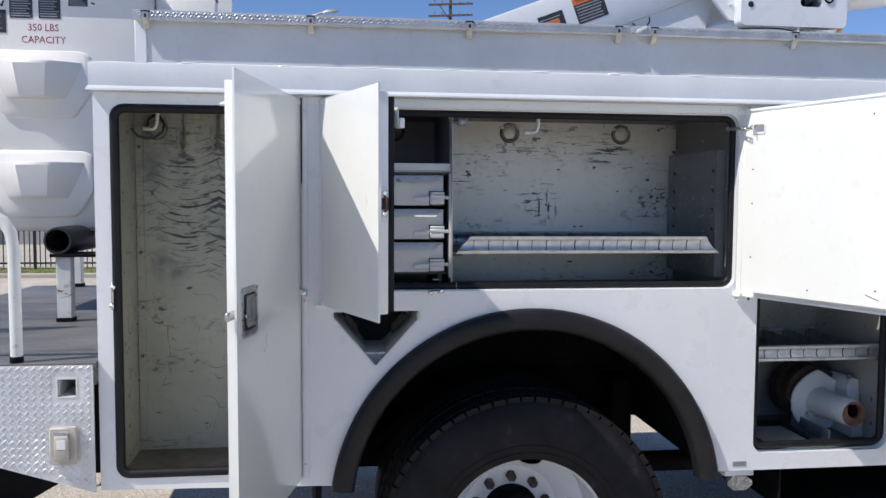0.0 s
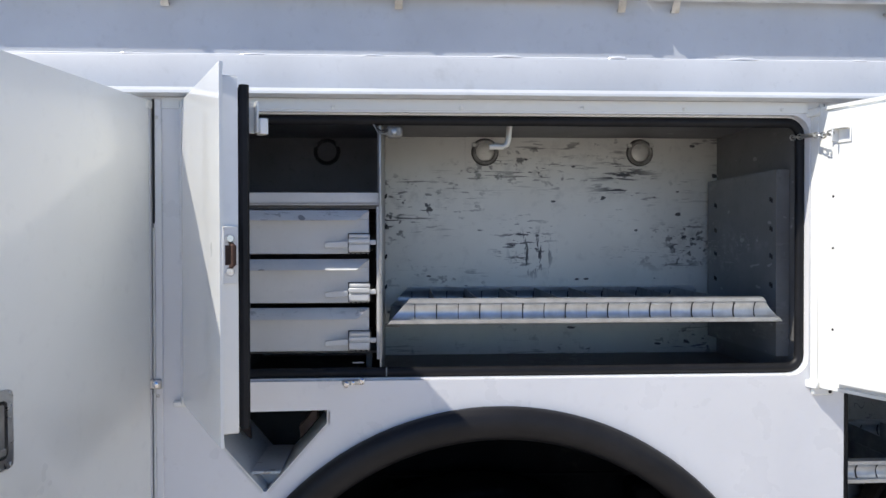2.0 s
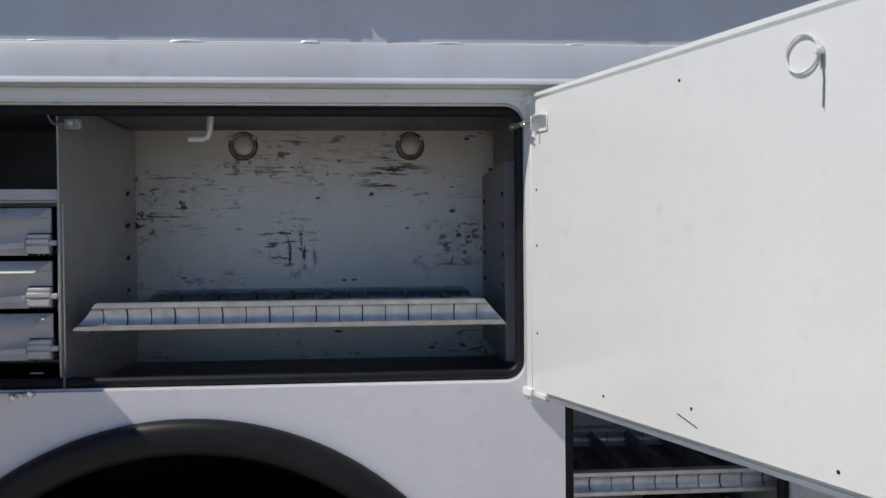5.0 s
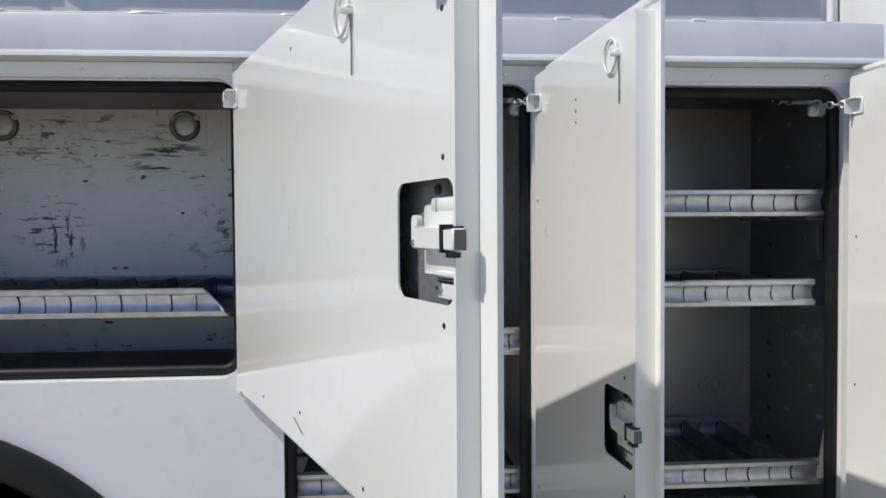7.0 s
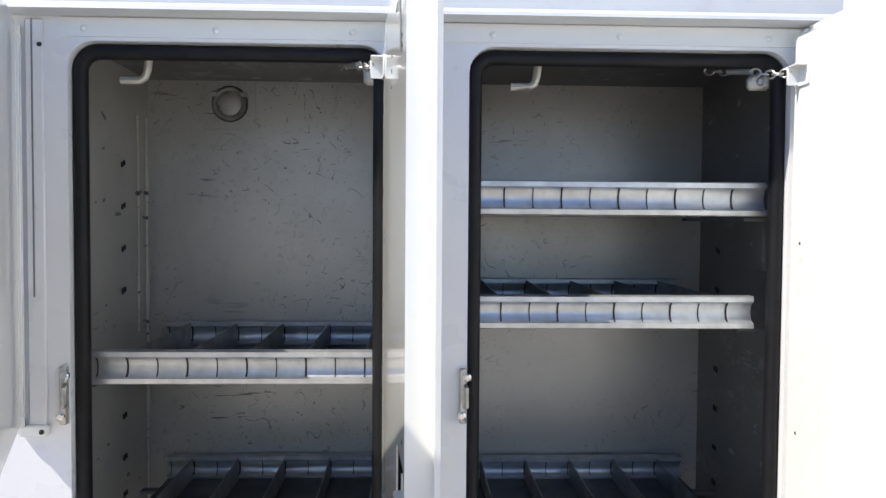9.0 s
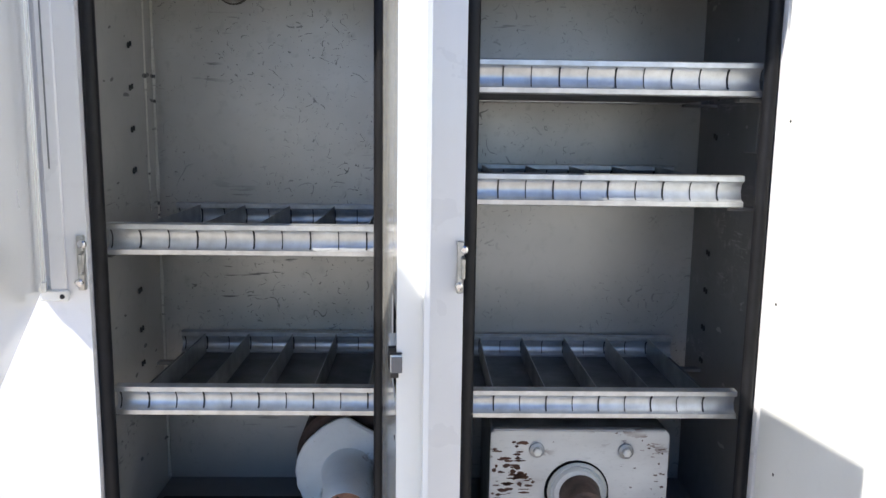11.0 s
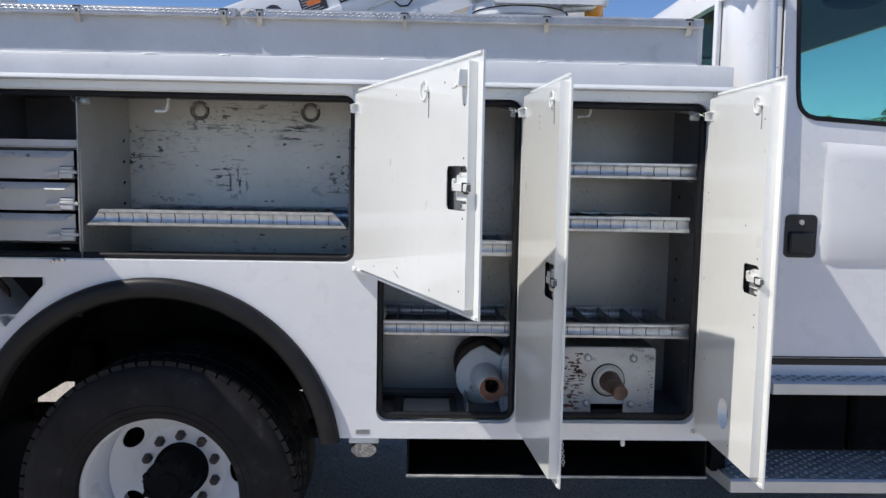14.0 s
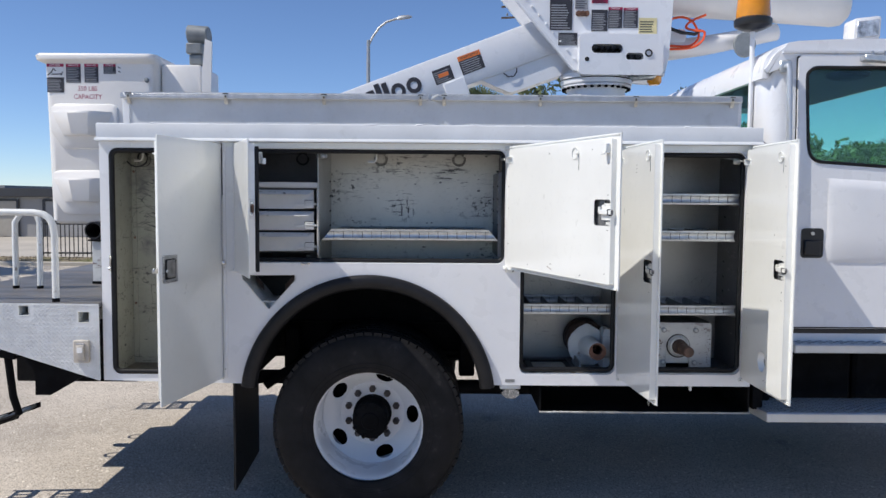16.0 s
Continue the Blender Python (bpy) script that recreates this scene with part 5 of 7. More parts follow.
tray = thing("floor_tray", (2.45, 0.25, 0.806), "shallow grey tray with black foam edging", "tray")
bm = B(2.401, 2.594, 0.07, 0.310, 0.8065, 0.815, bevel=0.003)
part("tray_plate", bm, LINER_SIDE, tray)
part("foam_edge", B(2.362, 2.400, 0.06, 0.312, 0.8065, 0.822, bevel=0.003), RUBBER, tray)
part("foam_edge", B(2.595, 2.622, 0.06, 0.312, 0.8065, 0.822, bevel=0.003), RUBBER, tray)
part("foam_edge", B(2.290, 2.622, 0.313, 0.365, 0.8065, 0.824, bevel=0.004), RUBBER, tray)
part("angle_bar", B(2.655, 2.663, 0.08, 0.34, 0.8065, 0.862, bevel=0.002), GALV_DULL, tray)

hyd = thing("winch_gearbox", (3.23, 0.20, 0.805), "chipped white steel gearbox with a rusty shaft", "winch gearbox")
slot_arc = [(3.231 - 0.067 * math.cos(math.pi * k / 14), 0.950 + 0.067 * math.sin(math.pi * k / 14)) for k in range(15)]
plate = panel(bmesh.new(), [(3.048, 0.808), (3.164, 0.808)] + slot_arc + [(3.298, 0.808), (3.424, 0.808), (3.424, 1.074), (3.416, 1.084), (3.058, 1.086), (3.050, 1.076)], [], 0.130, 0.142)
bmesh.ops.bevel(plate, geom=[e for e in plate.edges if e.calc_face_angle(0) > 1.0], offset=0.0025, segments=2, affect="EDGES")
front_pl = part("front_plate", plate, PLATE_PAINTED, hyd, "white plate with rust-red chips")
rc = random.Random(21)
chip = bmesh.new()
for k in range(150):
    if k < 80:
        cx, cz, big = rc.gauss(3.092, 0.024), rc.gauss(0.965, 0.055), 1.0
    elif k < 120:
        cx, cz, big = rc.gauss(3.408, 0.009), rc.uniform(0.84, 1.05), 0.5
    else:
        cx, cz, big = rc.uniform(3.06, 3.41), rc.uniform(0.83, 1.08), 0.45
    if not (3.054 < cx < 3.162 or 3.300 < cx < 3.416) or not 0.826 < cz < 1.072:
        continue
    w, hgt, m = big * rc.uniform(0.003, 0.016), big * rc.uniform(0.0012, 0.005), 7
    w = min(w, abs(cx - 3.052), abs(cx - 3.166), abs(cx - 3.296), abs(cx - 3.418))
    vs = [chip.verts.new((cx + w * rc.uniform(0.6, 1.1) * math.cos(2 * math.pi * q / m), 0.1294, cz + hgt * rc.uniform(0.4, 1.3) * math.sin(2 * math.pi * q / m))) for q in range(m)]
    chip.faces.new(vs)
tagged(part("rust_chip", chip, RUST_CHIP, front_pl, "dark rust where paint has chipped"), kind="stuff")
part("bearing_plate", B(3.160, 3.302, 0.146, 0.154, 0.846, 1.040, bevel=0.002), WHITE_WORN, hyd)
bm = B(3.052, 3.418, 0.142, 0.40, 1.072, 1.086, bevel=0.003)
box(bm, 3.052, 3.062, 0.142, 0.40, 0.8055, 1.072)
box(bm, 3.410, 3.420, 0.142, 0.40, 0.8055, 1.072)
part("case", bm, GALV_DULL, hyd)
part("dark_inside", B(3.10, 3.38, 0.21, 0.38, 0.8055, 1.06), BLACK, hyd)
bm = lathe(bmesh.new(), [(0.064, 0.148), (0.063, 0.130), (0.059, 0.123), (0.055, 0.130), (0.052, 0.134), (0.049, 0.122), (0.040, 0.122)], 3.234, 0.950, seg=40)
part("bearing_ring", bm, WHITE_WORN, hyd)
part("ring_gap", torus(bmesh.new(), (3.234, 0.1335, 0.950), 0.066, 0.0035, (1, 0, 0), (0, 0, 1), 36, 6), BLACK, hyd)
bm = lathe(bmesh.new(), [(0.044, 0.125), (0.040, 0.100), (0.036, 0.060), (0.030, 0.055), (0.030, -0.044), (0.027, -0.050), (0.004, -0.050)], 3.238, 0.947, seg=28)
part("shaft", bm, RUST_SHAFT, hyd, "rusty splined shaft")
for x, z in ((3.146, 1.043), (3.332, 1.041), (3.145, 0.856), (3.327, 0.853)):
    bm = lathe(bmesh.new(), [(0.016, 0.130), (0.016, 0.124), (0.012, 0.122)], x, z, seg=16)
    bolt = part("flange_bolt", bm, GALV_DULL, hyd)
    part("bolt_head", lathe(bmesh.new(), [(0.009, 0.122), (0.009, 0.114), (0.006, 0.112)], x, z, seg=6), WHITE_WORN, bolt)

# ---- wheels and running gear ----
WX, WZ, TR = 1.450, 0.492, 0.536


def tyre_mesh(y0, y1):
    w = y1 - y0
    prof = [(0.312, y0 + 0.03), (0.319, y0 + 0.012), (0.338, y0 + 0.004), (0.400, y0), (0.460, y0 + 0.004), (0.505, y0 + 0.014), (0.522, y0 + 0.028),
            (TR - 0.004, y0 + 0.042), (TR, y0 + 0.06), (TR + 0.002, (y0 + y1) / 2), (TR, y1 - 0.06), (TR - 0.004, y1 - 0.042), (0.522, y1 - 0.030), (0.460, y1 - 0.006), (0.400, y1), (0.319, y1 - 0.012), (0.312, y1 - 0.03)]
    bm = lathe(bmesh.new(), prof, WX, WZ, seg=96, caps=False)
    return bm


def tread(y0, y1):
    """Shoulder lugs all round the tyre."""
    bm = bmesh.new()
    for k in range(64):
        w = 2 * math.pi * k / 64
        for ya, yb, da in ((y0 + 0.030, y0 + 0.074, 0.0), (y0 + 0.080, y0 + 0.134, 0.5), (y1 - 0.134, y1 - 0.080, 0.0), (y1 - 0.074, y1 - 0.030, 0.5)):
            a = w + da * 2 * math.pi / 64
            c, s = math.cos(a), math.sin(a)
            rr = TR - 0.004
            box(bm, -0.0215, 0.0215, ya, yb, rr - 0.016, TR + 0.006, f=lambda x, y, z: (WX + z * c - x * s, y, WZ + z * s + x * c))
    return bm


rear_wheel = part("rear_wheel", tyre_mesh(0.006, 0.318), TYRE, truck, "large black truck tyre on a white steel wheel")
for r, y in ((0.372, 0.0075), (0.345, 0.009)):
    part("sidewall_rib", torus(bmesh.new(), (WX, y, WZ), r, 0.0022, (1, 0, 0), (0, 0, 1), 96, 5), TYRE, rear_wheel)
tagged(part("tread", tread(0.006, 0.318), TYRE, rear_wheel), kind="stuff")
# rim: flange, barrel and dished disc with hand holes
rim = lathe(bmesh.new(), [(0.306, 0.072), (0.321, 0.068), (0.327, 0.060), (0.323, 0.052), (0.313, 0.052), (0.304, 0.062), (0.301, 0.085), (0.299, 0.13), (0.297, 0.24), (0.295, 0.33), (0.285, 0.368), (0.297, 0.374), (0.305, 0.33), (0.308, 0.13)], WX, WZ, seg=80, caps=False)
rim_ob = part("rim", rim, WHITE, rear_wheel, "white painted steel rim")
seg = 80
hole_c = [(0.2415, radians(a)) for a in (144, 216, 288, 0, 72)]
bm = bmesh.new()
outline = [(WX + 0.2945 * math.cos(2 * math.pi * k / seg), WZ + 0.2945 * math.sin(2 * math.pi * k / seg)) for k in range(seg)]
cut = []
for r, a in hole_c:
    cx, cz = r * math.cos(a), r * math.sin(a)
    cut.append([(WX + cx + 0.054 * math.cos(w) * -math.sin(a) + 0.036 * math.sin(w) * math.cos(a), WZ + cz + 0.054 * math.cos(w) * math.cos(a) + 0.036 * math.sin(w) * math.sin(a)) for w in np.linspace(0, 2 * math.pi, 24, endpoint=False)])
inner = [(WX + 0.108 * math.cos(2 * math.pi * k / 48), WZ + 0.108 * math.sin(2 * math.pi * k / 48)) for k in range(48)]
ring_in = [(WX + 0.192 * math.cos(2 * math.pi * k / 48), WZ + 0.192 * math.sin(2 * math.pi * k / 48)) for k in range(48)]


def cone(a, c, b):
    r = math.hypot(a - WX, b - WZ)
    t = min(1, max(0, (r - 0.192) / (0.2945 - 0.192)))
    return (a, c - 0.003 - 0.045 * t, b)


panel(bm, outline, cut + [ring_in], 0.332, 0.340, cone)
panel(bm, ring_in, [inner], 0.325, 0.335, lambda a, c, b: (a, c, b))
part("wheel_disc", bm, WHITE, rear_wheel, "dished white disc with hand holes")
for k in range(10):
    a = radians(90 + 36 * k)
    x, z = WX + 0.150 * math.cos(a), WZ + 0.150 * math.sin(a)
    bm = lathe(bmesh.new(), [(0.0215, 0.325), (0.0215, 0.313), (0.019, 0.307), (0.019, 0.295), (0.011, 0.291)], x, z, seg=6)
    tube(bm, [(x, 0.295, z), (x, 0.284, z)], 0.010, 8)
    part("lug_nut", bm, NUT, rim_ob, "rusty dark lug nut")
hub = lathe(bmesh.new(), [(0.116, 0.338), (0.115, 0.300), (0.098, 0.290), (0.094, 0.172), (0.104, 0.166), (0.104, 0.152), (0.092, 0.147), (0.052, 0.143), (0.047, 0.136), (0.004, 0.134)], WX, WZ, seg=40)
hub_ob = part("hub", hub, BLACK, rear_wheel, "greasy black axle hub")
for k in range(8):
    a = radians(22.5 + 45 * k)
    part("hub_bolt", lathe(bmesh.new(), [(0.014, 0.152), (0.014, 0.138), (0.009, 0.134)], WX + 0.096 * math.cos(a), WZ + 0.096 * math.sin(a), seg=6), BLACK, hub_ob)
part("brake_drum", lathe(bmesh.new(), [(0.05, 0.42), (0.27, 0.43), (0.28, 0.46), (0.28, 0.64), (0.05, 0.66)], WX, WZ, seg=40), BLACK, truck, "dark brake drum behind the wheel")
part("inner_wheel", tyre_mesh(0.375, 0.655), TYRE, truck, "black inner dual tyre")
part("far_wheel", tyre_mesh(1.78, 2.35), TYRE, truck)
part("front_wheel_block", lathe(bmesh.new(), [(0.25, 0.10), (0.40, 0.08), (0.50, 0.10), (0.52, 0.14), (0.52, 0.36), (0.40, 0.38), (0.25, 0.36)], 6.0, WZ, seg=48), TYRE, truck)

run = B(-0.8, 6.4, 0.78, 0.86, 0.74, 0.98, bevel=0.008)
box(run, -0.8, 6.4, 1.54, 1.62, 0.74, 0.98, bevel=0.008)
for x in (0.2, 1.0, 1.9, 2.9, 4.0):
    box(run, x, x + 0.08, 0.86, 1.54, 0.78, 0.94)
part("chassis_frame", run, BLACK, truck, "black steel chassis rails")
ax = lathe(bmesh.new(), [(0.07, 0.66), (0.07, 0.95), (0.20, 1.05), (0.22, 1.2), (0.20, 1.35), (0.07, 1.45), (0.07, 1.78)], WX, WZ, seg=24)
part("rear_axle", ax, BLACK, truck)
for k in range(5):
    part("leaf_spring", B(0.85 + 0.06 * k, 2.05 - 0.06 * k, 0.70, 0.77, 0.66 - 0.022 * k, 0.678 - 0.022 * k, bevel=0.002, f=lambda x, y, z: (x, y, z + 0.12 * ((x - WX) / 0.6) ** 2)), BLACK, truck)
bm = B(0.85, 0.95, 0.66, 0.80, 0.66, 0.95, bevel=0.01)
part("spring_hanger", bm, BLACK, truck)
part("spring_hanger", B(1.98, 2.08, 0.66, 0.80, 0.64, 0.95, bevel=0.01), BLACK, truck)
bm = tube(bmesh.new(), [(0.75, 0.55, 0.60), (1.05, 0.62, 0.80), (1.2, 0.7, 0.95)], 0.03, 8)
part("shock_absorber", bm, BLACK, truck)
bm = tube(bmesh.new(), [(0.86, 0.68, 0.995), (2.1, 0.68, 0.99)], 0.008, 6)
part("brake_line", bm, BLACK, truck)
bm = tube(bmesh.new(), [(1.95, 0.55, 0.60), (2.6, 0.55, 0.60)], 0.045, 12)
part("air_tank", bm, BLACK, truck)
part("mud_flap", prism(bmesh.new(), [(0.08, 0.745), (0.66, 0.745), (0.66, 0.14), (0.08, 0.10)], 0.672, 0.684, "x"), RUBBER, truck, "black rubber mud flap")
part("cross_brace", B(0.684, 1.0, 0.60, 0.66, 0.60, 0.68, bevel=0.006), BLACK, truck)
# marker lamp under the sill
bm = B(2.195, 2.310, 0.005, 0.06, 0.722, 0.744, bevel=0.003)
lampu = part("lamp_bracket", bm, WHITE_WORN, truck)
part("marker_lamp", prism(bmesh.new(), [(2.205, 0.690), (2.228, 0.670), (2.278, 0.670), (2.302, 0.690), (2.302, 0.705), (2.278, 0.722), (2.228, 0.722), (2.205, 0.705)], 0.0, 0.05, "y"), LENS_DARK, lampu, "clear faceted marker lamp in a bright rim")
# open tray under the front compartments
bm = B(2.420, 3.610, 0.020, 0.60, 0.588, 0.592)
tray_u = part("underbody_tray", bm, BLACK, truck, "open black steel tray below the sill")
part("tray_end", B(2.420, 2.428, 0.020, 0.60, 0.592, 0.744), BLACK, tray_u)
part("tray_end", B(3.602, 3.610, 0.020, 0.60, 0.592, 0.744), BLACK, tray_u)
part("tray_back", B(2.428, 3.602, 0.585, 0.60, 0.592, 0.744), BLACK, tray_u)
part("tray_edge", B(2.418, 3.612, 0.012, 0.020, 0.584, 0.594, bevel=0.001), GALV_DULL, tray_u)
part("tray_clip", B(3.262, 3.276, 0.002, 0.02, 0.718, 0.745, bevel=0.002), WHITE_WORN, truck)
chain("hanging_chain", [(3.030 + 0.0012 * k, 0.03, 0.742 - 0.0115 * k) for k in range(11)], truck, 0.006)

# far side of the storage body and bed
# unseen; reaches low to hold back sky light under the truck
bm = B(-0.028, 3.602, 1.82, 2.40, 0.745, 2.19)
part("far_body", bm, WHITE, truck, "white storage body on the far side")
# unseen boxes added to keep far-side sky light off the ground
part("far_sky_block", B(2.42, 3.61, 1.84, 2.39, 0.588, 0.743), BLACK, truck)
part("far_cab_sky_block", B(3.80, 5.10, 1.86, 2.36, 0.34, 0.78, bevel=0.03), BLACK, truck)
bm = B(-0.028, 3.602, 0.76, 1.81, 1.08, 1.12)
part("bed_floor", bm, DECK, truck)
# unseen strip added to stop sky light falling through the slit behind the compartments
part("bed_slit_cover", B(-0.018, 3.592, 0.575, 0.765, 1.42, 1.43), DECK, truck)

# ---- rear deck ----
tail_o = [(-0.036, 0.766), (-0.036, 1.196), (-1.15, 1.200), (-1.15, 1.12), (-0.62, 0.952)]
sq = lambda cx, cz, s: [(cx - s, cz - s), (cx + s, cz - s), (cx + s, cz + s), (cx - s, cz + s)]
skirt = part("tread_plate_skirt", panel(bmesh.new(), tail_o, [sq(-0.118, 1.122, 0.033), sq(-0.448, 1.158, 0.031)], -0.034, -0.024), ALU_WHITE, truck, "white tread plate side of the rear deck")
lug = bmesh.new()
PITCH = 0.0172
for i in range(-60, 61):
    for k in range(-60, 61):
        x, z = -0.60 + PITCH * 0.7071 * (i + k), 0.98 + PITCH * 0.7071 * (i - k)
        in_hole = any(abs(x - cx) < 0.046 and abs(z - cz) < 0.046 for cx, cz in ((-0.118, 1.122), (-0.448, 1.158))) or (-0.178 < x < -0.070 and 0.86 < z < 1.005)
        if in_hole or not -1.14 < x < -0.046 or not 0.766 + (-0.036 - x) * 0.318 + 0.012 < z < 1.188:
            continue
        s = 1 if (i + k) % 2 else -1
        tube(lug, [(x - 0.0074, -0.0338, z - 0.0074 * s), (x - 0.003, -0.0349, z - 0.003 * s), (x + 0.003, -0.0349, z + 0.003 * s), (x + 0.0074, -0.0338, z + 0.0074 * s)], [0.0006, 0.0026, 0.0026, 0.0006], 6)
tagged(part("tread_pattern", lug, ALU_WHITE, skirt), kind="stuff")
for cx, cz, s in ((-0.118, 1.122, 0.033), (-0.448, 1.158, 0.031)):
    bm = panel(bmesh.new(), sq(cx, cz, s), [sq(cx, cz, s - 0.004)], -0.036, 0.22)
    part("square_tube", bm, WHITE_WORN, skirt, "open square steel tube end")
    part("tube_end", B(cx - s, cx + s, 0.22, 0.225, cz - s, cz + s), DARK_GAP, skirt)
out = part("outlet_box", B(-0.168, -0.084, -0.062, -0.036, 0.872, 0.996, bevel=0.004), BEIGE, truck, "beige weatherproof power outlet cover")
bm = B(-0.150, -0.102, -0.078, -0.062, 0.888, 0.972, bevel=0.008, seg=2)
part("outlet_flap", bm, BEIGE, out)
part("flap_label", B(-0.140, -0.112, -0.0795, -0.078, 0.93, 0.96), WHITE_INK, out)
part("flap_hinge", tube(bmesh.new(), [(-0.148, -0.066, 0.977), (-0.104, -0.066, 0.977)], 0.005, 8), STEEL, out)
deck = part("rear_deck", B(-1.15, -0.03, -0.030, 2.40, 1.180, 1.203), DECK, truck, "dark tread plate rear deck")
bm = bmesh.new()
for i in range(44):
    for j in range(60):
        x, y = -1.13 + 0.025 * i, 0.0 + 0.026 * j
        s = 1 if (i + j) % 2 else -1
        vs = [bm.verts.new(p) for p in ((x - 0.010, y - 0.006 * s, 1.2032), (x, y - 0.003 * s, 1.2037), (x + 0.010, y + 0.006 * s, 1.2032), (x, y + 0.003 * s, 1.2037))]
        bm.faces.new(vs)
tagged(part("tread_pattern", bm, DECK, deck), kind="stuff")
rail = tube(bmesh.new(), [(-0.285, 0.0, 1.203), (-0.285, 0.0, 1.58), (-0.292, 0.0, 1.63), (-0.312, 0.0, 1.668), (-0.345, 0.0, 1.690), (-0.39, 0.0, 1.698), (-1.10, 0.0, 1.705)], 0.019, 12)
railo = part("guard_rail", rail, WHITE_WORN, truck, "white tube guard rail on the rear deck")
part("rail_foot", tube(bmesh.new(), [(-0.285, 0.0, 1.203), (-0.285, 0.0, 1.224)], 0.021, 12), BLACK, railo)
hoop = tube(bmesh.new(), [(-0.685, 0.61, 1.203), (-0.680, 0.61, 1.62), (-0.70, 0.61, 1.672), (-0.76, 0.61, 1.685), (-0.80, 0.61, 1.672), (-0.835, 0.61, 1.62), (-0.838, 0.61, 1.203)], 0.018, 10)
hoop_o = part("ladder_hoop", hoop, WHITE_WORN, truck)
for x in (-0.685, -0.838):
    part("hoop_foot", tube(bmesh.new(), [(x, 0.61, 1.203), (x, 0.61, 1.222)], 0.020, 10), BLACK, hoop_o)
post = part("boom_rest_post", B(-0.470, -0.408, 0.875, 0.925, 1.203, 1.490, bevel=0.004), PLATE_PAINTED, truck, "chipped white square post")
part("post_foot", B(-0.474, -0.404, 0.871, 0.929, 1.203, 1.222, bevel=0.003), BLACK, post)
post = part("boom_rest_post", B(-0.885, -0.835, 2.30, 2.35, 1.203, 1.60, bevel=0.004), WHITE_WORN, truck)
part("post_foot", B(-0.890, -0.830, 2.295, 2.355, 1.203, 1.225, bevel=0.003), BLACK, post)
part("post_foot", B(-0.14, -0.10, 0.84, 0.94, 1.203, 1.222), BLACK, truck)
# black bumper parts below the deck
bm = prism(bmesh.new(), [(-0.463, 0.93), (-0.467, 0.648), (-0.382, 0.648), (-0.196, 0.756), (-0.10, 0.80), (-0.10, 0.93)], 0.10, 0.16, "y")
part("hitch_plate", bm, BLACK, truck, "black steel plate below the deck")
bm = tube(bmesh.new(), [(-0.72, 0.02, 1.0), (-0.60, 0.02, 0.98), (-0.575, 0.02, 0.90), (-0.55, 0.02, 0.66), (-0.52, 0.02, 0.56), (-0.56, 0.02, 0.54), (-0.95, 0.02, 0.40)], 0.023, 8, squash=0.6)
part("rear_beam", B(-1.12, -0.525, 0.0, 0.10, 0.875, 0.950, bevel=0.006, f=lambda x, y, z: (x, y, z - 0.16 * (x + 0.525) - 0.004)), BLACK, truck, "black steel beam below the rear deck")
st = part("folding_step", bm, BLACK, truck, "black folding access step")


def step_treads(parent, y0, y1):
    """Side rails and punched treads of a sloping access step."""
    def slope(x, y, z):
        return (x, y, z + 0.545 + 0.34 * (x + 0.54))

    for y in (y0, y1 - 0.016):
        part("side_rail", B(-1.06, -0.54, y, y + 0.016, -0.020, 0.012, bevel=0.002, f=slope), BLACK, parent)
    for x in (-1.04, -0.84, -0.67):
        bm = bmesh.new()
        for a, b in ((x, x + 0.012), (x + 0.082, x + 0.110)):
            box(bm, a, b, y0 + 0.017, y1 - 0.017, -0.008, 0.006, f=slope)
        for k in range(5):
            ya = y0 + 0.026 + (y1 - y0 - 0.062) * k / 4
            box(bm, x + 0.012, x + 0.082, ya, ya + 0.016, -0.006, 0.008, f=slope)
        part("step_tread", bm, GALV_DULL, parent, "punched grip tread")


step_treads(st, 0.044, 0.300)
bm = tube(bmesh.new(), [(-0.72, 2.36, 1.0), (-0.60, 2.36, 0.98), (-0.575, 2.36, 0.90), (-0.55, 2.36, 0.66), (-0.52, 2.36, 0.56), (-0.56, 2.36, 0.54), (-0.95, 2.36, 0.40)], 0.023, 8, squash=0.6)
step_treads(part("folding_step", bm, BLACK, truck, "black folding access step"), 2.135, 2.340)
chain("safety_chain", [(-0.43 - 0.014 * k, 0.05, 0.925 - 0.016 * math.sin(k * 0.6)) for k in range(9)], truck, 0.009)
bm = B(-0.885, -0.1, 0.665, 1.56, 0.59, 1.0, bevel=0.01)
cross = part("rear_crossmember", bm, BLACK, truck)
part("pintle_hook", tube(bmesh.new(), [(-0.88, 1.11, 0.64), (-0.98, 1.11, 0.65), (-1.03, 1.11, 0.69), (-1.00, 1.11, 0.74)], [0.045, 0.04, 0.032, 0.015], 10), BLACK, cross)
for y in (0.90, 1.32):
    ring = [(-0.925 + 0.055 * math.cos(a), y + 0.045 * math.sin(a), 0.63) for a in np.linspace(0, 2 * math.pi, 17)]
    part("tow_ring", tube(bmesh.new(), ring, 0.009, 6), BLACK, cross)

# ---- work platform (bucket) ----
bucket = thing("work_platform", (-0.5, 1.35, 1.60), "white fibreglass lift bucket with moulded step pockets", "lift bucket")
bk = bmesh.new()
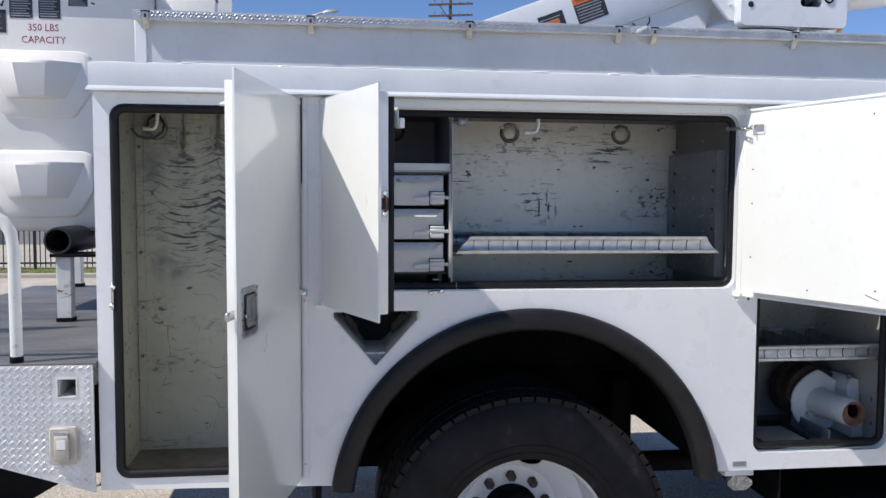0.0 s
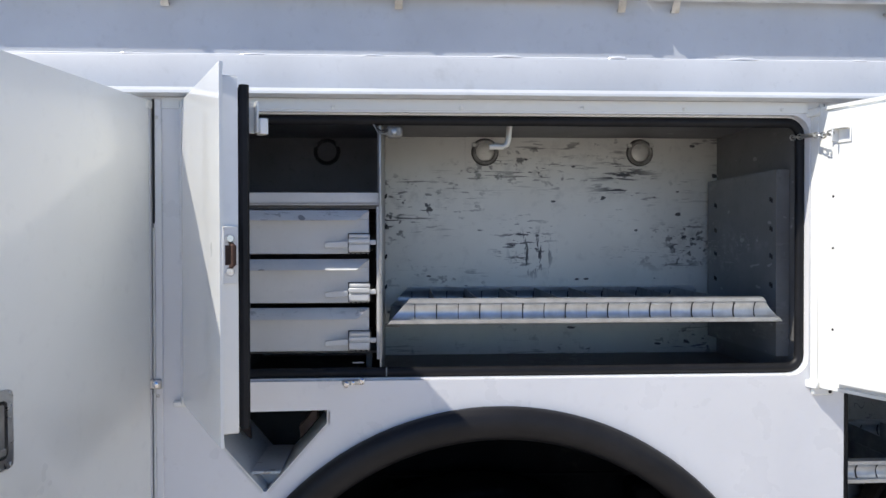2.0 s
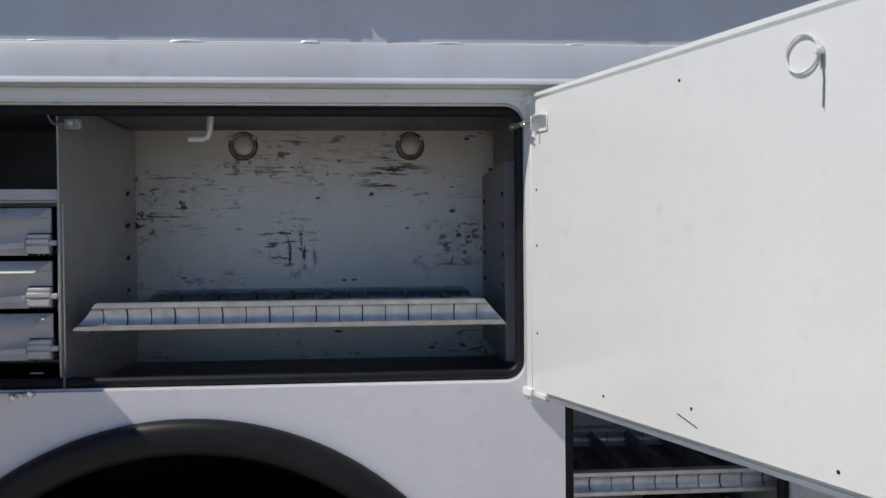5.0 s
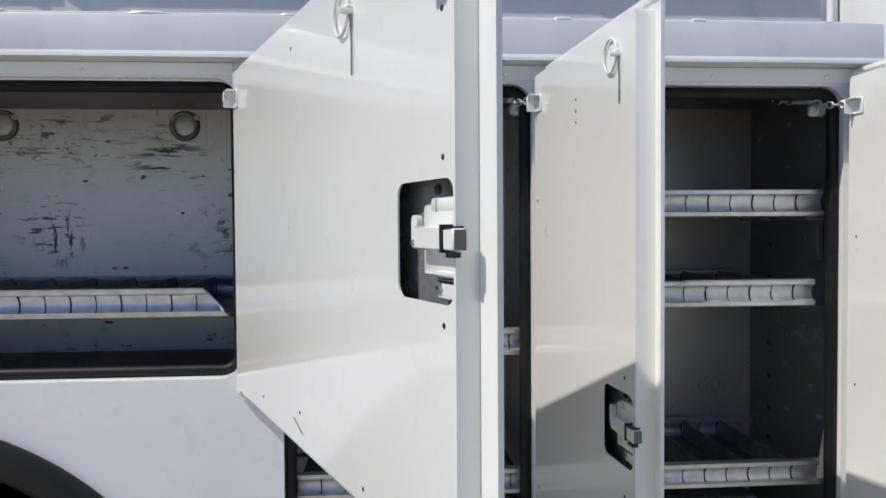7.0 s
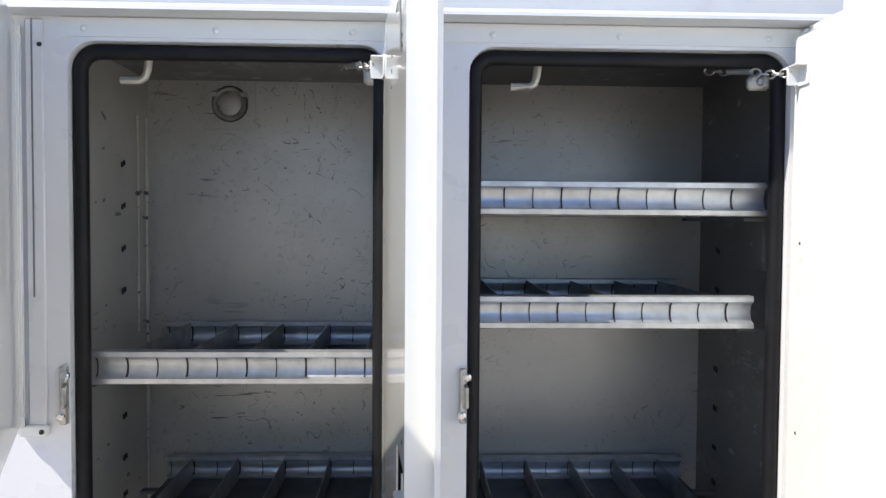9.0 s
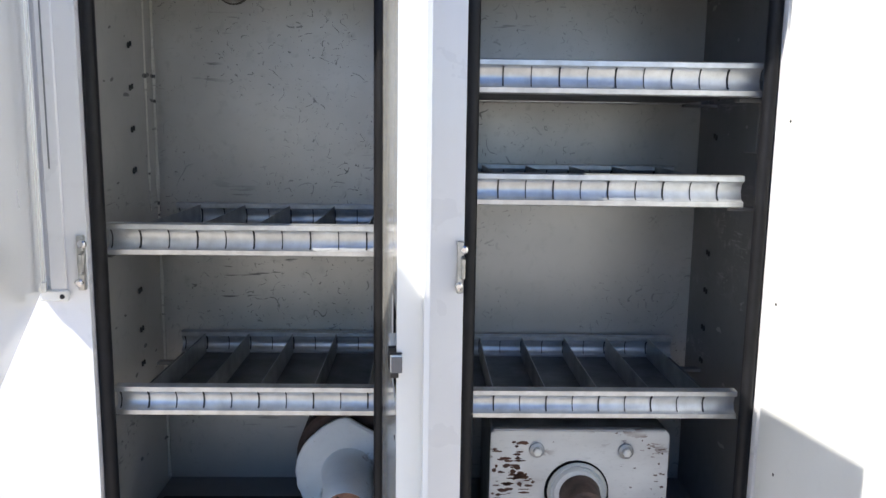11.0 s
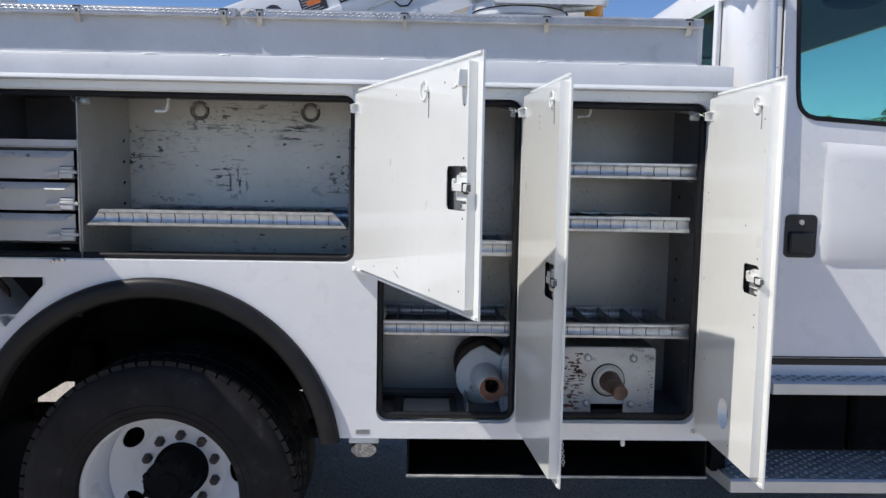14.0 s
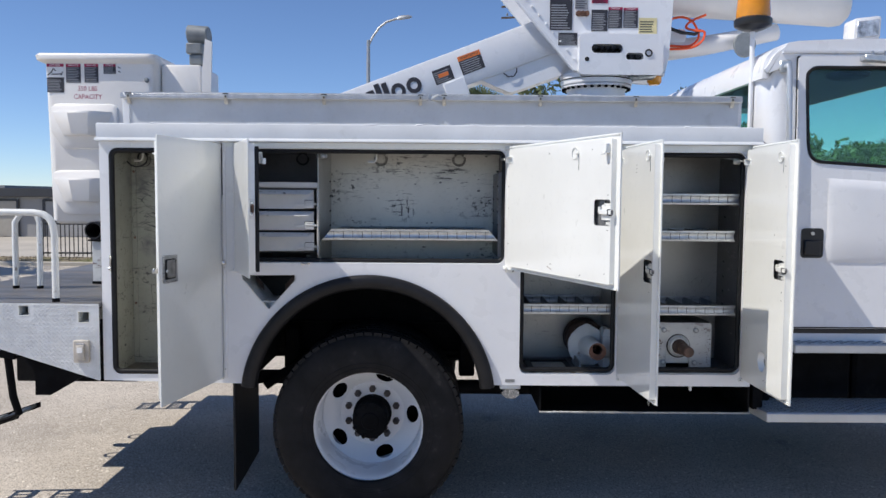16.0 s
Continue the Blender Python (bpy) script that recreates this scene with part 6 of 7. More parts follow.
levels = [(1.600, -0.760, -0.085, 1.03, 1.66, 0.04), (1.625, -0.800, -0.070, 1.00, 1.70, 0.05), (2.20, -0.812, -0.065, 0.99, 1.71, 0.06), (2.680, -0.825, -0.060, 0.99, 1.72, 0.06), (2.700, -0.868, -0.060, 0.955, 1.76, 0.06),
          (2.728, -0.874, -0.060, 0.95, 1.765, 0.06), (2.742, -0.864, -0.065, 0.96, 1.755, 0.06), (2.742, -0.80, -0.10, 1.02, 1.70, 0.05), (1.70, -0.77, -0.12, 1.05, 1.66, 0.05)]
prev = None
for z, x0, x1, y0, y1, r in levels:
    ring = [bk.verts.new((x, y, z)) for x, y in rrect(x0, x1, y0, y1, r, 4)]
    if prev:
        for k in range(len(ring)):
            bk.faces.new((prev[k], prev[(k + 1) % len(ring)], ring[(k + 1) % len(ring)], ring[k]))
    else:
        bk.faces.new(ring)
    prev = ring
bk.faces.new(prev)
shell = part("shell", bk, CREAM, bucket, smooth=50)


def step_pocket(z):
    """A moulded foothold: a proud pad with a rounded outline, and a chamfered step on it."""
    y = 0.992
    half = [(0.0, 0.055), (0.165, 0.055), (0.190, 0.051), (0.210, 0.041), (0.222, 0.026), (0.226, 0.008), (0.226, -0.118), (0.222, -0.132), (0.160, -0.222), (0.146, -0.236), (0.124, -0.243), (0.0, -0.243)]
    outline = [(-0.548 + a, z + b) for a, b in half] + [(-0.548 - a, z + b) for a, b in half[-2:0:-1]]
    pad = bmesh.new()
    rings = [[pad.verts.new((-0.548 + (px + 0.548) * k, yy, z - 0.094 + (pz - z + 0.094) * k)) for px, pz in outline] for yy, k in ((y + 0.004, 1.02), (y - 0.010, 1.005), (y - 0.016, 0.975))]
    for p, q in zip(rings, rings[1:]):
        for k in range(len(p)):
            pad.faces.new((p[k], p[(k + 1) % len(p)], q[(k + 1) % len(p)], q[k]))
    pad.faces.new(rings[-1])
    pad = part("step_pad", pad, CREAM, shell, "raised moulded pad", smooth=60)
    bm = bmesh.new()
    secs = []
    for dz, yb, yf, wb, wf in ((0.003, -0.010, -0.080, 0.205, 0.076), (-0.012, -0.010, -0.088, 0.205, 0.074), (-0.085, -0.010, -0.078, 0.172, 0.066), (-0.148, -0.010, -0.064, 0.138, 0.058), (-0.158, -0.010, -0.054, 0.132, 0.054)):
        secs.append([bm.verts.new((-0.560 + a, y + b, z + dz)) for a, b in ((-wb, yb), (wb, yb), (wb * 0.93, yb - 0.012), (wf * 1.08, yf + 0.008), (wf * 0.92, yf), (-wf * 0.92, yf), (-wf * 1.08, yf + 0.008), (-wb * 0.93, yb - 0.012))])
    bm.faces.new(secs[0])
    for p, q in zip(secs, secs[1:]):
        for k in range(8):
            bm.faces.new((p[k], p[(k + 1) % 8], q[(k + 1) % 8], q[k]))
    bm.faces.new(secs[-1])
    part("step_pocket", bm, CREAM, pad, "moulded foothold", smooth=32)


step_pocket(2.354)
step_pocket(1.908)


def decal(parent, x0, x1, z0, z1, y, head, body_m, head_h=0.2, words="", rows=5, f=None):
    """A printed label, its heading and its unreadable lines as bars."""
    g = f or (lambda a, c, b: (a, c, b))
    lab = part("warning_label", B(x0, x1, y - 0.0015, y, z0, z1, f=g), body_m, parent, "printed warning label")
    hz = z1 - head_h * (z1 - z0)
    part("label_heading", B(x0, x1, y - 0.0025, y - 0.0015, hz, z1, f=g), head, lab)
    if words:
        wording(words, min((z1 - hz) * 0.85, (x1 - x0) / (0.80 * len(words))), WHITE_INK if head is not ORANGE_INK else INK, lab, lambda a, b: g((x0 + x1) / 2 + a, y - 0.003, (hz + z1) / 2 + b))
    rw = random.Random(int(1000 * (x0 + z0 + 5)))
    pitch = (hz - z0) / (rows + 0.6)
    bm = bmesh.new()
    for k in range(rows):
        zc = hz - pitch * (k + 0.75)
        box(bm, x0 + 0.06 * (x1 - x0), x1 - rw.uniform(0.06, 0.3) * (x1 - x0), y - 0.0025, y - 0.0015, zc - pitch * 0.20, zc + pitch * 0.20, f=g)
    tagged(part("label_text", bm, INK_GREY if body_m is INK else INK, lab), kind="stuff")
    return lab


YB = 0.9895
for x0, x1, z0, z1, hh in ((-0.667, -0.570, 2.552, 2.676, 0.16), (-0.544, -0.451, 2.553, 2.677, 0.15), (-0.416, -0.334, 2.611, 2.676, 0.24)):
    decal(shell, x0, x1, z0, z1, YB, RED, INK, hh, "DANGER", 9)
decal(shell, -0.796, -0.683, 2.485, 2.585, YB, INK, INK, 0.1, "", 8)
pic = part("picture_label", B(-0.796, -0.683, YB - 0.0015, YB, 2.587, 2.676), WHITE_INK, shell, "label with a pictogram under a red heading")
part("label_heading", B(-0.796, -0.683, YB - 0.0025, YB - 0.0015, 2.656, 2.676), RED, pic)
wording("DANGER", 0.018, WHITE_INK, pic, lambda a, b: (-0.74 + a, YB - 0.003, 2.666 + b))
for bx0, bz0, bx1, bz1 in ((-0.79, 2.60, -0.76, 2.625), (-0.765, 2.622, -0.75, 2.645), (-0.75, 2.640, -0.735, 2.628), (-0.765, 2.606, -0.695, 2.608), (-0.70, 2.60, -0.69, 2.625)):
    part("pictogram_stroke", tube(bmesh.new(), [(bx0, YB - 0.002, bz0), (bx1, YB - 0.002, bz1)], 0.0035, 6), INK, pic)
small = part("picture_label", B(-0.325, -0.293, YB - 0.0015, YB, 2.612, 2.676), WHITE_INK, shell)
for bz in (2.628, 2.655):
    part("pictogram_stroke", tube(bmesh.new(), [(-0.318, YB - 0.002, bz), (-0.302, YB - 0.002, bz - 0.006)], 0.0035, 6), INK, small)
wording("350 LBS", 0.044, RED, shell, lambda a, b: (-0.526 + 0.92 * a, YB - 0.0003, 2.511 + b))
wording("CAPACITY", 0.044, RED, shell, lambda a, b: (-0.526 + 0.92 * a, YB - 0.0003, 2.457 + b))
part("drain_plug", lathe(bmesh.new(), [(0.016, 0.985), (0.014, 0.975), (0.006, 0.972)], -0.125, 2.57, seg=14), GREY, shell)
bm = B(-0.058, 0.215, 1.06, 1.50, 2.30, 2.690, bevel=0.02, seg=2)
part("mounting_bracket", bm, CREAM, bucket, "white cover beside the bucket")
bm = prism(bmesh.new(), [(0.225, 2.40), (0.285, 2.40), (0.297, 2.840), (0.252, 2.860), (0.225, 2.60)], 1.04, 1.06, "y")
part("bracket_plate", bm, CREAM, bucket)
bm = lathe(bmesh.new(), [(0.062, 1.0), (0.068, 1.008), (0.068, 1.145), (0.060, 1.155)], 0.0, 0.0, seg=28, f=lambda x, y, z: (0.92 * (y - 1.0) + 0.110, 1.14 + x, 2.908 + z * 0.92 - 0.06 * (y - 1.0)))
part("winch_motor", bm, GREY, bucket, "grey cylindrical winch motor")
bm = B(0.110, 0.215, 1.07, 1.20, 2.765, 2.838, bevel=0.008)
box(bm, 0.130, 0.215, 1.08, 1.19, 2.692, 2.762, bevel=0.008)
part("control_box", bm, GREY, bucket)
bm = lathe(bmesh.new(), [(0.060, 1.66), (0.062, 0.895), (0.058, 0.882), (0.050, 0.882), (0.045, 0.905), (0.043, 1.50)], -0.464, 1.560, seg=28)
part("rest_roll", bm, BLACK_SATIN, truck, "hollow black rubber roll under the bucket")
part("bucket_rest", B(-0.49, 0.20, 0.86, 1.06, 1.490, 1.502), BLACK, truck)

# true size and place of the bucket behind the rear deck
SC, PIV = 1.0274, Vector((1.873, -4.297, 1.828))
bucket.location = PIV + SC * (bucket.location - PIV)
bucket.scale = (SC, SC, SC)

# ---- aerial boom and turret ----
lift = thing("aerial_boom", (2.98, 1.45, 1.12), "white folding boom on a turntable behind the storage body", "aerial boom")
ped = lathe(bmesh.new(), [(0.30, 1.12), (0.30, 1.16), (0.215, 1.20), (0.21, 2.575), (0.225, 2.592)], 2.99, 0, axis="z", cy=1.45, seg=48)
part("pedestal", ped, WHITE, lift)
bear = lathe(bmesh.new(), [(0.225, 2.594), (0.246, 2.596), (0.252, 2.600), (0.252, 2.608), (0.24, 2.612)], 2.99, 0, axis="z", cy=1.45, seg=56)
bear = part("slewing_ring", bear, WHITE, lift, "white slewing ring with a row of dark bolts")
for k in range(30):
    a = 2 * math.pi * k / 30
    part("ring_bolt", lathe(bmesh.new(), [(0.013, 2.604), (0.013, 2.584), (0.008, 2.581)], 2.99 + 0.236 * math.cos(a), 0, axis="z", cy=1.45 + 0.236 * math.sin(a), seg=6), BLACK, bear)
part("ring_gasket", lathe(bmesh.new(), [(0.262, 2.650), (0.267, 2.653), (0.262, 2.656)], 2.99, 0, axis="z", cy=1.45, seg=48), BLACK, lift)
part("turntable", lathe(bmesh.new(), [(0.238, 2.612), (0.256, 2.622), (0.260, 2.659), (0.260, 2.671), (0.262, 2.69), (0.23, 2.72)], 2.99, 0, axis="z", cy=1.45, seg=48), WHITE, lift)
bm = bmesh.new()
prism(bm, [(2.16, 3.45), (2.79, 2.695), (3.43, 2.66), (3.46, 2.80), (3.50, 3.45)], 1.24, 1.27, "y")
prism(bm, [(2.16, 3.45), (2.79, 2.695), (3.43, 2.66), (3.46, 2.80), (3.50, 3.45)], 1.63, 1.66, "y")
bmesh.ops.bevel(bm, geom=bm.edges[:], offset=0.004, segments=1, affect="EDGES")
tur = part("turret_plate", bm, WHITE, lift, "white welded turret side plates")
bm = tube(bmesh.new(), [(2.16, 1.245, 3.44), (2.79, 1.245, 2.70)], 0.012, 8)
part("plate_flange", bm, WHITE, tur)
for k in range(12):
    t = k / 11
    x, z = 2.22 + 0.55 * t, 3.42 - 0.66 * t
    part("rivet", lathe(bmesh.new(), [(0.009, 1.24), (0.008, 1.232), (0.004, 1.23)], x + 0.02, z + 0.02, seg=8), WHITE, tur)
bm = panel(bmesh.new(), rrect(2.815, 3.40, 2.66, 2.942, 0.03), [rrect(2.90, 3.117, 2.809, 2.871, 0.029), rrect(3.140, 3.263, 2.764, 2.812, 0.023)], 1.17, 1.24)
box_c = part("valve_cover", bm, WHITE, lift, "white control panel with two slots of valve levers")
part("cover_inside", B(2.83, 3.39, 1.236, 1.239, 2.68, 2.93), DARK_GAP, box_c)
for k in range(5):
    part("valve_lever", tube(bmesh.new(), [(2.925 + 0.042 * k, 1.23, 2.842), (2.925 + 0.042 * k, 1.175, 2.846), (2.929 + 0.042 * k, 1.163, 2.850)], 0.012, 8), BLACK_SATIN, box_c)
for k in range(2):
    part("valve_lever", tube(bmesh.new(), [(3.18 + 0.045 * k, 1.23, 2.788), (3.18 + 0.045 * k, 1.175, 2.79)], 0.013, 8), BLACK_SATIN, box_c)
part("gauge", torus(bmesh.new(), (3.298, 1.168, 2.811), 0.022, 0.005, (1, 0, 0), (0, 0, 1)), BLACK, box_c)
part("port", lathe(bmesh.new(), [(0.016, 1.17), (0.012, 1.166)], 2.868, 2.767, seg=12), DARK_GAP, box_c)
bm = tube(bmesh.new(), [(3.17, 1.25, 2.70), (3.20, 1.20, 2.64), (3.33, 1.20, 2.65), (3.40, 1.22, 2.68)], 0.02, 8)
part("drain_fitting", bm, ZINC, lift)
bm = lathe(bmesh.new(), [(0.035, 2.60), (0.05, 2.62), (0.05, 2.66)], 3.36, 0, axis="z", cy=1.24, seg=16)
part("amber_marker", bm, AMBER, lift, "small amber lamp under the turret")
YT = 1.238
for x0, x1, z0, z1, h, bmat in ((2.614, 2.771, 2.977, 3.19, INK, INK), (2.79, 2.88, 3.121, 3.21, INK_GREY, INK_GREY), (2.907, 3.020, 2.971, 3.12, INK, INK), (2.907, 3.020, 3.165, 3.20, RED, RED), (3.025, 3.124, 2.993, 3.139, RED, INK), (3.132, 3.233, 2.997, 3.136, RED, INK), (2.676, 2.81, 2.873, 2.959, INK, INK), (3.24, 3.368, 2.955, 3.066, YELLOW_INK, YELLOW_INK)):
    decal(tur, x0, x1, z0, z1, YT, h, bmat, 0.13, "DANGER" if h is RED and bmat is INK else "", 10 if bmat is INK else 5)
for k in range(3):
    part("red_cap", lathe(bmesh.new(), [(0.020, 1.238), (0.018, 1.215)], 2.815 + 0.028 * k, 3.092, seg=12), RUST, tur)

# the lower boom leans down to the rear
ang = math.atan2(3.037 - 2.534, 2.431 - 1.102)
ca, sa = math.cos(ang), math.sin(ang)


def on_boom(u, y, v):
    """Along the lower boom's top edge, from the turret end down to the rear."""
    return (2.60 - u * ca + v * sa, y, 3.10 - u * sa - v * ca)


bm = B(-0.25, 2.9, 1.35, 1.58, 0.0, 0.268, bevel=0.012, f=on_boom, seg=2)
lower = part("lower_boom", bm, WHITE, lift, "white steel lower boom, sloping down to the rear")
bm = prism(bmesh.new(), [(2.07, 2.675), (2.20, 2.70), (2.62, 2.86), (2.75, 2.82), (2.72, 2.685), (2.36, 2.558), (2.31, 2.575)], 1.37, 1.56, "y")
part("lift_cylinder_cover", bm, WHITE, lower)
part("cable_loop", tube(bmesh.new(), [on_boom(0.42, 1.36, 0.275), on_boom(0.40, 1.355, 0.31), on_boom(0.36, 1.355, 0.32), on_boom(0.33, 1.355, 0.30), on_boom(0.32, 1.36, 0.275)], 0.004, 6), BLACK, lower)
bm = B(0.70, 0.86, 1.33, 1.36, 0.20, 0.33, bevel=0.004, f=on_boom)
part("boom_clamp", bm, WHITE, lower)
g = lambda a, c, b: on_boom(-a, c, -b)
decal(lower, -0.700, -0.530, -0.190, -0.055, 1.3495, ORANGE_INK, INK, 0.25, "WARNING", 6, f=g)
lab = decal(lower, -0.905, -0.765, -0.190, -0.085, 1.3495, INK, INK, 0.12, "", 6, f=g)
part("label_band", B(-0.870, -0.795, 1.3462, 1.3468, -0.150, -0.122, f=g), ORANGE_INK, lab)
# maker's mark as plain dark shapes
bm = bmesh.new()
x = -1.46
for w, hgt, kind in ((0.115, 0.13, "a"), (0.040, 0.16, "bar"), (0.040, 0.15, "bar"), (0.105, 0.115, "o"), (0.110, 0.115, "o")):
    if kind == "o":
        ring = [[(x + w / 2 + k * w * math.cos(t), 0.5 * hgt + k * hgt * math.sin(t)) for t in np.linspace(0, 2 * math.pi, 20, endpoint=False)] for k in (0.5, 0.24)]
        panel(bm, ring[0], [ring[1]], 1.346, 1.349, lambda a, c, b: on_boom(-a, c, 0.190 - b))
    elif kind == "a":
        prism(bm, [(x, 0), (x + 0.06, hgt), (x + w, hgt), (x + w, 0), (x + w - 0.035, 0), (x + w - 0.035, 0.03), (x + 0.035, 0.0)], 1.346, 1.349, "y", f=lambda a, c, b: on_boom(-a, c, 0.190 - b))
    else:
        box(bm, x, x + w, 1.346, 1.349, 0.0, hgt, f=lambda a, c, b: on_boom(-a, c, 0.190 - b))
    x += w + 0.012
part("maker_mark", bm, INK, lower, "dark printed mark on the boom")
ub = lathe(bmesh.new(), [(0.10, 3.30), (0.155, 3.34), (0.160, 4.70), (0.150, 4.76), (0.11, 4.80)], 0, 0, seg=28, f=lambda x, y, z: (y, 1.45 + x * 0.9, 3.30 - 0.055 * (y - 3.3) + z))
up = part("upper_boom", ub, CREAM, lift, "round white fibreglass upper boom")
bm = tube(bmesh.new(), [(3.40, 1.40, 2.86), (3.75, 1.42, 2.91), (4.30, 1.45, 3.02)], [0.075, 0.07, 0.06], 16)
part("stowed_tube", bm, CREAM, lift)
part("bracket", B(3.46, 3.62, 1.35, 1.50, 2.86, 3.02, bevel=0.02), WHITE, lift)
def bent(pts, n=6):
    """A smooth line through the points."""
    pts = [Vector(p) for p in pts]
    out = []
    for i in range(len(pts) - 1):
        p0, p1, p2, p3 = pts[max(i - 1, 0)], pts[i], pts[i + 1], pts[min(i + 2, len(pts) - 1)]
        for k in range(n):
            t = k / n
            out.append(0.5 * (2 * p1 + (p2 - p0) * t + (2 * p0 - 5 * p1 + 4 * p2 - p3) * t * t + (3 * p1 - p0 - 3 * p2 + p3) * t ** 3))
    return out + [pts[-1]]


for pts in ([(3.40, 1.36, 3.04), (3.484, 1.33, 3.077), (3.573, 1.32, 3.092), (3.643, 1.31, 3.058), (3.688, 1.31, 2.975), (3.675, 1.31, 2.925), (3.62, 1.32, 2.889), (3.482, 1.33, 2.894), (3.40, 1.35, 2.91)],
            [(3.744, 1.33, 3.113), (3.636, 1.325, 3.065), (3.60, 1.32, 3.02), (3.66, 1.30, 2.995), (3.721, 1.29, 2.984), (3.709, 1.29, 2.923), (3.635, 1.30, 2.875), (3.476, 1.32, 2.867), (3.38, 1.34, 2.88)]):
    part("hose", tube(bmesh.new(), bent(pts), 0.0085, 8), ORANGE, lift, "orange hydraulic hose")
part("hose", tube(bmesh.new(), [(3.46, 1.31, 3.02), (3.56, 1.30, 2.98), (3.66, 1.30, 2.97), (3.70, 1.31, 3.00)], 0.012, 8), BLACK_SATIN, lift)
bm = lathe(bmesh.new(), [(0.085, 0.0), (0.09, 0.015), (0.05, 0.05), (0.004, 0.06)], 0, 0, seg=24, f=lambda x, y, z: (4.02 + x * 0.9, 1.30 + y, 2.90 + z))
part("hose_drum", bm, GREY, lift)

# ---- beacon on its pole ----
bea = thing("warning_beacon", (3.632, 0.20, 2.187), "amber beacon on a white pole at the body's front", "beacon")
part("pole", tube(bmesh.new(), [(3.580, 0.20, 2.187), (3.634, 0.20, 2.20), (3.632, 0.20, 2.76)], 0.014, 12), WHITE, bea)
part("base", lathe(bmesh.new(), [(0.03, 2.755), (0.06, 2.765), (0.100, 2.785), (0.104, 2.80), (0.104, 2.822), (0.092, 2.83)], 3.632, 0, axis="z", cy=0.20, seg=32), BLACK_SATIN, bea, "black plastic base")
part("lens", lathe(bmesh.new(), [(0.092, 2.83), (0.094, 2.85), (0.088, 2.93), (0.080, 2.99), (0.06, 3.01), (0.004, 3.015)], 3.632, 0, axis="z", cy=0.20, seg=32), AMBER, bea, "ribbed amber lens")

# ---- cab ----
CY0, CY1, CX0, CX1 = 0.034, 2.350, 3.650, 6.10
CR = 0.105                    # radius of the cab's upright rear corner
side_o = [(CX0 + CR, 0.95), (CX0 + CR, 2.625), (3.80, 2.630), (4.72, 2.630), (4.90, 1.98), (6.20, 1.85), (6.20, 0.95)]
win = [(3.892, 2.071), (3.886, 2.12), (3.868, 2.460), (3.871, 2.490), (3.882, 2.505), (3.900, 2.520), (3.925, 2.526), (4.60, 2.526), (4.64, 2.512), (4.76, 2.08), (4.76, 1.966), (4.30, 1.986), (3.960, 2.008), (3.932, 2.016), (3.909, 2.034), (3.897, 2.054)]
for name, y0, y1 in (("cab_side", CY0, CY0 + 0.03), ("far_cab_side", CY1 - 0.03, CY1)):
    part(name, panel(bmesh.new(), side_o, [win], y0, y1), WHITE, truck, "white painted cab side" if y0 < 1 else "")
door_o = [(3.832, 1.085), (3.826, 2.20), (3.820, 2.576), (3.845, 2.598), (4.66, 2.598), (4.82, 2.05), (4.83, 1.80), (4.82, 1.085)]
cdo = part("cab_door", panel(bmesh.new(), door_o, [win], CY0 - 0.020, CY0 - 0.004), WHITE, truck, "white cab door with a tinted window")
rub = bmesh.new()
tube(rub, [(a, CY0 - 0.018, b) for a, b in win], 0.010, 8, closed=True)
part("window_seal", rub, RUBBER, cdo)
corner = [(CX0 + CR - CR * math.sin(w), CY0 + CR - CR * math.cos(w)) for w in np.linspace(0, math.pi / 2, 13)]
corner += [(CX0 + CR - (CR - 0.03) * math.sin(w), CY0 + CR - (CR - 0.03) * math.cos(w)) for w in np.linspace(math.pi / 2, 0, 13)]
part("cab_corner", prism(bmesh.new(), corner, 0.95, 2.60, "z"), WHITE, truck, "rounded white rear corner of the cab", smooth=50)
part("window_pane", panel(bmesh.new(), win, [], CY0 + 0.004, CY0 + 0.008), TINTED, cdo, "teal tinted side window").visible_shadow = False
part("far_window_pane", panel(bmesh.new(), win, [], CY1 - 0.012, CY1 - 0.008), TINTED, truck, "teal tinted far window").visible_shadow = False
part("door_gap", panel(bmesh.new(), [(a + (0.004 if a > 4.4 else -0.006), b + (0.006 if b > 2 else -0.010)) for a, b in door_o], [[(a, b) for a, b in win]], CY0 - 0.0045, CY0 - 0.001), DARK_GAP, cdo)
# pressed crease below the window
def pressing(x, y, z):
    """The pressed field fades out towards the door's rear edge, and its top edge falls to the front."""
    k = min(1.0, max(0.0, (x - 3.975) / 0.07))
    return (x + (0.030 if x < 4.0 and 1.5 < z < 1.9 else 0.0), CY0 - 0.0195 + (y - CY0 + 0.0195) * k, z - 0.05 * (x - 3.985) * max(0, (z - 1.5) / 0.4))


bm = bmesh.new()
field = [(CY0 - 0.0205, 1.920), (CY0 - 0.036, 1.888), (CY0 - 0.0375, 1.86), (CY0 - 0.034, 1.60), (CY0 - 0.031, 1.475), (CY0 - 0.0205, 1.448)]
stations = [[bm.verts.new(pressing(x, y, z)) for y, z in field] for x in (3.975, 3.99, 4.01, 4.045, 4.20, 4.50, 4.80)]
for a, b in zip(stations, stations[1:]):
    for k in range(len(field)):
        q = (k + 1) % len(field)
        bm.faces.new((a[k], a[q], b[q], b[k]))
bm.faces.new(stations[-1])
bm.faces.new(stations[0][::-1])
part("door_pressing", bm, WHITE, cdo)
hb = part("handle_cup", panel(bmesh.new(), rrect(3.866, 3.990, 1.474, 1.640, 0.02), [], CY0 - 0.026, CY0 - 0.019), BLACK_SATIN, cdo, "black recessed door handle")
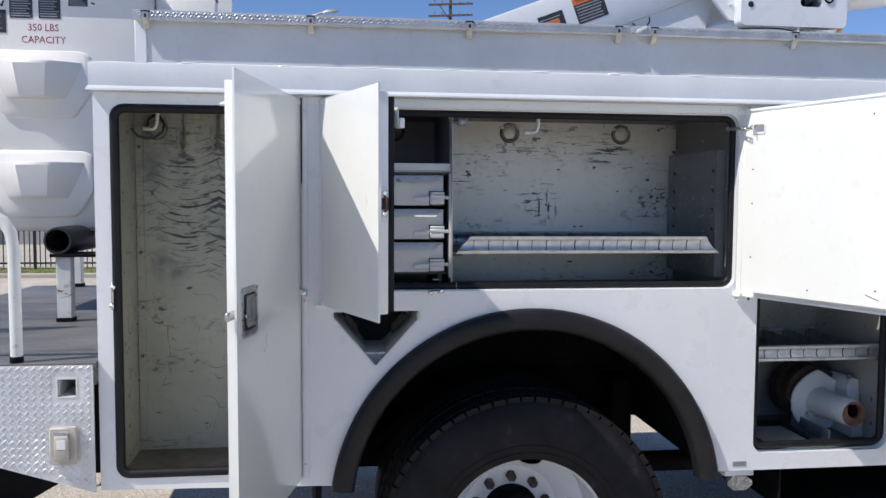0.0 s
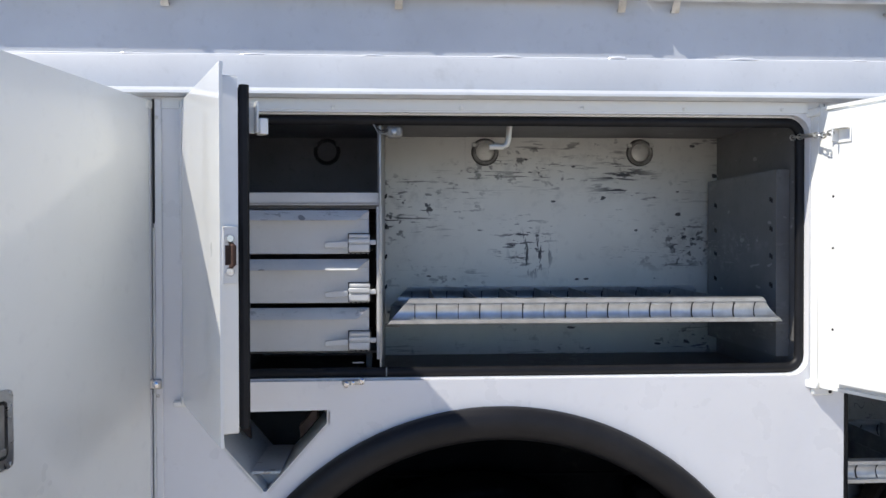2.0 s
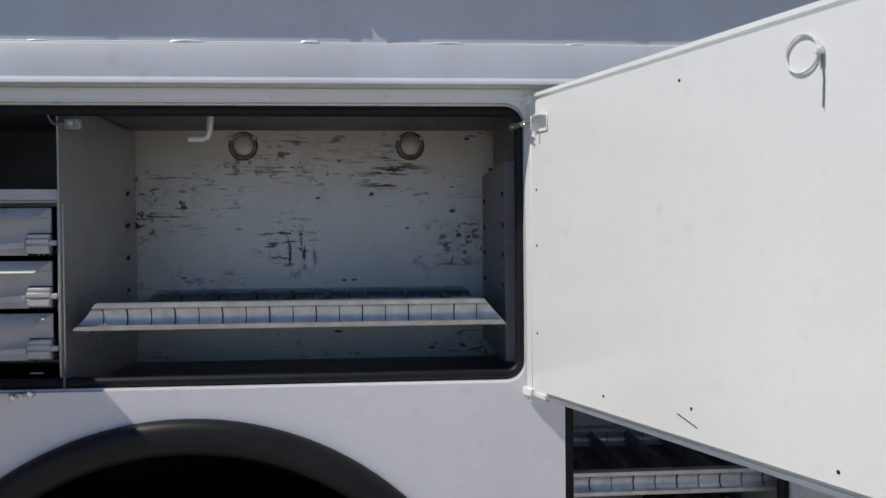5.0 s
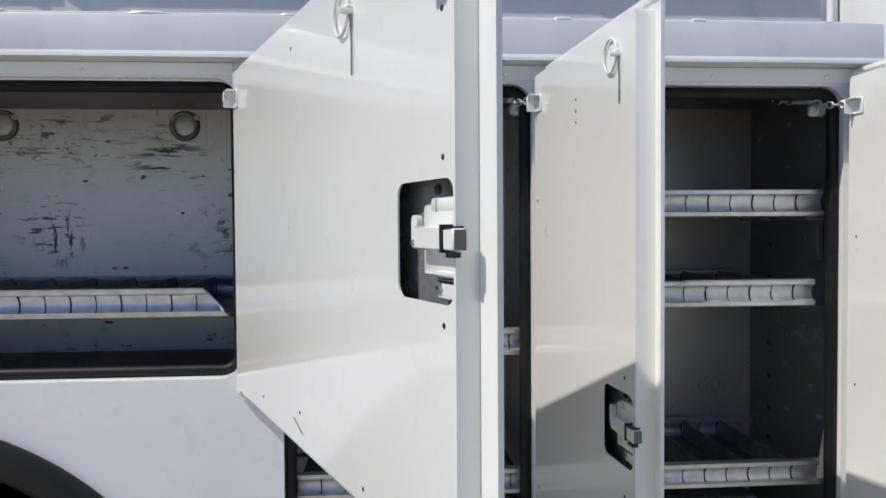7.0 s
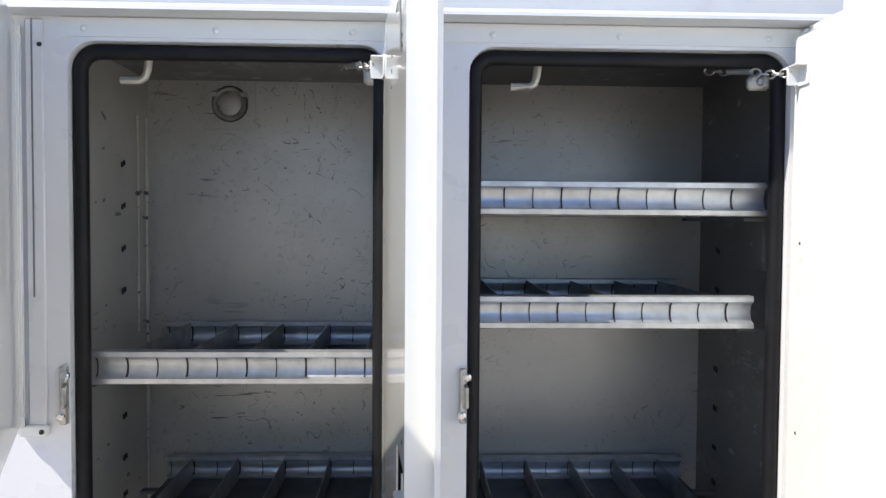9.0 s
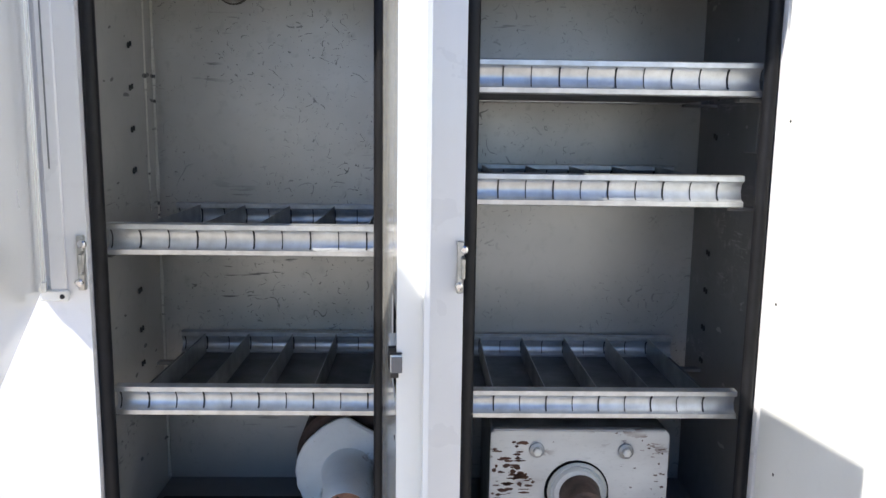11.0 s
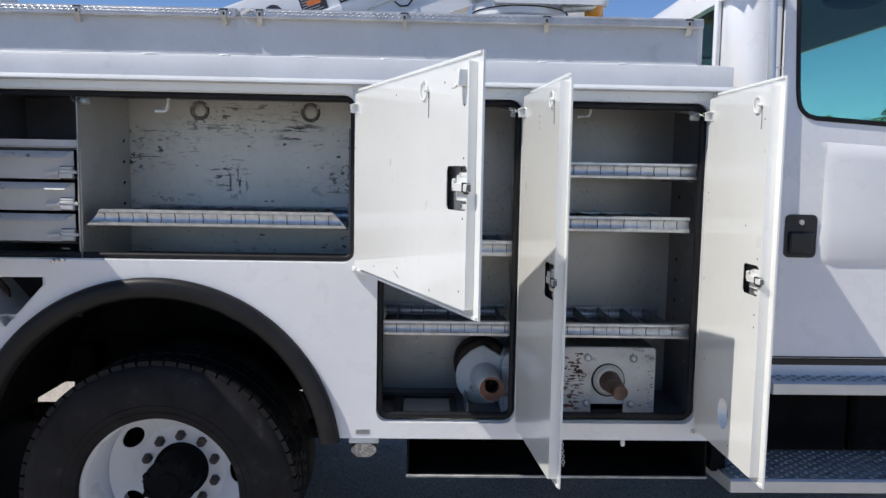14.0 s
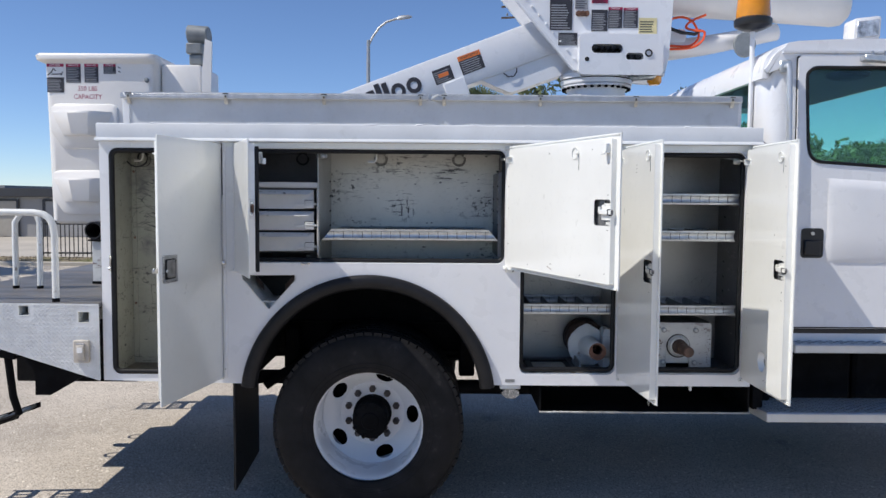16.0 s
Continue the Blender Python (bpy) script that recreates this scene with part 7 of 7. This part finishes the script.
part("handle_pull", B(3.880, 3.976, CY0 - 0.040, CY0 - 0.026, 1.488, 1.575, bevel=0.008), BLACK_SATIN, hb)
part("key_lock", lathe(bmesh.new(), [(0.011, CY0 - 0.026), (0.010, CY0 - 0.030)], 3.928, 1.610, seg=14), STEEL, hb)
# roof, back and hidden closing walls
rf = bmesh.new()
prof = [(3.632, 2.470), (3.634, 2.515), (3.642, 2.556), (3.660, 2.594), (3.690, 2.626), (3.725, 2.648), (3.765, 2.662), (3.82, 2.671), (4.0, 2.680), (4.30, 2.687), (4.66, 2.676), (4.77, 2.61), (4.80, 2.55), (4.75, 2.545), (4.70, 2.612), (3.82, 2.612), (3.73, 2.580), (3.69, 2.525), (3.665, 2.470)]
prism(rf, prof, CY0 - 0.010, CY1 + 0.010, "y")
bmesh.ops.bevel(rf, geom=[e for e in rf.edges if abs(e.verts[0].co.y - e.verts[1].co.y) < 0.01], offset=0.022, segments=4, affect="EDGES")
cab_roof = part("cab_roof", rf, WHITE, truck)
gutter = prism(bmesh.new(), [(CY0 - 0.010, 2.600), (CY0 - 0.024, 2.604), (CY0 - 0.026, 2.615), (CY0 - 0.021, 2.616), (CY0 - 0.019, 2.609), (CY0 - 0.010, 2.607)], 3.73, 4.70, "x")
part("rain_gutter", gutter, WHITE, cab_roof)
rw = rrect(0.215, 0.90, 1.95, 2.51, 0.05)
rw2 = rrect(1.10, 2.15, 1.95, 2.51, 0.05)
back = panel(bmesh.new(), [(CY0 + CR, 0.95), (CY0 + CR, 2.56), (CY1 - 0.03, 2.56), (CY1 - 0.03, 0.95)], [rw, rw2], 0, 0.03, lambda a, c, b: (CX0 + c, a, b))
bk_o = part("cab_back", back, WHITE, truck, "white back wall of the cab")
part("rear_window", panel(bmesh.new(), rw2, [], 0.012, 0.016, lambda a, c, b: (CX0 + c, a, b)), TINTED, bk_o).visible_shadow = False
part("rear_window", panel(bmesh.new(), rw, [], 0.012, 0.016, lambda a, c, b: (CX0 + c, a, b)), TINTED, bk_o).visible_shadow = False
rub = bmesh.new()
tube(rub, [(CX0 - 0.002, a, b) for a, b in rw], 0.012, 8, closed=True)
part("rear_window_seal", rub, RUBBER, bk_o)
bm = B(CX0 + 0.03, 6.15, CY0 + 0.03, CY1 - 0.03, 0.95, 0.98)
box(bm, 4.80, 4.90, CY0 + 0.03, CY1 - 0.03, 0.98, 1.95)
part("cab_floor", bm, INTERIOR, truck)
bm = prism(bmesh.new(), [(3.70, 2.520), (3.74, 2.575), (3.82, 2.611), (4.70, 2.611), (4.745, 2.54), (4.70, 2.535), (4.55, 2.568), (3.84, 2.575), (3.78, 2.548)], CY0 + 0.035, CY1 - 0.035, "y")
part("headliner", bm, HEADLINER, truck)
part("dome_lamp", lathe(bmesh.new(), [(0.13, 2.576), (0.12, 2.551), (0.08, 2.536)], 4.345, 0, axis="z", cy=0.50, seg=24), BLACK, truck)
ws = panel(bmesh.new(), rrect(CY0 + 0.05, CY1 - 0.05, 0.0, 0.60, 0.05), [], 0.0, 0.006, lambda a, c, b: (4.880 - 0.22 * b + c, a, 1.957 + b))
part("windscreen", ws, CLEAR, truck, "clear sloping windscreen").visible_shadow = False
for y in (0.35, 1.45):
    bm = B(3.90, 4.45, y, y + 0.55, 1.25, 1.45, bevel=0.05, seg=2)
    box(bm, 3.86, 4.02, y, y + 0.55, 1.40, 1.98, bevel=0.05, seg=2)
    part("cab_seat", bm, INTERIOR, truck)
part("bonnet", B(4.91, 6.9, 0.20, 2.20, 0.75, 1.93, bevel=0.12, seg=3), WHITE, truck)
grab = tube(bmesh.new(), [(3.752, CY0 - 0.004, 2.530), (3.752, CY0 - 0.05, 2.530), (3.754, CY0 - 0.055, 2.50), (3.775, CY0 - 0.055, 1.80), (3.775, CY0 - 0.005, 1.78)], 0.015, 12)
gr = part("grab_rail", grab, ALU_STEP, truck, "grey upright grab rail behind the cab door")
part("rail_mount", B(3.715, 3.785, CY0 - 0.020, CY0 - 0.001, 2.495, 2.565, bevel=0.008), GALV, gr)
lampb = part("work_lamp", B(4.122, 4.275, 0.03, 0.16, 2.676, 2.808, bevel=0.018, seg=2, f=lambda x, y, z: (x + 0.04 * (z - 2.676), y, z + 0.12 * (x - 4.2))), WHITE, truck, "white rectangular work lamp on the roof")
part("lamp_glass", B(4.137, 4.258, 0.026, 0.034, 2.696, 2.788, bevel=0.003, f=lambda x, y, z: (x + 0.04 * (z - 2.676), y, z + 0.12 * (x - 4.2))), LENS, lampb)
part("lamp_mount", B(4.16, 4.24, 0.06, 0.12, 2.666, 2.678), WHITE_WORN, lampb)
part("mirror_arm", B(4.15, 4.42, -0.05, 0.01, 2.555, 2.590, bevel=0.006, f=lambda x, y, z: (x, y - 0.12 * (x - 4.15), z + 0.08 * (x - 4.15) * -1)), GALV, truck)
for x in (4.20, 4.27, 4.34):
    part("arm_bolt", tube(bmesh.new(), [(x, -0.03, 2.58), (x, -0.03, 2.61)], 0.008, 6), STEEL, truck)


def cab_step(x0, z, drop):
    bm = B(x0 + 0.03, 5.10, -0.050, 0.270, z - 0.004, z)
    st = part("cab_step", bm, ALU_STEP, truck, "punched grey aluminium step")
    lip_m = bmesh.new()
    prism(lip_m, [(-0.052, z), (-0.060, z - 0.008), (-0.060, z - drop), (-0.050, z - drop - 0.004), (-0.046, z - drop), (-0.048, z - 0.006)], x0 + 0.025, 5.10)
    prism(lip_m, [(x0 + 0.03, -0.05), (x0, 0.27), (x0 - 0.006, 0.27), (x0 + 0.022, -0.055)], z - drop, z, "z")
    part("step_edge", lip_m, ALU_STEP, st)
    bm = bmesh.new()
    for i in range(44):
        for j in range(7):
            x, y = x0 + 0.055 + 0.030 * i, -0.03 + 0.043 * j + (0.02 if i % 2 else 0)
            if y < 0.265:
                lathe(bm, [(0.0105, z), (0.0085, z + 0.0045), (0.0055, z + 0.0045), (0.004, z + 0.0005)], x, 0, axis="z", cy=y, seg=8, caps=False)
    tagged(part("punched_relief", bm, GALV_DULL, st), kind="stuff")
    part("step_hanger", B(x0 + 0.10, x0 + 0.15, 0.20, 0.40, z - 0.03, z + 0.10, bevel=0.004), BLACK, st)


cab_step(3.800, 1.000, 0.048)
cab_step(3.655, 0.612, 0.052)
bm = B(3.700, 4.330, 0.290, 0.70, 0.58, 0.945, bevel=0.02)
box(bm, 4.345, 5.20, 0.290, 0.70, 0.58, 0.945, bevel=0.02)
part("battery_box", bm, BLACK, truck, "black box behind the steps")
part("sill_strip", B(3.66, 5.2, CY0 - 0.004, CY0 + 0.02, 1.045, 1.072, bevel=0.004), BLACK_SATIN, truck)
part("cab_support", B(3.64, 3.70, 0.05, 0.3, 0.60, 0.95, bevel=0.005), BLACK, truck)

# ---- background ----
tagged(part("road_line", B(-60, 20, 9.75, 10.10, GZ - 0.01, GZ + 0.006), LINE_PAINT), "white painted line on the asphalt", "road line", kind="structure")
tagged(part("kerb", B(-150, 150, 15.6, 15.75, GZ - 0.2, GZ + 0.10, bevel=0.02), CONCRETE), "concrete kerb along the verge", "kerb", kind="structure")
verge = bmesh.new()
rv = random.Random(3)
box(verge, -150, 150, 15.75, 17.4, GZ - 0.2, GZ + 0.09)
for k in range(7000):
    x, y = rv.uniform(-16, 4), rv.uniform(15.8, 17.35)
    h, w, a = rv.uniform(0.02, 0.045), 0.012, rv.uniform(0, 6.3)
    p = [verge.verts.new((x + w * math.cos(a), y + w * math.sin(a), GZ + 0.09)), verge.verts.new((x - w * math.cos(a), y - w * math.sin(a), GZ + 0.09)), verge.verts.new((x + rv.uniform(-0.03, 0.03), y + rv.uniform(-0.03, 0.03), GZ + 0.09 + h))]
    verge.faces.new(p)
tagged(part("grass_verge", verge, GRASS), "dry tan grass verge by the fence", "grass", kind="stuff")
tagged(part("pavement", B(-150, 150, 17.4, 60, GZ - 0.2, GZ + 0.05), CONCRETE), "pale concrete yard beyond the fence", "pavement", kind="structure")


def fence_panel(x0, width=2.4, y=17.0, h=1.04):
    fe = thing("iron_fence", (x0 + width / 2, y, GZ + 0.09), "black iron picket fence on the grass verge", "fence", "fence panels")
    z = GZ + 0.09
    for x in (x0, ):
        part("post", B(x - 0.03, x + 0.03, y - 0.03, y + 0.03, z, z + h + 0.1, bevel=0.006), IRON, fe)
    for zz in (z + 0.12, z + h - 0.12):
        part("rail", B(x0 + 0.03, x0 + width - 0.03, y - 0.018, y + 0.018, zz, zz + 0.04), IRON, fe)
    m = None
    for k in range(1, 20):
        x = x0 + width * k / 20
        if m is None:
            bm = B(-0.010, 0.010, -0.010, 0.010, 0.05, h)
            m = part("picket", bm, IRON, fe)
            ORIGIN[m.name] = Vector((0, 0, 0))
            base = m.location.z
            m.location = (x - (x0 + width / 2), 0, 0.05 + (h - 0.05) / 2)
        else:
            c = m.copy()
            scene.collection.objects.link(c)
            c.location.x = x - (x0 + width / 2)
    return fe


f0 = fence_panel(-9.15)
for k in range(1, 6):
    c = copy_thing(f0, Matrix.Translation((-9.15 + 1.2 + 2.4 * k, 17.0, GZ + 0.09)))

# warehouse
wh = thing("warehouse", (-34, 30, GZ), "low grey warehouse with a dark fascia", "building")
part("wall", B(-75, -9.0, 28.4, 44, GZ + 0.051, 1.70), WALL_FAR, wh)
part("fascia", B(-75.3, -8.7, 28.1, 44.3, 1.70, 2.07, bevel=0.02), ROOF_FAR, wh)
part("roof_unit", B(-24, -17.3, 30, 36, 2.07, 2.20), WALL_FAR, wh)
for k in range(7):
    x = -13.6 - 3.4 * k
    dd = part("loading_door", B(x - 1.1, x + 1.1, 28.34, 28.399, GZ + 0.06, 1.52), CONCRETE if k % 2 else WALL_FAR, wh)
    part("door_frame", panel(bmesh.new(), [(x - 1.2, GZ + 0.06), (x - 1.2, 1.60), (x + 1.2, 1.60), (x + 1.2, GZ + 0.06)], [[(x - 1.1, GZ + 0.07), (x - 1.1, 1.52), (x + 1.1, 1.52), (x + 1.1, GZ + 0.07)]], 28.3, 28.39), ROOF_FAR, dd)

# street lamp beyond the boom
lampx, lampy = -2.2, 40.0
sl = thing("street_lamp", (lampx, lampy, GZ), "tall grey street lamp with a curved arm", "street lamp")
part("pole", tube(bmesh.new(), [(lampx, lampy, GZ), (lampx, lampy, 10.6)], [0.15, 0.10], 12), POST_STEEL, sl)
part("arm", tube(bmesh.new(), [(lampx, lampy, 10.3), (lampx + 0.22, lampy, 10.75), (lampx + 0.6, lampy, 11.3), (lampx + 1.0, lampy, 11.62), (lampx + 1.6, lampy, 11.82)], 0.065, 8), POST_STEEL, sl)
part("lamp_head", tube(bmesh.new(), [(lampx + 1.5, lampy, 11.78), (lampx + 1.75, lampy, 11.86), (lampx + 2.25, lampy, 11.92), (lampx + 2.45, lampy, 11.93)], [0.04, 0.16, 0.15, 0.06], 10, squash=0.6), POST_STEEL, sl)


def utility_pole(x, y, h, label):
    p = thing("utility_pole", (x, y, GZ), label, "utility pole")
    part("mast", tube(bmesh.new(), [(x, y, GZ), (x, y, h)], [0.17, 0.11], 10), BARK, p)
    for dz in (0.35, 1.1):
        ar = part("crossarm", B(x - 1.5, x + 1.5, y - 0.07, y - 0.17, h - dz - 0.12, h - dz, f=lambda a, b, c: (a, b, c + 0.06 * (a - x))), BARK, p)
        for k in (-1.1, -0.6, 0.6, 1.1):
            part("insulator", lathe(bmesh.new(), [(0.05, h - dz), (0.07, h - dz + 0.08), (0.03, h - dz + 0.2)], x + k, 0, axis="z", cy=y - 0.12, seg=8), GREY, ar)
    part("brace", tube(bmesh.new(), [(x - 0.8, y - 0.12, h - 0.45), (x, y - 0.1, h - 1.5)], 0.03, 6), BARK, p)
    return p


utility_pole(7.55, 50.0, 15.4, "wooden utility pole with tilted crossarms")


def leaf_cloud(bm, centre, size, n, rnd, leaf=0.16):
    for _ in range(n):
        d = Vector((rnd.gauss(0, 1), rnd.gauss(0, 1), rnd.gauss(0, 1))).normalized() * (rnd.random() ** 0.45)
        p = Vector(centre) + Vector((d.x * size[0], d.y * size[1], d.z * size[2]))
        a, b = Vector((rnd.gauss(0, 1), rnd.gauss(0, 1), rnd.gauss(0, 1))).normalized(), Vector((rnd.gauss(0, 1), rnd.gauss(0, 1), rnd.gauss(0, 1))).normalized()
        s = leaf * rnd.uniform(0.6, 1.4)
        vs = [bm.verts.new(p - a * s), bm.verts.new(p + b * s * 0.45), bm.verts.new(p + a * s), bm.verts.new(p - b * s * 0.45)]
        bm.faces.new(vs)


def tree(x, y, h, w, label, leaf_m, seed, dens=1.0, trunk=0.35):
    rnd = random.Random(seed)
    t = thing("tree", (x, y, GZ), label, "tree", "trees behind the truck")
    bm = tube(bmesh.new(), [(x, y, GZ), (x + rnd.uniform(-0.1, 0.1), y, h * 0.3), (x + rnd.uniform(-0.3, 0.3), y, h * 0.7)], [0.22, 0.16, 0.06], 8)
    tops = []
    for k in range(7):
        a = 2 * math.pi * k / 7 + rnd.uniform(-0.3, 0.3)
        q = Vector((x + math.cos(a) * w * 0.6 * rnd.uniform(0.6, 1), y + math.sin(a) * w * 0.6 * rnd.uniform(0.6, 1), h * rnd.uniform(0.45, 0.85)))
        s = Vector((x, y, h * rnd.uniform(0.2, 0.5)))
        tube(bm, [s, s.lerp(q, 0.5) + Vector((0, 0, 0.15)), q], [0.08, 0.05, 0.02], 6)
        tops.append(q)
    part("trunk", bm, BARK, t)
    cr = bmesh.new()
    for q in tops + [Vector((x, y, h * 0.8)), Vector((x, y, h * 0.6))]:
        for _ in range(4):
            c = q + Vector((rnd.gauss(0, 1) * w * 0.22, rnd.gauss(0, 1) * w * 0.22, rnd.gauss(0, 1) * h * 0.08))
            leaf_cloud(cr, c, (w * 0.26, w * 0.26, h * 0.11), int(120 * dens), rnd)
    part("crown", cr, leaf_m, t)
    return t


def palm(x, y, h, seed):
    rnd = random.Random(seed)
    t = thing("palm_tree", (x, y, GZ), "fan palm with stiff green fronds", "palm tree")
    part("trunk", tube(bmesh.new(), [(x, y, GZ), (x + 0.1, y, h * 0.5), (x, y, h)], [0.3, 0.24, 0.26], 10), BARK, t)
    cr = bmesh.new()
    for k in range(46):
        a, e = rnd.uniform(0, 6.28), rnd.uniform(-0.5, 1.4)
        way = Vector((math.cos(a) * math.cos(e), math.sin(a) * math.cos(e), math.sin(e)))
        o = Vector((x, y, h)) + way * 1.0
        tube(cr, [(x, y, h), o], [0.03, 0.02], 4)
        side = way.cross(Vector((0, 0, 1))).normalized()
        up = side.cross(way)
        for j in range(15):
            g = (j - 7) / 7 * 1.25
            dv = (way * math.cos(g) + side * math.sin(g)).normalized()
            tip = o + dv * rnd.uniform(0.8, 1.1) - Vector((0, 0, 0.15 * abs(g)))
            cr.faces.new([cr.verts.new(o), cr.verts.new(o.lerp(tip, 0.45) + up.cross(dv) * 0.035), cr.verts.new(tip), cr.verts.new(o.lerp(tip, 0.45) - up.cross(dv) * 0.035)])
    part("crown", cr, LEAF_PALE, t)


palm(3.80, 34.0, 5.65, 5)
palm(3.0, 34.6, 5.5, 6)
palm(4.75, 35.0, 5.05, 8)
tree(-13.2, 12.2, 7.2, 2.6, "leafy tree that shades the car park", LEAF, 17, 0.6)
tree(6.9, 34.0, 7.9, 1.7, "thin grey-green tree beyond the truck", LEAF_PALE, 14, 0.5)
tree(13.5, 34.0, 7.0, 2.6, "thin grey-green tree beyond the truck", LEAF_PALE, 11, 0.5)
tree(10.6, 36.0, 6.3, 2.2, "thin grey-green tree beyond the truck", LEAF_PALE, 12, 0.45)
for k in range(7):
    tree(15.8 + 2.5 * k, 32.0 + (k % 3) * 1.6, 4.95 + 0.35 * math.sin(2.1 * k + 1), 2.6, "dense green broadleaf tree", LEAF, 30 + k, 0.9)
